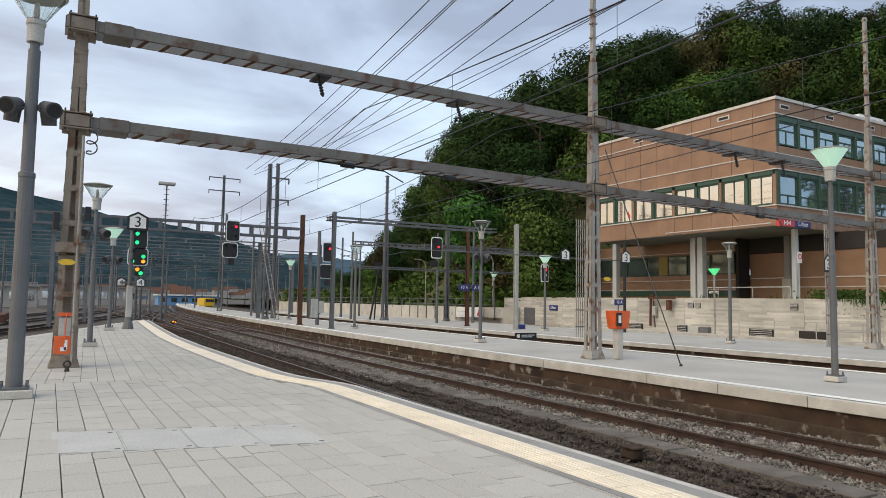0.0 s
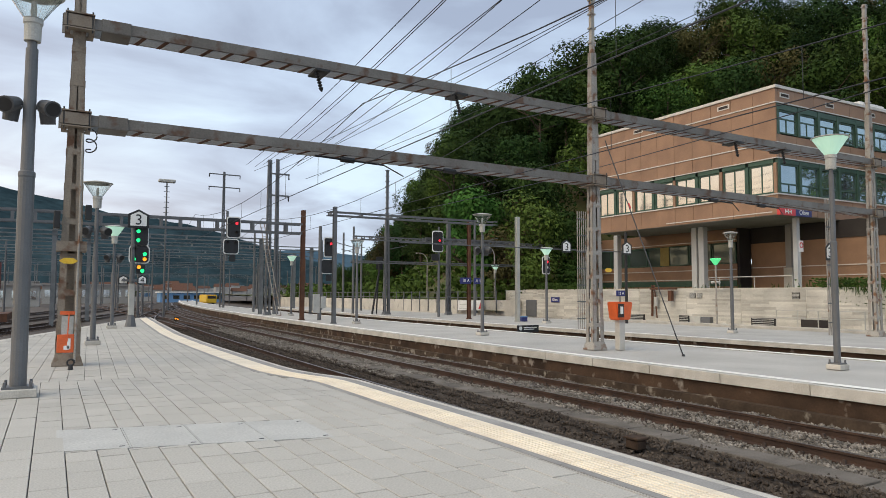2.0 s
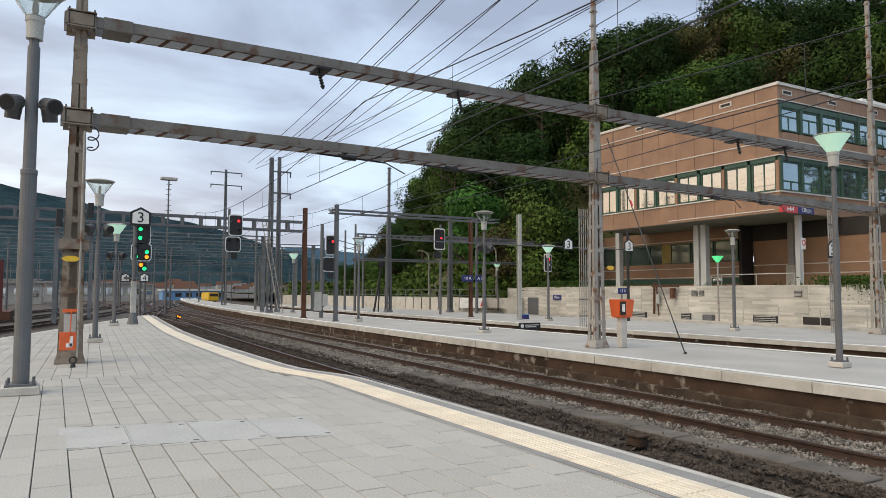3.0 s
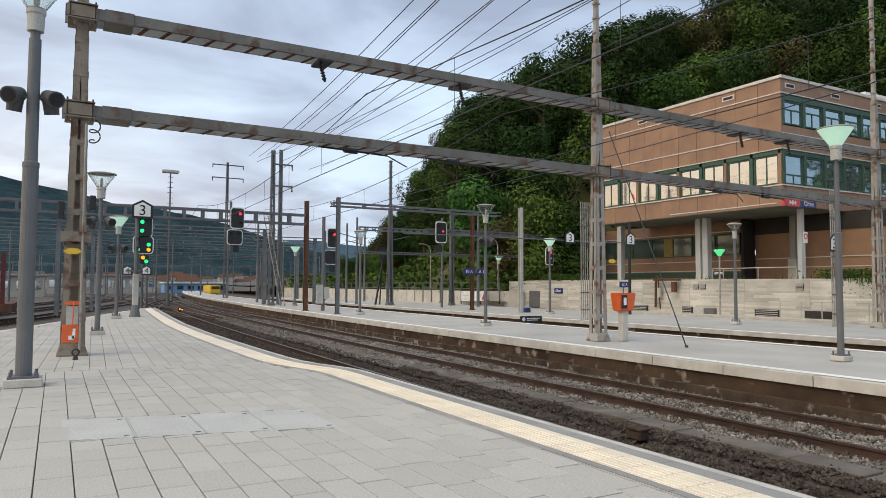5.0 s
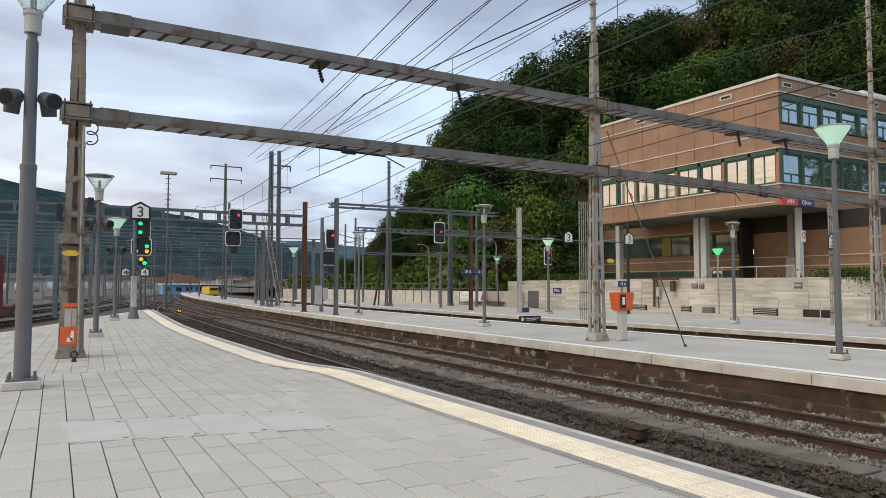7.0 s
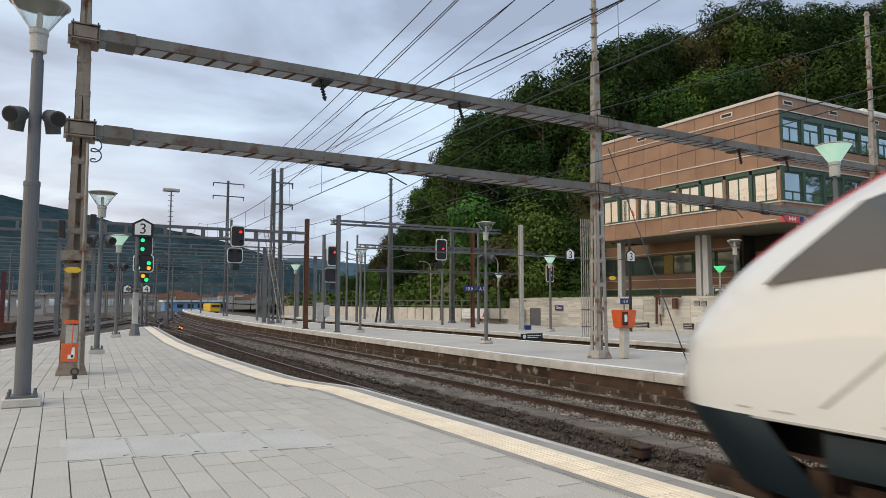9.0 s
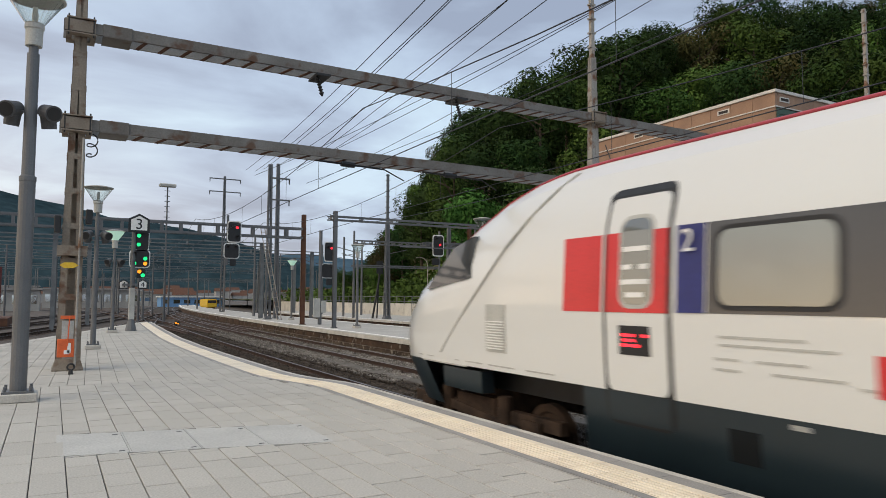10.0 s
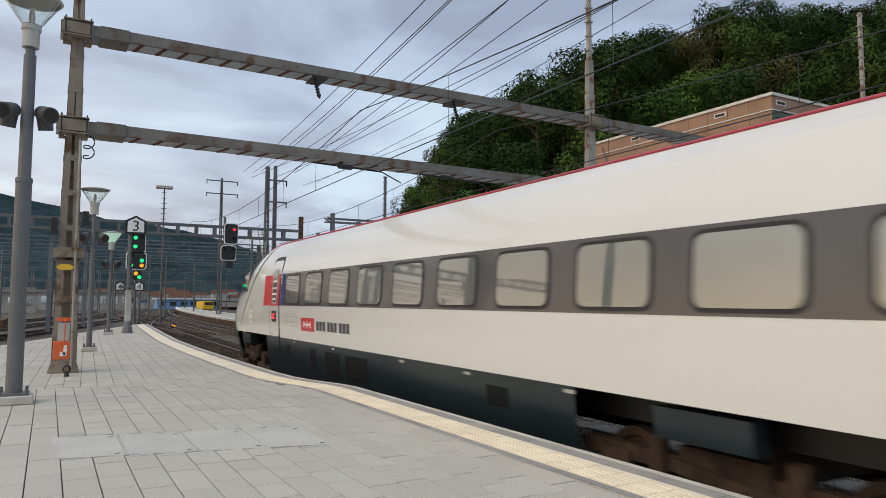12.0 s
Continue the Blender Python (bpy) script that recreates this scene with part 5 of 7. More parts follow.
# ---------------------------------------------------------------- gantries
def gantry(x0, x1, y, z, label, h=0.55, step=1.0, posts=(), m_=None, foot=-0.9, web=0.09, chord=0.05):
    m_ = m_ or M_GREY_STEEL
    t = thing("gantry", pose(0, y, 0), label, "gantry", "gantries")
    for zz in (z, z + h):
        for d in (-0.25, 0.25):
            bm = bmesh.new()
            box(bm, x0, x1, d - 0.045, d + 0.045, zz - chord, zz + chord)
            part("chord", bm, m_, t)
    x = x0 + 0.1
    while x < x1:
        bm = bmesh.new()
        for d in (-0.25, 0.25):
            box(bm, x - web, x + web, d - 0.03, d + 0.03, z + chord, z + h - chord)
        box(bm, x - 0.03, x + 0.03, -0.22, 0.22, z + 0.06, z + 0.12)
        part("web", bm, m_, t)
        x += step
    for px in posts:
        bm = bmesh.new()
        for d in (-0.14, 0.14):
            box(bm, px - 0.15, px + 0.15, d - 0.02, d + 0.02, foot, z + h)
        box(bm, px - 0.015, px + 0.015, -0.12, 0.12, foot, z + h)
        part("leg", bm, m_, t)
    return t


gantry(-22, 13.75, 43.0, 5.3, "grey steel frame girder spanning the yard tracks", 0.58, 1.05, (-8.0,), M_GREY_STEEL, web=0.07, chord=0.065)
gantry(13.6, 25.0, 37.6, 5.95, "light lattice arm reaching between two masts", 0.2, 1.9, web=0.02, chord=0.03)
gantry(19.0, 38.0, 47.0, 5.45, "thin lattice arm behind the platform masts", 0.22, 0.6, web=0.03, chord=0.03)
gantry(19.0, 34.0, 47.4, 3.78, "thin steel cross arm behind the platform masts", 0.12, 2.5, web=0.02, chord=0.03)
gantry(24.4, 33.0, 46.4, 5.4, "thin lattice arm over the far platform", 0.3, 0.7)
rg = random.Random(5)
for k, (y, xa, xb) in enumerate(((58, -26, 16), (68, -32, 24), (80, -34, 26), (94, -40, 28), (110, -46, 30), (128, -50, 34), (150, -56, 40), (175, -60, 50), (205, -70, 60))):
    ps = [xa + (xb - xa) * q for q in (0.02, 0.3, 0.62, 0.98)]
    gantry(xa, xb, y, 5.6 + rg.uniform(-0.4, 0.5), "distant grey catenary gantry over the yard tracks", 0.3, 2.7, ps, M_GALV, web=0.03, chord=0.03)
# bundles of thin poles in the throat
far_poles = thing("catenary_mast", pose(0, 70, -0.9), "slim grey distant catenary mast", "mast", "far masts")
bm = bmesh.new()
rod(bm, (0, 0, 0), (0, 0, 8.2), 0.13, 0.09, 8)
bar(bm, (0, 0, 6.4), (2.2, 0, 6.9), 0.06, 0.06)
part("shaft", bm, M_GREY_STEEL, far_poles)
for i in range(46):
    y = rg.uniform(62, 230)
    a = radians(rg.uniform(-4, 19))
    copy_thing(far_poles, pose(y * math.tan(a), y, -0.9, 0, 0, rg.choice((0, 180, 15))))
for x, y in ((26.5, 58), (27.5, 66), (25.4, 72), (28.2, 80), (26, 90), (24, 62), (29, 46.5), (22.6, 56)):
    copy_thing(far_poles, pose(x, y, -0.9, 0, 0, rg.choice((0, 180))))

# square-headed light mast over the yard
t = thing("yard_light", pose(9.2, 70, -0.9), "tall thin mast with a flat yard floodlight", "lamp")
bm = bmesh.new()
rod(bm, (0, 0, 0), (0, 0, 13.0), 0.12, 0.06, 8)
for i in range(8):
    box(bm, -0.25, 0.25, -0.02, 0.02, 9 + i * 0.5, 9.05 + i * 0.5)
part("mast", bm, M_GREY_STEEL, t)
bm = bmesh.new()
box(bm, -0.75, 0.75, -0.3, 0.3, 12.9, 13.2)
bevelled(bm, 0.06)
part("floodlight", bm, M_LGREY, t)

# tall curved lamps along the road on the slope
for x, y in ((33, 62), (34, 74), (33.5, 50.5)):
    t = thing("street_lamp", pose(x, y, 1.2), "pale curved street lamp above the wall", "lamp", "street lamps")
    bm = bmesh.new()
    rod(bm, (0, 0, 0), (0, 0, 3.6), 0.07, 0.05, 8)
    for i in range(6):
        a, b = radians(15 * i), radians(15 * (i + 1))
        rod(bm, (-0.8 + 0.8 * math.cos(a), 0, 3.6 + 0.8 * math.sin(a)), (-0.8 + 0.8 * math.cos(b), 0, 3.6 + 0.8 * math.sin(b)), 0.045, n=6)
    box(bm, -1.25, -0.75, -0.1, 0.1, 4.35, 4.45)
    part("column", bm, M_LATT, t)

# ---------------------------------------------------------------- overhead lines
WIRES = [
    (9.2, 8.5, 11.3, 12.9, 54.5, 11.5),
    (9.81, 8.5, 11.23, 13.62, 54.5, 11.46),
    (9.74, 8.5, 11.18, 14.28, 54.5, 11.69),
    (12.21, 8.5, 11.69, 15.26, 54.5, 11.98),
    (11.74, 8.5, 11.65, 17.06, 54.5, 12.18),
    (13.85, 8.5, 12.21, 16.99, 54.5, 11.81),
    (18.72, 8.5, 13.24, 13.55, 54.5, 11.11),
    (18.34, 8.5, 13.23, 15.50, 54.5, 11.32),
    (19.82, 8.5, 13.82, 18.81, 54.5, 11.19),
    (26.43, 8.5, 15.27, 17.73, 54.5, 10.83),
    (18.9, 3.0, 7.3, 20.5, 47.0, 7.1),
]
for x0, y0, z0, x1, y1, z1 in WIRES:
    t = thing("overhead_wire", pose(0, 0, 0), "thin dark overhead feeder line", "wire", "overhead lines")
    bm = bmesh.new()
    a, b = Vector((x0, y0, z0)), Vector((x1, y1, z1))
    n = 8
    line = []
    for i in range(n + 1):
        p = a.lerp(b, i / n) - Vector((0, 0, 0.5 * 4 * (i / n) * (1 - i / n)))
        line.append(p)
    tube(bm, line, 0.017)
    part("strand", bm, M_WIRE, t)
# catenary of the two nearer tracks: messenger, contact line, droppers
for xc in (6.42, 10.45):
    t = thing("catenary_line", pose(0, 0, 0), "messenger and contact wire with droppers above the track", "wire", "overhead lines")
    spans = [-20, 15.7, 43, 68, 94, 128]
    bm = bmesh.new()
    line = []
    for ya, yb in zip(spans, spans[1:]):
        prev = None
        for i in range(11):
            u = i / 10
            y = ya + (yb - ya) * u
            x = xc + bend(y)
            m_z = 6.15 - 0.9 * 4 * u * (1 - u)
            line.append((x, y, m_z))
    tube(bm, line, 0.012)
    part("messenger", bm, M_WIRE, t)
    bm = bmesh.new()
    tube(bm, [(xc + bend(-20 + 4 * i), -20 + 4 * i, 4.62) for i in range(37)], 0.012)
    part("contact_wire", bm, M_WIRE, t)
    bm = bmesh.new()
    for ya, yb in zip(spans, spans[1:]):
        for i in range(1, 8):
            u = i / 8
            y = ya + (yb - ya) * u
            rod(bm, (xc + bend(y), y, 4.62), (xc + bend(y), y, 6.15 - 3.6 * u * (1 - u)), 0.006, n=4, caps=False)
    part("dropper", bm, M_WIRE, t)["kind"] = "stuff"
# hanging insulators and steady arms under the beams
for x in (5.4, 9.3, 20.6, 23.2):
    t = thing("insulator", pose(x, PY_ - 0.2, beam_z(True, x) - 0.13), "dark ribbed insulator hanging from the portal beam", "insulator", "insulators")
    bm = bmesh.new()
    box(bm, -0.05, 0.3, -0.16, 0.5, -0.05, 0.0)
    part("hanger", bm, M_DARK, t)
    bm = bmesh.new()
    pr = [(0.02, 0.0)] + [(0.028 + 0.035 * (i % 2), -0.05 - 0.035 * i) for i in range(12)] + [(0.02, -0.52)]
    lathe(bm, pr, 8, m=pose(0, 0, -0.02, 0, -16, 0))
    part("ribs", bm, M_DARK, t)
for x in (6.3, 9.2, 19.5, 22.0):
    t = thing("steady_arm", pose(x, PY_ - 0.2, beam_z(False, x) - 0.13), "dark steady arm with insulator under the lower beam", "arm", "steady arms")
    bm = bmesh.new()
    rod(bm, (-0.9, 0, -0.06), (0.9, 0, -0.12), 0.025, n=6)
    rod(bm, (-0.25, 0, -0.08), (0.1, 0, -0.09), 0.07, 0.07, 8)
    rod(bm, (0.9, 0, -0.12), (1.6, 0.3, -0.3), 0.016, n=6)
    part("tube", bm, M_DARK, t)

# ---------------------------------------------------------------- fittings on the first post
t = thing("post_fittings", pose(0.32, PY_ - 0.3, 0), "yellow tag, red tag and earthing rod strapped on the lattice post", "fittings")
bm = bmesh.new()
rod(bm, (0.12, -0.06, 0.1), (0.12, -0.06, 4.7), 0.022, n=8)
part("rod", bm, M_LATT, t)
bm = bmesh.new()
lathe(bm, [(0.10, -0.01), (0.10, 0.01)], 6, m=pose(-0.05, -0.08, 2.1, 90, 0, 0) @ Matrix.Diagonal((1.7, 0.65, 1, 1)))
part("yellow_tag", bm, M_YELLOW, t)
bm = bmesh.new()
box(bm, -0.2, 0.1, -0.07, -0.05, 0.28, 0.64)
bevelled(bm, 0.02)
part("red_tag", bm, M_ORANGE, t)
bm = bmesh.new()
box(bm, -0.02, 0.04, -0.085, -0.07, 0.36, 0.56)
box(bm, -0.08, 0.02, -0.085, -0.07, 0.34, 0.42)
part("tag_mark", bm, M_WHITE, t)
bm = bmesh.new()
box(bm, -0.13, 0.08, -0.04, 0.0, 0.64, 1.0)
part("grey_plate", bm, M_LGREY, t)
bm = bmesh.new()
box(bm, -0.16, 0.1, -0.05, -0.02, 1.03, 1.10)
rod(bm, (0.0, -0.08, 1.1), (-0.02, -0.08, 0.5), 0.012, n=6)
part("red_strap", bm, M_ORANGE, t)
bm = bmesh.new()
box(bm, -0.34, -0.22, -0.02, 0.2, 2.75, 3.1)
box(bm, 0.22, 0.34, -0.02, 0.2, 2.95, 3.25)
bevelled(bm, 0.015)
part("side_box", bm, M_DARK, t)
bm = bmesh.new()
box(bm, -0.27, 0.27, -0.04, 0.5, 2.3, 2.5)
part("belt", bm, M_LATT_R, t)
bm = bmesh.new()
tube(bm, [(0.28 + 0.1 * math.sin(radians(24 * i)), -0.05, 4.72 - 0.014 * i + 0.08 * math.cos(radians(24 * i))) for i in range(31)], 0.014)
part("cable_loop", bm, M_DARK, t)
# drain fitting in front of the post
t = thing("anchor_bolt", pose(0.36, 15.1, 0), "small steel ring bolt standing on the paving", "bolt")
bm = bmesh.new()
rod(bm, (0, 0, 0), (0, 0, 0.1), 0.05, 0.03, 8)
tube(bm, [(0.06 * math.sin(radians(30 * i)), 0, 0.14 - 0.06 * math.cos(radians(30 * i))) for i in range(13)], 0.018)
part("ring", bm, M_DARK, t)
# yellow tag on the second lattice post
t = thing("post_tag", pose(14.62, PY_ - 0.27, 2.2), "small yellow number tag on the lattice post", "tag")
bm = bmesh.new()
lathe(bm, [(0.1, -0.01), (0.1, 0.01)], 6, m=pose(0, 0, 0, 90, 0, 0) @ Matrix.Diagonal((1.5, 0.7, 1, 1)))
part("plate", bm, M_YELLOW, t)
# cable risers and their guard cage beside the posts
for x in (14.0, 27.6):
    t = thing("cable_riser", pose(22.05 if x < 20 else 28.3, 26.0 if x < 20 else 17.5, Z_P2), "bundle of pale cable conduits clipped to a rack", "conduits", "cable risers")
    for i in range(5):
        bm = bmesh.new()
        rod(bm, (i * 0.13, 0, 0.0), (i * 0.13, 0, 5.7), 0.026, n=6)
        part("conduit", bm, M_LATT, t)
    for z in (0.5, 1.3, 2.1, 2.9, 3.7, 4.5, 5.3):
        bm = bmesh.new()
        box(bm, -0.08, 0.60, -0.05, -0.03, z, z + 0.05)
        part("clip", bm, M_GREY_STEEL, t)

# ---------------------------------------------------------------- along the wall
def wall_box(name, y0, y1, z0, z1, material, label, cat, d=0.12, slats=0):
    t = thing(name, pose(33.98, (y0 + y1) / 2, z0), label, cat, name + "s")
    bm = bmesh.new()
    w = abs(y1 - y0) / 2
    box(bm, -d, 0.0, -w, w, 0, z1 - z0)
    bevelled(bm, 0.012)
    part("housing", bm, material, t)
    for i in range(slats):
        bm = bmesh.new()
        z = (z1 - z0) * (i + 0.6) / slats
        box(bm, -d - 0.015, -d, -w * 0.88, w * 0.88, z - 0.02, z + 0.012)
        part("slat", bm, M_LGREY, t)
    return t


wall_box("wall_vent", 29.7, 29.25, 1.28, 1.6, M_INNER, "small dark louvred wall vent", "vent", 0.04, 5)
wall_box("wall_vent", 29.15, 28.75, 1.28, 1.6, M_INNER, "small dark louvred wall vent", "vent", 0.04, 5)
wall_box("wall_vent", 22.96, 22.5, 1.28, 1.62, M_INNER, "small dark louvred wall vent", "vent", 0.04, 5)
wall_box("wall_grating", 34.9, 33.4, Z_P2, 0.2, M_DARK, "dark low grating at the foot of the wall", "grating", 0.1, 4)
wall_box("wall_grating", 30.5, 29.75, Z_P2, 0.22, M_DARK, "dark low grating at the foot of the wall", "grating", 0.1, 4)
wall_box("wall_cabinet", 29.5, 28.7, Z_P2, 0.18, M_LGREY, "low light grey cabinet at the wall", "cabinet", 0.3)
wall_box("wall_cabinet", 28.65, 28.0, Z_P2, 0.18, M_GREY_STEEL, "low grey cabinet at the wall", "cabinet", 0.3)
wall_box("wall_grating", 25.4, 23.9, Z_P2, 0.22, M_DARK, "dark low grating at the foot of the wall", "grating", 0.1, 4)
# no hole in the wall: a dark plate gives the shade
wall_box("wall_opening", 22.5, 21.0, Z_P2, 0.22, M_INNER, "dark plate giving the shade of a low opening behind a rail", "opening", 0.03)
wall_box("wall_door", 46.5, 45.1, -0.3, 1.05, M_GREY_STEEL, "grey metal service door in the wall", "door", 0.05)
wall_box("wall_cabinet", 48.6, 47.4, -0.3, 0.1, M_LGREY, "low grey cabinet at the wall", "cabinet", 0.3)
t = thing("tension_weights", pose(33.8, 32.2, 0), "rusty catenary tension weight and wheel bracket on the wall", "tension gear")
bm = bmesh.new()
box(bm, -0.15, 0.05, -0.12, 0.12, 0.75, 1.35)
bevelled(bm, 0.03)
part("weight", bm, M_LGREY, t)
bm = bmesh.new()
bar(bm, (-0.05, 0.35, 0.1), (-0.1, 0.25, 2.1), 0.12, 0.12)
bar(bm, (-0.1, -0.1, 0.0), (-0.1, 0.1, 2.1), 0.06, 0.06)
box(bm, -0.2, 0.0, -1.7, 0.4, 1.8, 1.92)
box(bm, -0.25, 0.0, -1.4, -1.15, 1.1, 1.75)
part("bracket", bm, M_BROWN_POLE, t)
# railing round the wall opening
t = thing("railing", pose(33.4, 22.3, Z_P2), "thin grey tube railing at the wall stair", "railing")
for y in (-3.4, -2.2, -1.1, 0.0, 1.2):
    bm = bmesh.new()
    rod(bm, (0, y, 0), (0, y, 0.9), 0.025, n=6)
    part("post", bm, M_LGREY, t)
for z in (0.5, 0.88):
    bm = bmesh.new()
    rod(bm, (0, -3.4, z), (0, 1.2, z), 0.022, n=6)
    part("tube", bm, M_LGREY, t)
t = thing("terrace_railing", pose(35.6, 0, 1.8), "single pale tube railing along the terrace edge", "railing")
for y in (24.0, 26.4, 28.8, 29.6):
    bm = bmesh.new()
    rod(bm, (0, y, 0), (0, y, 0.75), 0.025, n=6)
    part("post", bm, M_LGREY, t)
bm = bmesh.new()
rod(bm, (0, 24.0, 0.75), (0, 29.6, 0.75), 0.03, n=6)
part("tube", bm, M_LGREY, t)
t = thing("prohibition_sign", pose(37.9, 25.0, 1.8), "small white sign with a dark red ring on a thin post", "sign")
bm = bmesh.new()
rod(bm, (0, 0, 0), (0, 0, 2.9), 0.03, n=8)
part("post", bm, M_LGREY, t)
bm = bmesh.new()
box(bm, -0.2, 0.2, -0.06, -0.035, 2.2, 2.85)
part("panel", bm, M_WHITE, t)
bm = bmesh.new()
lathe(bm, [(0.17, -0.008), (0.17, 0.008), (0.12, 0.008), (0.12, -0.008)], 16, (False, False), m=pose(0, -0.07, 2.58, 90, 0, 0))
part("ring", bm, M_RED, t)
# green-lit short lamp on the wall walkway
t = thing("platform_lamp", pose(33.3, 27.2, Z_P2 + 0.02), "slim lamp with a bright green cone by the wall", "lamp", "platform lamps")
bm = bmesh.new()
rod(bm, (0, 0, 0), (0, 0, 3.4), 0.06, 0.05)
part("pole", bm, M_LATT, t)
bm = bmesh.new()
lathe(bm, [(0.08, 3.38), (0.32, 3.72), (0.3, 3.74)], 18)
part("diffuser", bm, M_LAMP_G, t, "bright green glowing cone")
bm = bmesh.new()
for s in (-1, 1):
    rod(bm, (0, s * 0.08, 2.4), (-0.05, s * 0.28, 2.36), 0.06, 0.08, 8)
part("loudspeaker", bm, M_LGREY, t)
cone_lamp(pose(32.8, 49.3, Z_P2), 3.9, "distant lit platform lamp near the wall", M_LAMP_ON)
# fence on the low far wall
t = thing("fence", pose(0, 0, 0), "grey post fence on top of the low wall", "fence")
for i in range(34):
    y = 48.5 + i * 1.7
    x = 33.1 - (y - 47) * 0.5 if y < 52 else 30.45 + max(0, y - 75) * 0.05
    bm = bmesh.new()
    box(bm, x - 0.04, x + 0.04, y - 0.04, y + 0.04, -0.1, 1.75)
    part("post", bm, M_GREY_STEEL, t)
bm = bmesh.new()
for z in (1.2, 1.68):
    pts = [(32.35, 48.5), (30.6, 52), (30.45, 75), (32, 106)]
    for a, b in zip(pts, pts[1:]):
        bar(bm, (*a, z), (*b, z), 0.05, 0.05)
part("rail", bm, M_GREY_STEEL, t)
# weeds on the wall top
bm = bmesh.new()
rw = random.Random(3)
for i in range(1100):
    y = rw.choice((rw.gauss(19.6, 1.3), rw.gauss(19.6, 1.6), rw.gauss(43.5, 1.5), rw.gauss(40.5, 0.8), rw.uniform(14, 47)))
    x = rw.uniform(34.2, 36.2)
    s = rw.uniform(0.08, 0.3) * (1.7 if y < 23 else 1.0)
    drop = rw.random() < 0.12
    z = 1.85
    a = rw.uniform(0, 6.28)
    p = Vector((x, y, z)) if not drop else Vector((33.95, rw.gauss(18.9, 0.9), 1.9))
    d = Vector((rw.uniform(-0.5, 0.5) - (0.3 if drop else 0), rw.uniform(-0.5, 0.5), -0.9 if drop else 1.0)) * s
    wv = Vector((math.cos(a), math.sin(a), 0)) * 0.018
    bm.faces.new([bm.verts.new(q) for q in (p - wv, p + wv, p + d + wv * 0.4, p + d - wv * 0.6)])
for i in range(2600):
    c = rw.choice((18.3, 19.2, 20.1, 21.2, 42.6, 44.2, 40.6))
    low = rw.random() ** 2 if c < 20 else 0.0
    p = Vector((33.98 + rw.uniform(-0.15, 0.9) * (1 - low), rw.gauss(c, 0.45), 1.86 + rw.random() * 0.5 - low * 1.1))
    n_ = Vector((rw.gauss(-0.4, 1), rw.gauss(0, 1), rw.gauss(0.6, 1))).normalized().to_track_quat("Z", "Y")
    s = rw.uniform(0.04, 0.1)
    bm.faces.new([bm.verts.new(p + n_ @ Vector((s * math.cos(k * 1.5708), s * math.sin(k * 1.5708) * 0.55, 0))) for k in range(4)])
tagged(link_mesh("weeds", bm, LEAF[1]), "tufts of green weeds hanging over the wall top", "weeds", kind="stuff")
# shrubs on the slope above the low wall
bm = bmesh.new()
for i in range(14000):
    y = rw.uniform(48, 112)
    x = rw.uniform(31.5, 44)
    if noise.noise((x * 0.3, y * 0.22, 9)) < -0.12:
        continue
    base = hill_z(x, y)
    p = Vector((x, y, base + rw.random() ** 2 * 1.6))
    n_ = Vector((rw.gauss(0, 1), rw.gauss(0, 1), rw.gauss(0.4, 1))).normalized().to_track_quat("Z", "Y")
    s = rw.uniform(0.12, 0.3)
    bm.faces.new([bm.verts.new(p + n_ @ Vector((s * math.cos(k * 1.2566), s * math.sin(k * 1.2566), 0))) for k in range(5)])
tagged(link_mesh("bank_shrubs", bm, LEAF[1]), "low green shrubs on the open bank", "shrubs", kind="stuff")
bm = bmesh.new()
for i in range(26000):
    y = rw.uniform(30, 150)
    x = rw.uniform(44, 104)
    p = Vector((x, y, hill_z(x, y) + rw.random() ** 2 * 1.8 - 0.4))
    n_ = Vector((rw.gauss(0, 1), rw.gauss(0, 1), rw.gauss(0.6, 1))).normalized().to_track_quat("Z", "Y")
    s = rw.uniform(0.2, 0.5)
    if y < 44 and x < 60:
        continue
    bm.faces.new([bm.verts.new(p + n_ @ Vector((s * math.cos(k * 1.5708), s * math.sin(k * 1.5708) * 0.6, 0))) for k in range(4)])
tagged(link_mesh("shrubs", bm, LEAF[0]), "low mixed green shrubs on the bank", "shrubs", kind="stuff")

# ---------------------------------------------------------------- far buildings and yard
def shed(x, y, w, d, h, material, label, wins=0, roof=M_SOFFIT):
    t = thing("far_building", pose(x, y, -1.0), label, "building", "far buildings")
    bm = bmesh.new()
    box(bm, 0, w, 0, d, 0, h)
    part("wall", bm, material, t)
    bm = bmesh.new()
    box(bm, -0.4, w + 0.4, -0.4, d + 0.4, h, h + 0.4)
    part("roof", bm, roof, t)
    for i in range(wins):
        for z in ((h * 0.25, h * 0.5), (h * 0.6, h * 0.85)) if h > 6 else ((h * 0.35, h * 0.75),):
            bm = bmesh.new()
            xx = w * (i + 0.2) / wins
            box(bm, xx, xx + w / wins * 0.6, -0.06, 0, *z)
            part("window", bm, M_PANE, t)
    return t


M_FARBLUE = mat("bright_blue_paint", (0.16, 0.33, 0.58), (0.13, 0.28, 0.50), 0.2, 0.6)
M_FARWHITE = mat("pale_hall_wall", (0.40, 0.39, 0.37), (0.30, 0.295, 0.28), 0.2, 0.8)
# this first shed stands in for a long blue train
shed(27, 212, 17, 8, 2.7, M_FARBLUE, "long low blue train in the distance, stood in by a shed", 6, M_WHITE)
shed(-2, 190, 20, 12, 4.4, M_FARWHITE, "pale two-storey railway building in the distance", 8)
shed(-24, 150, 22, 12, 3.9, M_FARWHITE, "grey railway workshop in the distance", 9)
shed(66, 250, 40, 14, 4.2, M_FARWHITE, "pale low hall in the distance", 10)
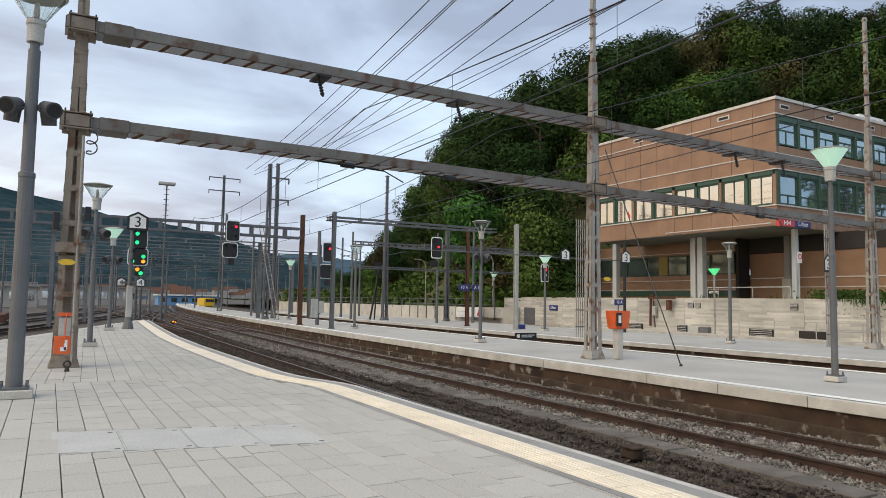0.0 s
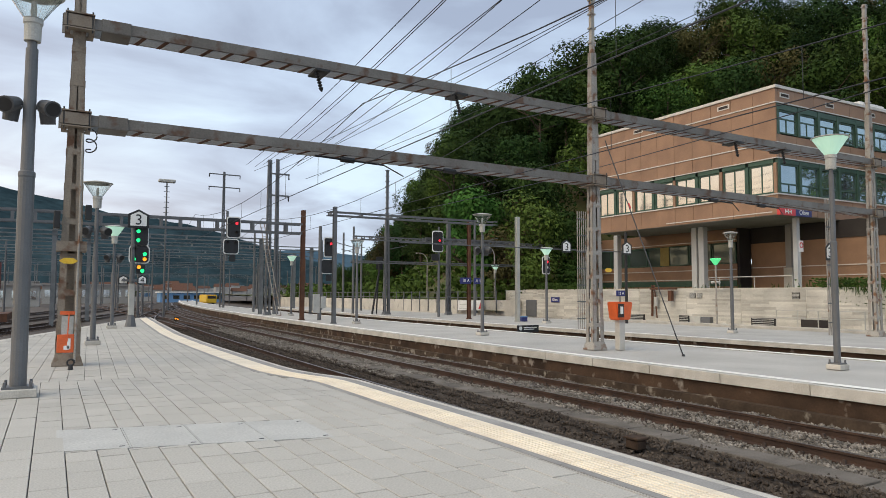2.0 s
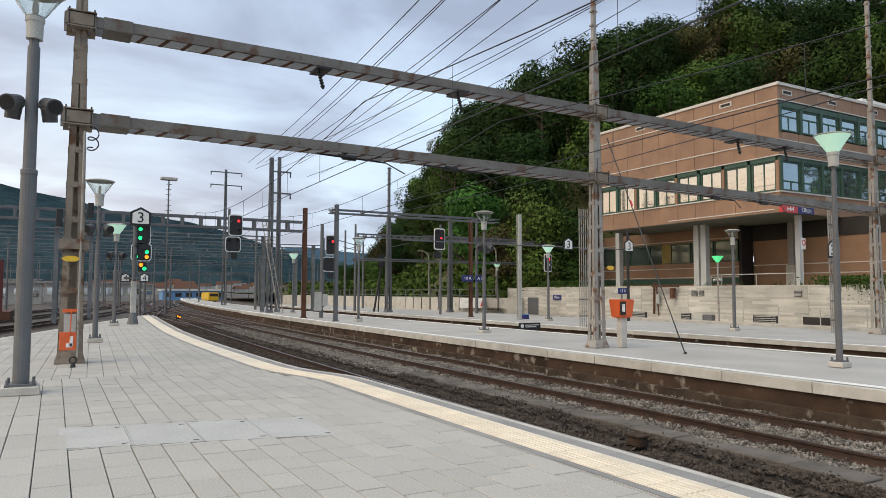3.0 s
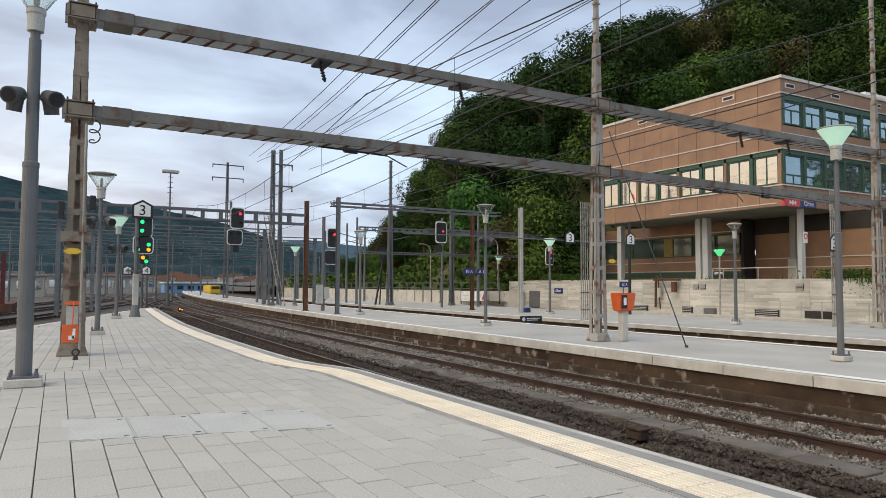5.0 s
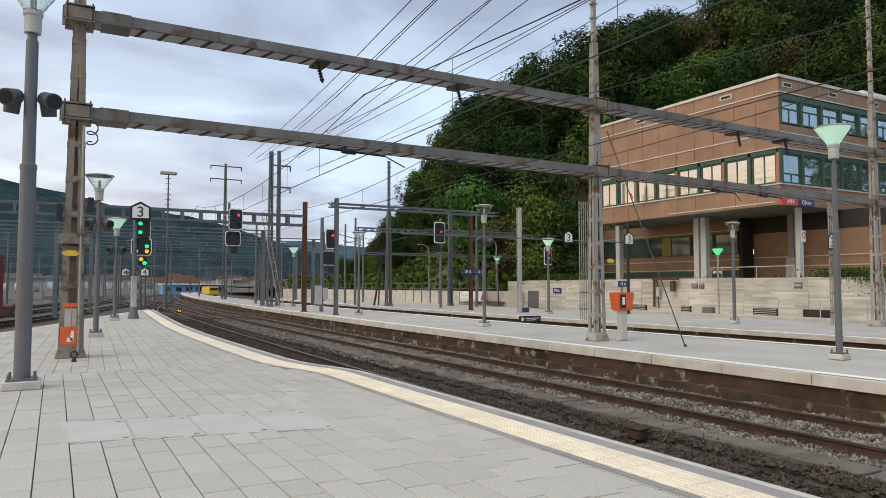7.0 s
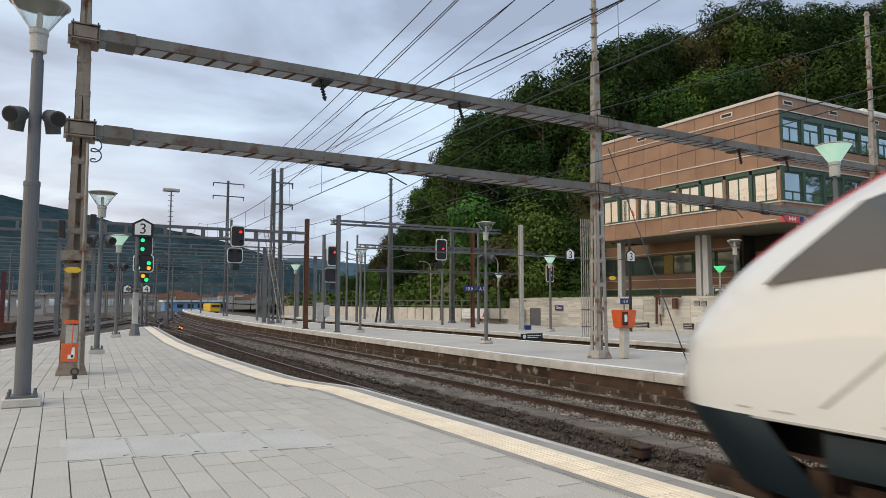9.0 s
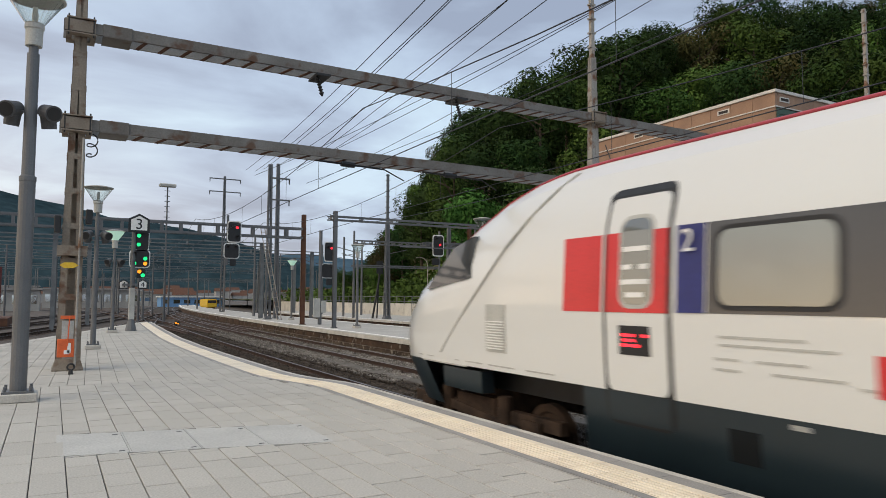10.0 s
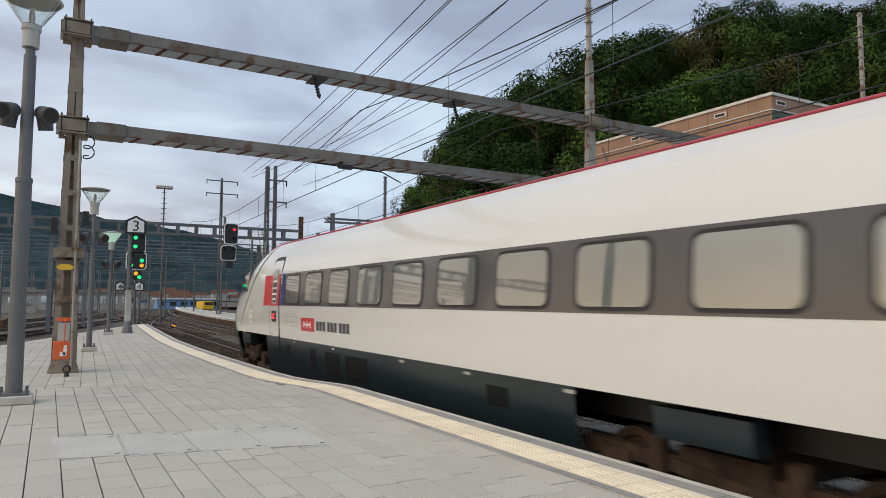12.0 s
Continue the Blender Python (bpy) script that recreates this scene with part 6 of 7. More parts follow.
shed(-40, 260, 36, 16, 6, M_FARWHITE, "pale town building in the distance", 10)
shed(14, 240, 14, 12, 4.4, M_FARWHITE, "pale town building in the distance", 5)
rt = random.Random(8)
for i in range(44):
    y = rt.uniform(420, 900)
    a = radians(rt.uniform(-5, 20))
    hh = rt.uniform(3, 6)
    t = thing("town_house", pose(y * math.tan(a), y, -1 + rt.uniform(0, 8) * (y - 380) / 400), "small pale town house on the far slope", "house", "town houses")
    bm = bmesh.new()
    box(bm, 0, rt.uniform(9, 22), 0, 9, -6, hh)
    part("wall", bm, M_FARWHITE, t)
    bm = bmesh.new()
    w = 14
    v = [bm.verts.new(p) for p in ((-0.5, -0.5, hh), (w, -0.5, hh), (w, 9.5, hh), (-0.5, 9.5, hh), (-0.5, 4.5, hh + 3), (w, 4.5, hh + 3))]
    for f in ((0, 1, 5, 4), (2, 3, 4, 5), (0, 4, 3), (1, 2, 5), (0, 3, 2, 1)):
        bm.faces.new([v[i] for i in f])
    part("roof", bm, M_BROWN_POLE, t)
# yellow works vehicle standing in the throat
t = thing("works_wagon", pose(28.3, 150, -0.9), "yellow works wagon standing on a far siding", "wagon")
bm = bmesh.new()
box(bm, -1.0, 1.0, -4, 4, 0.5, 2.2)
bevelled(bm, 0.15, 2)
part("body", bm, M_YELLOW, t)
bm = bmesh.new()
box(bm, -0.8, 0.8, -4.03, -4.0, 1.4, 1.95)
part("window", bm, M_INNER, t)
bm = bmesh.new()
for yy in (-2.6, 2.6):
    rod(bm, (-0.75, yy, 0.4), (0.75, yy, 0.4), 0.4, n=14)
part("wheelset", bm, M_DARK, t)
# dark red slatted wagon on the yard side
t = thing("freight_wagon", pose(-3.6, 52, -0.8), "dark red stake wagon in the yard", "wagon")
for i in range(7):
    bm = bmesh.new()
    box(bm, -2.0 + i * 0.42, -1.75 + i * 0.42, -0.1, 0.1, 0.9, 4.2)
    part("stake", bm, mat("dark_red_stake", (0.11, 0.018, 0.018), (0.07, 0.014, 0.014), 3, 0.6) if i == 0 else bpy.data.materials["dark_red_stake"], t)
bm = bmesh.new()
box(bm, -2.4, 1.2, -0.3, 6, 0.45, 0.95)
part("deck", bm, M_BROWN_POLE, t)
# small ground lights between the tracks
for x, y, ma in ((5.95, 49, M_SIG_AMBER), (9.2, 62, M_SIG_AMBER), (17.5, 105, M_SIG_AMBER)):
    t = thing("ground_signal", pose(x, y, -0.88), "low dwarf signal with a warm light", "railway signal", "dwarf signals")
    bm = bmesh.new()
    box(bm, -0.22, 0.22, -0.1, 0.1, 0, 0.4)
    bevelled(bm, 0.03)
    part("housing", bm, M_DARK, t)
    bm = bmesh.new()
    rod(bm, (-0.08, -0.12, 0.26), (-0.08, -0.1, 0.26), 0.07, n=10)
    rod(bm, (0.1, -0.12, 0.2), (0.1, -0.1, 0.2), 0.06, n=10)
    part("lens", bm, ma, t)

t = thing("blue_crate", pose(25.5, 35.2, Z_P2), "small blue plastic crate standing by a mast", "crate")
bm = bmesh.new()
box(bm, -0.2, 0.2, -0.15, 0.15, 0.0, 0.26)
bevelled(bm, 0.02)
part("tub", bm, M_BLUE, t)
bm = bmesh.new()
box(bm, -0.22, 0.22, -0.17, 0.17, 0.26, 0.31)
bevelled(bm, 0.015)
part("lid", bm, M_FARBLUE, t)
# ---------------------------------------------------------------- between the tracks
t = thing("junction_box", pose(7.95, 8.05, Z_RAIL - 0.2), "rusty brown ribbed steel track box in the ballast", "box")
bm = bmesh.new()
box(bm, -0.10, 0.10, -0.13, 0.13, 0, 0.15)
bevelled(bm, 0.02)
part("body", bm, M_BOGIE, t)
bm = bmesh.new()
box(bm, -0.12, 0.12, -0.15, 0.15, 0.15, 0.19)
bevelled(bm, 0.01)
part("lid", bm, M_BOGIE, t)


# ---------------------------------------------------------------- train
SIDE = 1.42
PROFILE = [(-1.20, 0.30), (-1.33, 0.62), (-1.37, 1.0), (-1.388, 1.24), (-1.407, 1.55), (-SIDE, 2.02), (-1.3955, 2.45), (-1.37, 2.86), (-1.27, 3.25), (-1.10, 3.56), (-0.92, 3.74), (-0.62, 3.86), (0.0, 3.92)]
CAR = 23.5


def train():
    """Leading coach; local origin on the rail level under the red door panel's front edge, +y forwards."""
    t = thing("train", pose(6.42, -35, Z_RAIL), "white express train, dark window band, red door panels, slate skirt", "train")
    nose = 4.8

    def section(y):
        """The body outline at y: width and height factors for the tapering nose."""
        w = lerp_table(((-30, 1), (0.2, 1), (1.5, 0.995), (2.6, 0.98), (3.5, 0.955), (4.0, 0.92), (4.3, 0.87), (4.5, 0.77), (4.68, 0.62), (4.8, 0.44)), y)
        top = lerp_table(((-30, 3.92), (-0.4, 3.92), (0.5, 3.90), (1.1, 3.82), (1.74, 3.66), (2.48, 3.38), (3.2, 3.05), (3.8, 2.70), (4.25, 2.34), (4.55, 1.95), (4.72, 1.6), (4.8, 1.42)), y)
        return w, top
    ys_ = [-CAR + nose + 0.1] + [-16.5, -13.2, -10, -7, -4, -1.6, -0.3, 0.0] + [0.35 * i for i in range(1, 13)] + [4.4, 4.55, 4.66, 4.74, nose]

    def ring(bm, y, rake=0.0):
        w, top = section(y)
        pts = []
        for x, z in PROFILE:
            zz = z if z < 1.3 else 1.3 + (z - 1.3) * (top - 1.3) / (3.92 - 1.3)
            xx = x * w
            if y > nose - 0.25:
                k = (y - (nose - 0.25)) / 0.25
                xx *= 1 - 0.25 * k * k
                zz = zz if zz < 1.3 else 1.3 + (zz - 1.3) * (1 - 0.5 * k)
            pts.append((xx, y - rake * max(1.24 - zz, 0.0), zz))
        full = pts + [(-x, y_, z) for x, y_, z in pts[-2::-1]]
        return [bm.verts.new(p) for p in full]

    def skin(name, lo, hi, material, label, ya=-99, yb=99, cap=False, rake=0.0):
        """A band of the body between two profile rows, on both sides."""
        bm = bmesh.new()
        rings = [ring(bm, y, rake) for y in ys_ if ya <= y <= yb]
        n = len(PROFILE)
        tot = 2 * n - 1
        for a, b in zip(rings, rings[1:]):
            for i in range(tot - 1):
                k = i if i < n - 1 else tot - 2 - i
                if lo <= k < hi:
                    bm.faces.new((a[i], a[i + 1], b[i + 1], b[i]))
        if cap:
            for r in (rings[0], rings[-1]):
                idx = [i for i in range(tot) if lo <= (i if i <= n - 1 else tot - 1 - i) <= hi]
                half = [i for i in idx if i <= n - 1]
                other = [i for i in idx if i > n - 1]
                bm.faces.new([r[i] for i in half] + [r[i] for i in other])
        bmesh.ops.delete(bm, geom=[v for v in bm.verts if not v.link_faces], context="VERTS")
        return part(name, bm, material, t, label, smooth=True)

    skin("body", 3, 9, M_TRAIN, "glossy cream-white body shell", cap=True)
    skin("roof", 10, 12, M_TRAIN_ROOF, "white roof")
    skin("cantrail_stripe", 9, 10, M_TRAIN_ROOF, "")
    # skirt runs behind the front bogie only
    skin("skirt", 0, 3, M_TRAIN_DARK, "dark slate skirt", ya=-13.2, yb=-0.3)
    skin("front_skirt", 1, 3, M_TRAIN_DARK, "dark slate nose skirt", ya=3.5, rake=0.85)
    # thin red line along the roof edge
    for s in (-1, 1):
        bm = bmesh.new()
        prev = None
        for y in ys_:
            if y > 4.4:
                continue
            w, top = section(y)
            z = 1.3 + (3.76 - 1.3) * (top - 1.3) / (3.92 - 1.3)
            q = [bm.verts.new((s * 0.90 * w + d * s, y, z + e)) for d, e in ((0.025, 0.0), (-0.035, 0.032), (-0.07, 0.03), (0.0, -0.02))]
            if prev:
                for i in range(4):
                    bm.faces.new((prev[i], prev[(i + 1) % 4], q[(i + 1) % 4], q[i]))
            prev = q
        part("red_stripe", bm, M_STRIPE, t, "thin red stripe along the roof edge", smooth=True)

    def on_side(z):
        """Outward x of the side at height z."""
        for (xa, za), (xb, zb) in zip(PROFILE, PROFILE[1:]):
            if za <= z <= zb:
                return -xa + (-xb + xa) * (z - za) / (zb - za)
        return SIDE

    def patch(name, y0, y1, z0, z1, material, label="", off=0.006, s=-1, parent=None, rnd=0.0, nose_w=False, thick=0.03):
        """A plate lying on the side between y0..y1 and z0..z1, with rounded corners."""
        bm = bmesh.new()
        n = 6 if z1 - z0 < 0.12 else 14
        zs_ = [z0 + (z1 - z0) * i / n for i in range(n + 1)]
        if rnd:
            zs_ = sorted(set([round(v, 5) for v in zs_] + [round(z0 + rnd * k, 5) for k in (0.08, 0.3, 0.6)] + [round(z1 - rnd * k, 5) for k in (0.08, 0.3, 0.6)]))

        def cut(z):
            e = max(rnd - (z - z0), rnd - (z1 - z), 0.0)
            return rnd - math.sqrt(max(rnd * rnd - e * e, 0.0)) if rnd else 0.0
        ny = max(1, int((y1 - y0) / 0.3)) if nose_w else 1
        grid_ = []
        for z in zs_:
            c = cut(z)
            row = []
            for j in range(ny + 1):
                y = y0 + c + (y1 - y0 - 2 * c) * j / ny
                x = on_side(z) * (section(y)[0] if nose_w else 1.0)
                row.append((bm.verts.new((s * (x + off), y, z)), bm.verts.new((s * (x + off - thick), y, z))))
            grid_.append(row)
        for r0, r1 in zip(grid_, grid_[1:]):
            for j in range(ny):
                bm.faces.new((r0[j][0], r0[j + 1][0], r1[j + 1][0], r1[j][0]))
            for j in (0, ny):
                bm.faces.new((r0[j][0], r1[j][0], r1[j][1], r0[j][1]))
        for row in (grid_[0], grid_[-1]):
            for j in range(ny):
                bm.faces.new((row[j][0], row[j + 1][0], row[j + 1][1], row[j][1]))
        return part(name, bm, material, parent or t, label)

    zr = -Z_RAIL
    rear = -CAR + nose + 0.5
    for s in (-1, 1):
        patch("window_band", rear, -1.98, 1.33 + zr, 2.14 + zr, M_TRAIN_BAND, "anthracite band around the windows", 0.004, s)
        for k in range(10):
            y1 = -2.08 - 1.6 * k
            f = patch("window", y1 - 1.14, y1 + 0.02, 1.36 + zr, 2.10 + zr, M_DARK, "tinted rounded window", 0.010, s, rnd=0.14)
            patch("pane", y1 - 1.09, y1 - 0.03, 1.40 + zr, 2.06 + zr, M_TRAIN_GLASS, "", 0.016, s, parent=f, rnd=0.12)
        # door
        patch("red_panel", -0.62, 0.0, 1.32 + zr, 2.13 + zr, M_RED, "red panel ahead of the door", 0.004, s)
        d = patch("door", -1.58, -0.66, 0.20 + zr, 2.60 + zr, M_DARK, "entrance door", 0.008, s, rnd=0.12)
        patch("leaf", -1.53, -0.71, 0.53 + zr, 2.50 + zr, M_TRAIN, "", 0.014, s, parent=d, rnd=0.09)
        patch("lower_leaf", -1.53, -0.71, 0.23 + zr, 0.52 + zr, M_TRAIN_DARK, "", 0.014, s, parent=d)
        patch("red_field", -1.53, -0.71, 1.32 + zr, 2.13 + zr, M_RED, "", 0.018, s, parent=d)
        patch("door_frame_glass", -1.36, -0.90, 1.36 + zr, 2.30 + zr, M_LGREY, "", 0.024, s, parent=d, rnd=0.14)
        patch("door_pane", -1.33, -0.93, 1.40 + zr, 2.26 + zr, M_TRAIN_GLASS, "", 0.028, s, parent=d, rnd=0.12)
        dd = patch("display", -1.32, -0.90, 0.90 + zr, 1.19 + zr, M_DARK, "black destination display with red dots", 0.02, s)
        for y0, y1, z0 in ((-1.12, -0.94, 1.08), (-1.18, -0.94, 0.98), (-1.30, -1.22, 1.08), (-1.12, -0.96, 1.03)):
            patch("display_segment", y0, y1, z0 + zr, z0 + 0.03 + zr, M_SIG_RED, "", 0.024, s, parent=dd)
        for y0, y1, z0 in ((-1.30, -0.95, 1.93), (-1.30, -1.18, 1.75), (-1.08, -0.95, 1.75), (-1.31, -0.94, 1.60), (-1.25, -1.0, 1.47)):
            patch("sticker", y0, y1, z0 + zr, z0 + 0.05 + zr, M_WHITE, "", 0.032, s, parent=d)
        for k in range(9):
            y1 = -4.52 - 0.205 * k - 0.09 * (k // 3)
            patch("letter_block", y1 - 0.15, y1, 0.80 + zr, 1.0 + zr, M_TRAIN_DARK, "", 0.006, s)
        patch("class_panel", -1.96, -1.64, 1.33 + zr, 2.14 + zr, M_BLUE, "blue second-class panel", 0.012, s)
        # vent
        v = patch("vent", 1.16, 1.62, 0.76 + zr, 1.38 + zr, M_LGREY, "louvred vent", 0.008, s, nose_w=True)
        for k in range(11):
            patch("louvre", 1.2, 1.58, 0.80 + zr + 0.035 * k, 0.815 + zr + 0.035 * k, M_WHITE, "", 0.02, s, parent=v, nose_w=True)
        # marking plate
        patch("logo_plate", -4.35, -3.42, 0.76 + zr, 1.06 + zr, M_RED, "red plate with a white arrowed sign", 0.006, s)
        for y0, y1, z0 in ((-2.9, -2.1, 1.12), (-3.15, -2.1, 1.05), (-2.3, -2.05, 0.93), (-2.9, -2.45, 0.93), (-3.2, -2.6, 0.84), (-2.3, -2.05, 0.84), (-3.6, -3.3, 0.80)):
            patch("small_marking", y0, y1, z0 + zr, z0 + 0.022 + zr, M_LGREY, "", 0.005, s)
        for y0, y1 in ((1.0, 1.6), (1.75, 2.2), (2.4, 2.5), (0.2, 0.75), (3.2, 3.4), (3.6, 3.75)):
            patch("small_marking", y0, y1, 0.575 + zr, 0.592 + zr, M_LGREY, "", 0.006, s, nose_w=True)
        b_ = patch("equipment_box", 1.9, 3.0, 0.16 + zr, 0.46 + zr, M_TRAIN_DARK, "dark box over the bogie", -0.06, s, nose_w=True, thick=0.2)
        patch("equipment_box", -15.4, -14.3, 0.16 + zr, 0.46 + zr, M_TRAIN_DARK, "dark box over the bogie", -0.06, s, thick=0.2)
        # skirt hatches
        for y0, y1, z0, z1 in ((-2.45, -2.15, 0.08, 0.36), (-4.35, -4.0, -0.1, 0.38), (-5.85, -5.0, -0.1, 0.38), (-7.3, -6.2, -0.1, 0.38), (-11.9, -11.4, 0.1, 0.36)):
            patch("hatch", y0, y1, z0 + zr, z1 + zr, M_HATCH, "", 0.006, s)
        for y0 in (-2.9, -5.6, -8.9, -11.0, -13.2):
            patch("step_light", y0, y0 + 0.16, 0.44 + zr, 0.48 + zr, M_LGREY, "", 0.008, s)
        patch("body_crease", 2.2, 3.6, 0.50 + zr, 0.52 + zr, M_LGREY, "", 0.004, s, nose_w=True)
    two = lettering("2", 0.30, pose(-SIDE - 0.012, -1.80, 1.98 + zr) @ FACE_W, M_WHITE, t, name="class_numeral")
    # panel joint across the nose, white arrows on the red plate
    for s in (-1, 1):
        bm = bmesh.new()
        prev = None
        for i in range(15):
            u = i / 14
            y, z = 2.95 - 2.75 * u, 1.38 + 2.30 * u
            w, top = section(y)
            x = on_side(z) * w * (1.0 if z < 3.2 else 1.0)
            q = [bm.verts.new((s * (x + e), y + d, z)) for d, e in ((-0.02, 0.012), (0.02, 0.012), (0.02, -0.03), (-0.02, -0.03))]
            if prev:
                for k in range(4):
                    bm.faces.new((prev[k], prev[(k + 1) % 4], q[(k + 1) % 4], q[k]))
            prev = q
        part("panel_joint", bm, M_LGREY, t)
        for y0, y1, z0, z1 in ((-4.1, -3.65, 0.89, 0.93), (-3.9, -3.85, 0.83, 0.99), (-4.14, -4.08, 0.84, 0.98), (-3.68, -3.62, 0.84, 0.98)):
            patch("white_arrow", y0, y1, z0 + zr, z1 + zr, M_WHITE, "", 0.012, s)
    # cab side window
    for s in (-1, 1):
        bm = bmesh.new()
        prs = [(2.08, 2.33), (2.06, 1.74), (3.42, 1.60), (3.2, 1.77), (2.6, 2.19)]
        f, g = [], []
        for y, z in prs:
            zz = z + zr
            x = on_side(zz) * section(y)[0] * 0.98
            f.append(bm.verts.new((s * (x + 0.03), y, zz)))
            g.append(bm.verts.new((s * (x - 0.06), y, zz)))
        bm.faces.new(f)
        for i in range(5):
            bm.faces.new((f[i], f[(i + 1) % 5], g[(i + 1) % 5], g[i]))
        part("cab_window", bm, M_CAB_GLASS, t, "tinted side window of the cab")
    # bogies
    for yc in (2.4, -14.9):
        for s in (-1, 1):
            bm = bmesh.new()
            box(bm, s * 1.0 - 0.06, s * 1.0 + 0.06, yc - 1.9, yc + 1.9, 0.52, 0.68)
            box(bm, s * 1.0 - 0.09, s * 1.0 + 0.09, yc - 0.5, yc + 0.5, 0.36, 0.8)
            for d in (-1.35, 1.35):
                box(bm, s * 1.02 - 0.1, s * 1.02 + 0.1, yc + d - 0.2, yc + d + 0.2, 0.33, 0.62)
            part("side_frame", bm, M_BOGIE, t, "dusty brown bogie side frame")
            for d in (-0.75, 0.75):
                bm = bmesh.new()
                rod(bm, (s * 1.08, yc + d, 0.5), (s * 1.08, yc + d, 0.86), 0.1, n=10)
                part("spring", bm, M_BOGIE, t)
            bm = bmesh.new()
            bar(bm, (s * 1.14, yc - 0.75, 0.5), (s * 1.14, yc + 0.55, 0.62), 0.07, 0.12)
            part("traction_link", bm, M_BOGIE, t)
        bm = bmesh.new()
        box(bm, -0.9, 0.9, yc - 0.3, yc + 0.3, 0.5, 0.9)
        part("bolster", bm, M_BOGIE, t)
        for d in (-1.35, 1.35):
            for s in (-1, 1):
                bm = bmesh.new()
                lathe(bm, [(0.40, -0.07), (0.46, -0.065), (0.455, 0.05), (0.36, 0.055), (0.33, 0.02), (0.16, 0.03), (0.13, 0.08), (0.02, 0.08)], 24, m=pose(0, 0, 0, 0, 90 * s, 0))
                for k in range(3):
                    a = k * 2.094
                    box(bm, s * 0.05 - 0.03, s * 0.05 + 0.03, 0.22 * math.cos(a) - 0.03, 0.22 * math.cos(a) + 0.03, 0.22 * math.sin(a) - 0.03, 0.22 * math.sin(a) + 0.03)
                wh = part("wheel", bm, M_BOGIE, t, "steel wheel")
                wh.location = (s * 0.76, yc + d, 0.37)
                WHEELS.append((wh, s * 0.76, yc + d))
    bm = bmesh.new()
    box(bm, -0.85, 0.85, -18.2, 3.9, 0.9, 1.22)
    part("underframe", bm, M_DARK, t)
    return t


WHEELS = []
TRAIN = train()


def travelled(t):
    """Distance along the track of the train's origin at t seconds: pulling away gently."""
    k = t - 10.0
    return 6.2 + 6.1 * k + 0.2 * k * k


def motions():
    rows = []
    for i in range(0, 49):
        t = i * 0.25
        y = travelled(t)
        a, b = y + 2.4, y - 14.9
        xa, xb = bend(a), bend(b)
        turn = math.degrees(math.atan2(xa - xb, a - b))
        rows.append((t, pose(6.42 + xa - 2.4 * (xa - xb) / 17.3, y, Z_RAIL, 0, 0, -turn)))
    walk(TRAIN, rows)
    for wh, x, y in WHEELS:
        rr = []
        for i in range(0, 241):
            t = i * 0.05
            rr.append((t, pose(x, y, 0.37, -math.degrees((travelled(t) - travelled(0)) / 0.455), 0, 0)))
        walk(wh, rr)



# ---------------------------------------------------------------- paving and ballast pieces
def slab_mesh(w, l, h=0.05, c=0.004):
    bm = bmesh.new()
    lo = [(0, 0), (w, 0), (w, l), (0, l)]
    hi = [(c, c), (w - c, c), (w - c, l - c), (c, l - c)]
    a = [bm.verts.new((x, y, -h)) for x, y in lo]
    b = [bm.verts.new((x, y, -c)) for x, y in lo]
    d = [bm.verts.new((x, y, 0)) for x, y in hi]
    bm.faces.new(d)
    for p, q in ((a, b), (b, d)):
        for i in range(4):
            bm.faces.new((p[i], p[(i + 1) % 4], q[(i + 1) % 4], q[i]))
    me = bpy.data.meshes.new("slab")
    bm.to_mesh(me)
    bm.free()
    return me


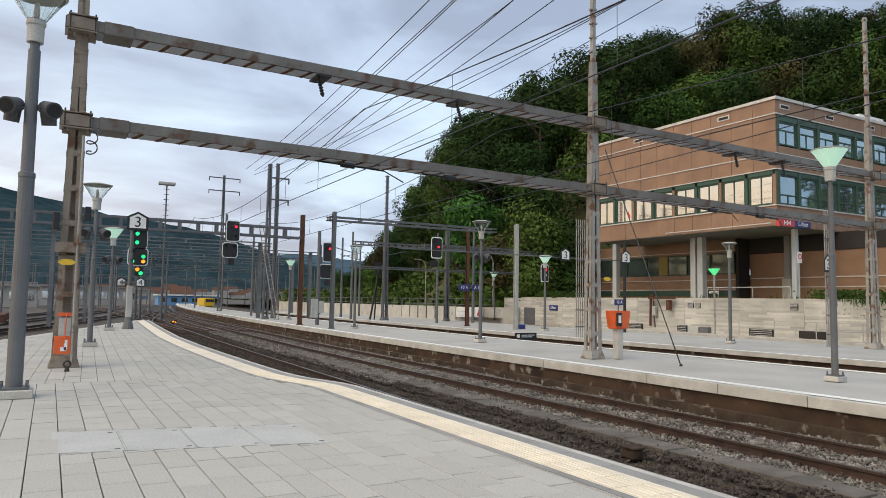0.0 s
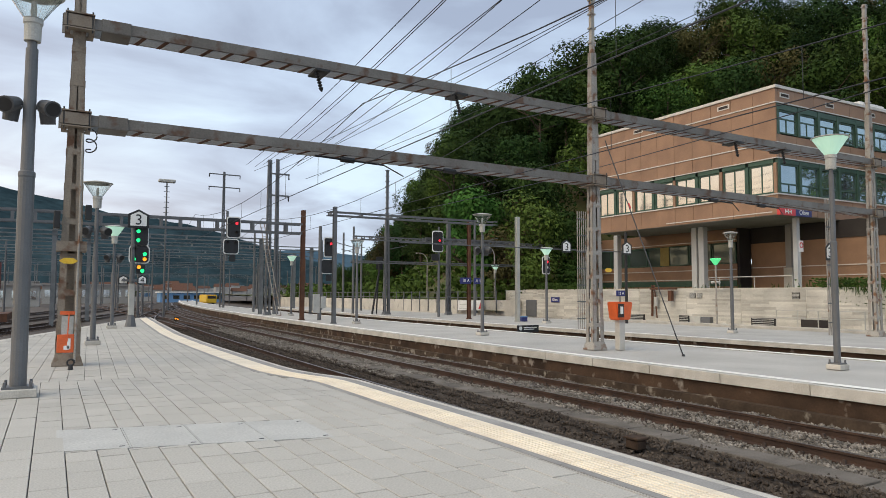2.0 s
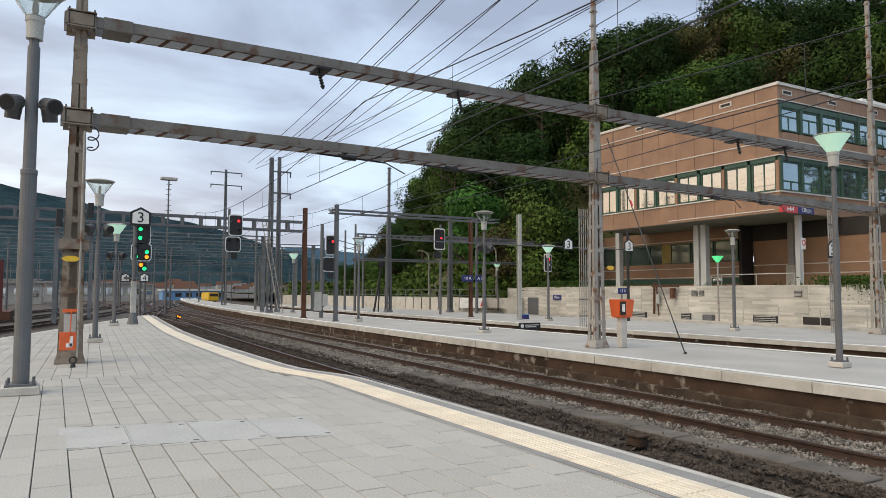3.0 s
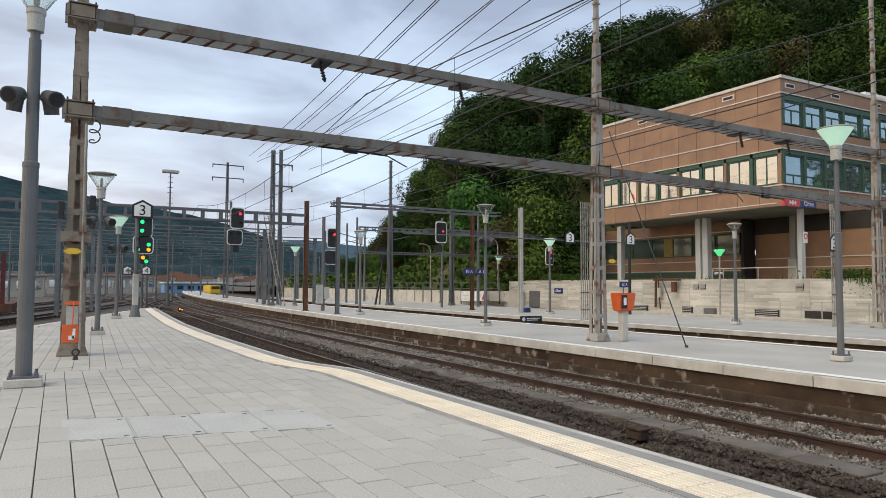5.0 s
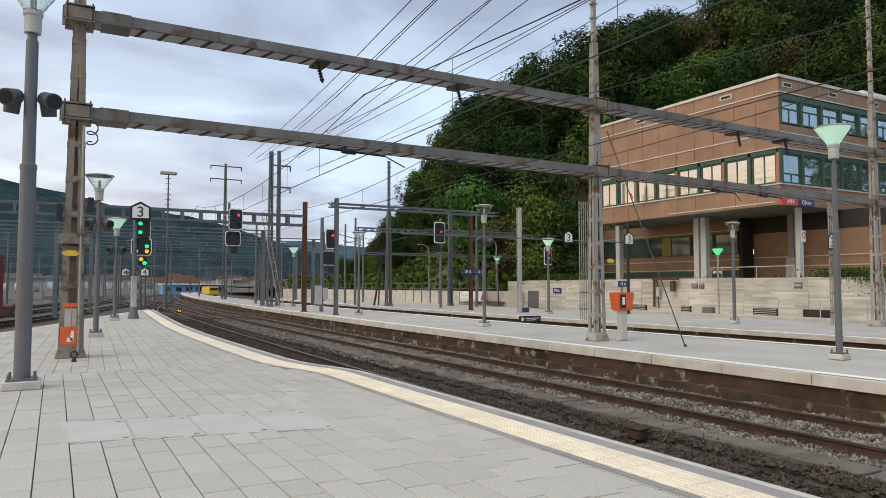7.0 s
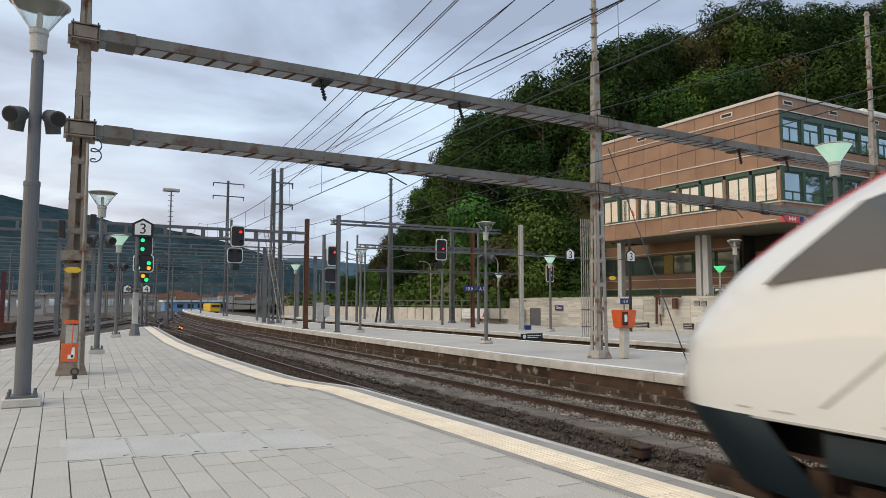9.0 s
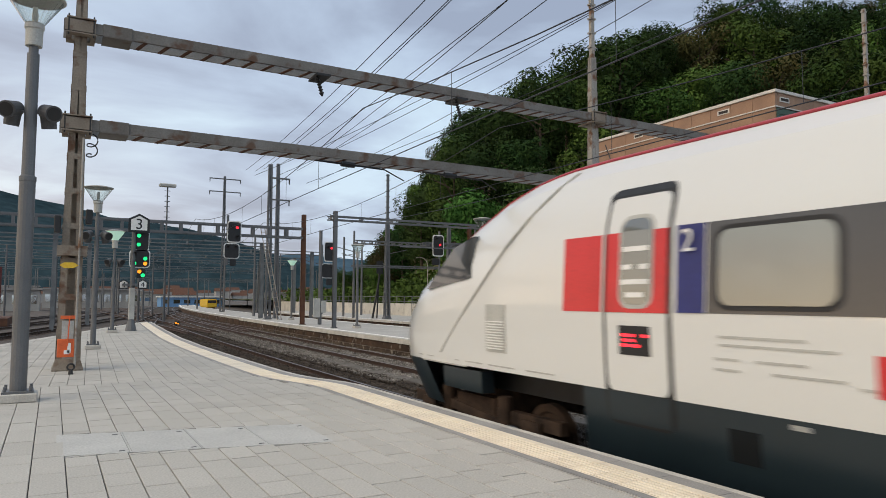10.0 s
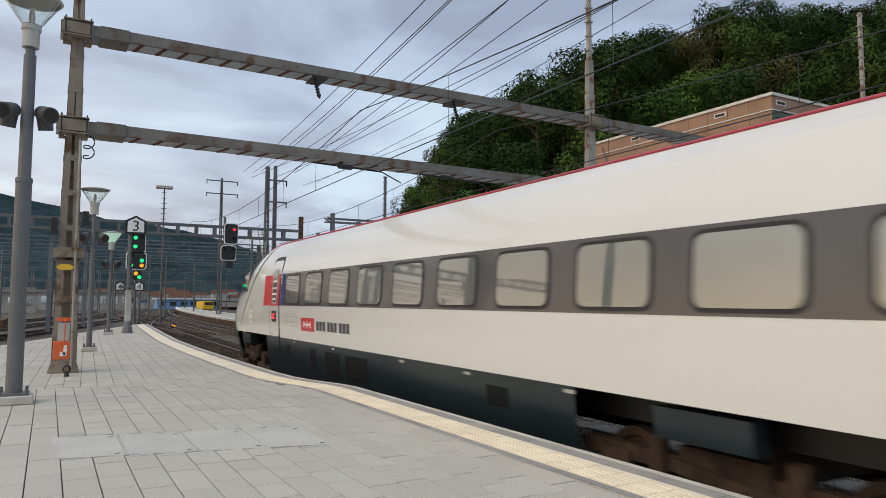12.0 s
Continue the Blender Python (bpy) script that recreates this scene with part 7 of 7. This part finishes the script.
paving = tagged(new("paving"), "grey concrete slabs laid in staggered rows on the platform", "paving", kind="structure")
GAP, CROSS, TW = 0.009, 0.014, 0.26
FIELD = 13.2                 # beyond this line the rows swing with the platform
rp_ = random.Random(21)
TAC0, TAC1 = 0.69, 0.26      # tactile strip, from the edge inwards
lens = (0.41, 0.55, 0.69)
meshes = {}
rest = bmesh.new()
near = 0
HATCH = (0.08, 2.58, 7.18, 8.53)
HSK = 0.235                  # the covers lie askew to the rows
x = 0.16 - 27 * TW
while x < 5.2:
    y = -3.0 + rp_.uniform(0, 0.5)
    while y < 45.2:
        l = rp_.choice(lens)
        if y < FIELD < y + l + 0.12:
            l = FIELD - y
        swing = 0.042 * max(y - FIELD, 0.0) + (0.11 if y >= FIELD - 0.001 else 0.0)
        xm, ym = x + TW / 2 + swing, y + l / 2
        right = edge_x(min(max(ym, -11), 45.9)) - TAC0 - 0.10
        lft = left_x(min(max(ym, -11), 45.9)) + 0.35
        x0, x1 = max(x + swing, lft), min(x + swing + TW, right)
        inside = x1 - x0 > 0.03
        seen = xm > -0.12 * ym - 3.2
        ya, yb = y, y + l - CROSS
        if HATCH[0] < xm < HATCH[1]:
            sk = HSK * (xm - HATCH[0])
            lo, hi = HATCH[2] + 0.20 - sk, HATCH[3] + 0.02 - sk
            if ya < lo < yb:
                yb = lo
            elif ya < hi < yb:
                ya = hi
            elif lo <= ya and yb <= hi:
                ya = yb
        if inside and seen and yb - ya > 0.02:
            w = x1 - x0
            full = w > TW - 0.002 and yb - ya > l - CROSS - 0.001 and l in lens
            if full and 2.6 < ym < 9.5 and -0.6 < xm < 3.9 and near < 290:
                me = meshes.get(l)
                if me is None:
                    me = meshes[l] = slab_mesh(TW - GAP, l - CROSS)
                    me.materials.append(M_SLAB)
                ob = new("slab", me)
                ob.parent = paving
                ob.location = (x0, y, rp_.uniform(-0.0015, 0.0015))
                near += 1
            else:
                zt = rp_.uniform(-0.0015, 0.0015)
                lean = 0.042 * (yb - ya) if y >= FIELD - 0.001 else 0.0
                solid_strip(rest, [(x0, ya), (x0 + lean, yb)], [(x1 - GAP, ya), (x1 - GAP + lean, yb)], -0.05, zt)
        y += l
    x += TW
ob = link_mesh("slab_field", rest, M_SLAB, paving)
ob["kind"] = "stuff"

# tactile strip and darker edge course follow the edge
fine = []
y = -3.0
while y < 45.6:
    fine.append(y)
    y += 0.3
tact = tagged(new("tactile_strip"), "cream ribbed tactile guide strip along the platform edge", "tactile strip", kind="structure")
edge_course = tagged(new("edge_course"), "darker grey slabs between guide strip and kerb", "paving", kind="structure")
for i, (ya, yb) in enumerate(zip(fine, fine[1:])):
    xa, xb = edge_x(ya), edge_x(yb)
    if i < 290:
        bm = bmesh.new()
        solid_strip(bm, [(xa - TAC0, ya), (xb - TAC0, yb - 0.006)], [(xa - 0.48, ya), (xb - 0.48, yb - 0.006)], -0.05, 0.002)
        n = 6 if ya < 14 else 0
        for k in range(n):
            o = TAC0 - 0.03 - k * 0.058
            solid_strip(bm, [(xa - o, ya + 0.004), (xb - o, yb - 0.01)], [(xa - o + 0.026, ya + 0.004), (xb - o + 0.026, yb - 0.01)], 0.002, 0.006)
        solid_strip(bm, [(xa - 0.475, ya), (xb - 0.475, yb - 0.006)], [(xa - TAC1, ya), (xb - TAC1, yb - 0.006)], -0.05, 0.002)
        part("guide_slab", bm, M_TACTILE, tact)
    if i % 2 == 0:
        yc = ya + 0.6
        xc = edge_x(yc)
        bm = bmesh.new()
        solid_strip(bm, [(xa - TAC1 + 0.006, ya), (xc - TAC1 + 0.006, yc - 0.008)], [(xa - 0.086, ya), (xc - 0.086, yc - 0.008)], -0.05, 0.0)
        part("edge_slab", bm, M_SLAB_D, edge_course)
        bm = bmesh.new()
        solid_strip(bm, [(xa - TAC0 - 0.094, ya), (xc - TAC0 - 0.094, yc - 0.008)], [(xa - TAC0 - 0.006, ya), (xc - TAC0 - 0.006, yc - 0.008)], -0.05, 0.0)
        part("border_slab", bm, M_SLAB_D, edge_course)
# service hatch of four concrete covers
M_COVER = mat("smooth_cover_concrete", (0.49, 0.485, 0.46), (0.43, 0.425, 0.405), 1.6, 0.75, 0, 0.1, 40, vary=0.03)
t = thing("service_hatch", pose(0, 0, 0), "four pale concrete manhole covers with steel rims set in paving", "manhole cover")
hx0, hx1, hy0, hy1 = HATCH
n = 4
for i in range(n):
    xa = hx0 + (hx1 - hx0) * i / n + 0.012
    xb = hx0 + (hx1 - hx0) * (i + 1) / n - 0.012
    sk = -HSK * (xa - hx0)
    bm = bmesh.new()
    solid_strip(bm, [(xa, hy0 + 0.22 + sk * 1.0), (xa, hy1 + sk)], [(xb, hy0 + 0.22 - HSK * (xb - hx0)), (xb, hy1 - HSK * (xb - hx0))], -0.05, 0.001)
    part("cover", bm, M_COVER, t)
for i in (1, 2, 3):
    xa = hx0 + (hx1 - hx0) * i / n
    bm = bmesh.new()
    box(bm, xa - 0.008, xa + 0.008, hy0 + 0.22 - HSK * (xa - hx0), hy1 - HSK * (xa - hx0), -0.05, 0.003)
    part("rim", bm, M_LGREY, t)

for i in range(n):
    for yy in (hy0 + 0.3, hy1 - 0.15):
        bm = bmesh.new()
        xx = hx0 + (hx1 - hx0) * (i + 0.85) / n
        box(bm, xx, xx + 0.05, yy - HSK * (xx - hx0), yy + 0.02 - HSK * (xx - hx0), 0.0, 0.004)
        part("lifting_eye", bm, M_DARK, t)
# concrete cable trough lids between the tracks
t = thing("cable_trough", pose(0, 0, Z_RAIL - 0.13), "stained concrete cable trough lids between the tracks", "cable trough")
y = -2.0
rk = random.Random(4)
while y < 26:
    bm = bmesh.new()
    xx = 8.85 + bend(y) + rk.uniform(-0.03, 0.03)
    box(bm, xx - 0.24, xx + 0.24, y, y + 0.97, -0.1, 0.0 + rk.uniform(0, 0.025))
    bevelled(bm, 0.012)
    part("lid", bm, M_TROUGH, t)
    y += 1.0


def stones(name, x0, x1, y0, y1, n, seed, material, label, s0=0.022, s1=0.05, skip=None):
    """Loose angular ballast stones as one sheet of pieces."""
    r = random.Random(seed)
    vs, fs = [], []
    for i in range(n):
        y = y0 + (y1 - y0) * r.random() ** 1.7
        x = r.uniform(x0, x1) + bend(y)
        if skip and skip(x - bend(y)):
            continue
        s = r.uniform(s0, s1)
        zz = Z_RAIL - 0.17 - (0.08 if x - bend(y) < 8.1 else 0.0) + 0.05 * noise.noise(((x - bend(y)) * 1.7, y * 1.7, 0)) + r.uniform(0, 0.025)
        q = Euler((r.uniform(0, 6), r.uniform(0, 6), r.uniform(0, 6))).to_matrix()
        base = len(vs)
        for c in ((1, 0, 0), (-0.9, 0.1, 0), (0, 0.8, 0.1), (0, -0.85, 0), (0.1, 0.1, 0.7), (0, 0, -0.7)):
            p = q @ (Vector(c) * s * r.uniform(0.75, 1.25))
            vs.append((x + p.x, y + p.y, zz + p.z))
        for f in ((0, 2, 4), (2, 1, 4), (1, 3, 4), (3, 0, 4), (2, 0, 5), (1, 2, 5), (3, 1, 5), (0, 3, 5)):
            fs.append(tuple(base + k for k in f))
    me = bpy.data.meshes.new(name)
    me.from_pydata(vs, [], fs)
    me.materials.append(material)
    ob = new(name, me)
    tagged(ob, label, "ballast", kind="stuff")


stones("ballast_stones", 8.9, 12.1, 2.5, 32, 32000, 1, M_STONE, "loose grey ballast stones", skip=lambda x: abs(abs(x - 10.45) - 0.75) < 0.06)
stones("oily_ballast_stones", 4.9, 8.75, 2.5, 30, 32000, 2, M_STONE_D, "dark oily ballast stones in the near track", skip=lambda x: abs(abs(x - 6.42) - 0.75) < 0.06)
stones("ballast_stones", 8.2, 12.2, 18, 56, 15000, 5, M_STONE, "loose grey ballast stones farther along", 0.03, 0.06, skip=lambda x: abs(abs(x - 10.45) - 0.75) < 0.06)
stones("oily_ballast_stones", 4.9, 8.2, 16, 56, 13000, 6, M_STONE_D, "dark oily ballast stones farther along the near track", 0.03, 0.06, skip=lambda x: abs(abs(x - 6.42) - 0.75) < 0.06)

motions()
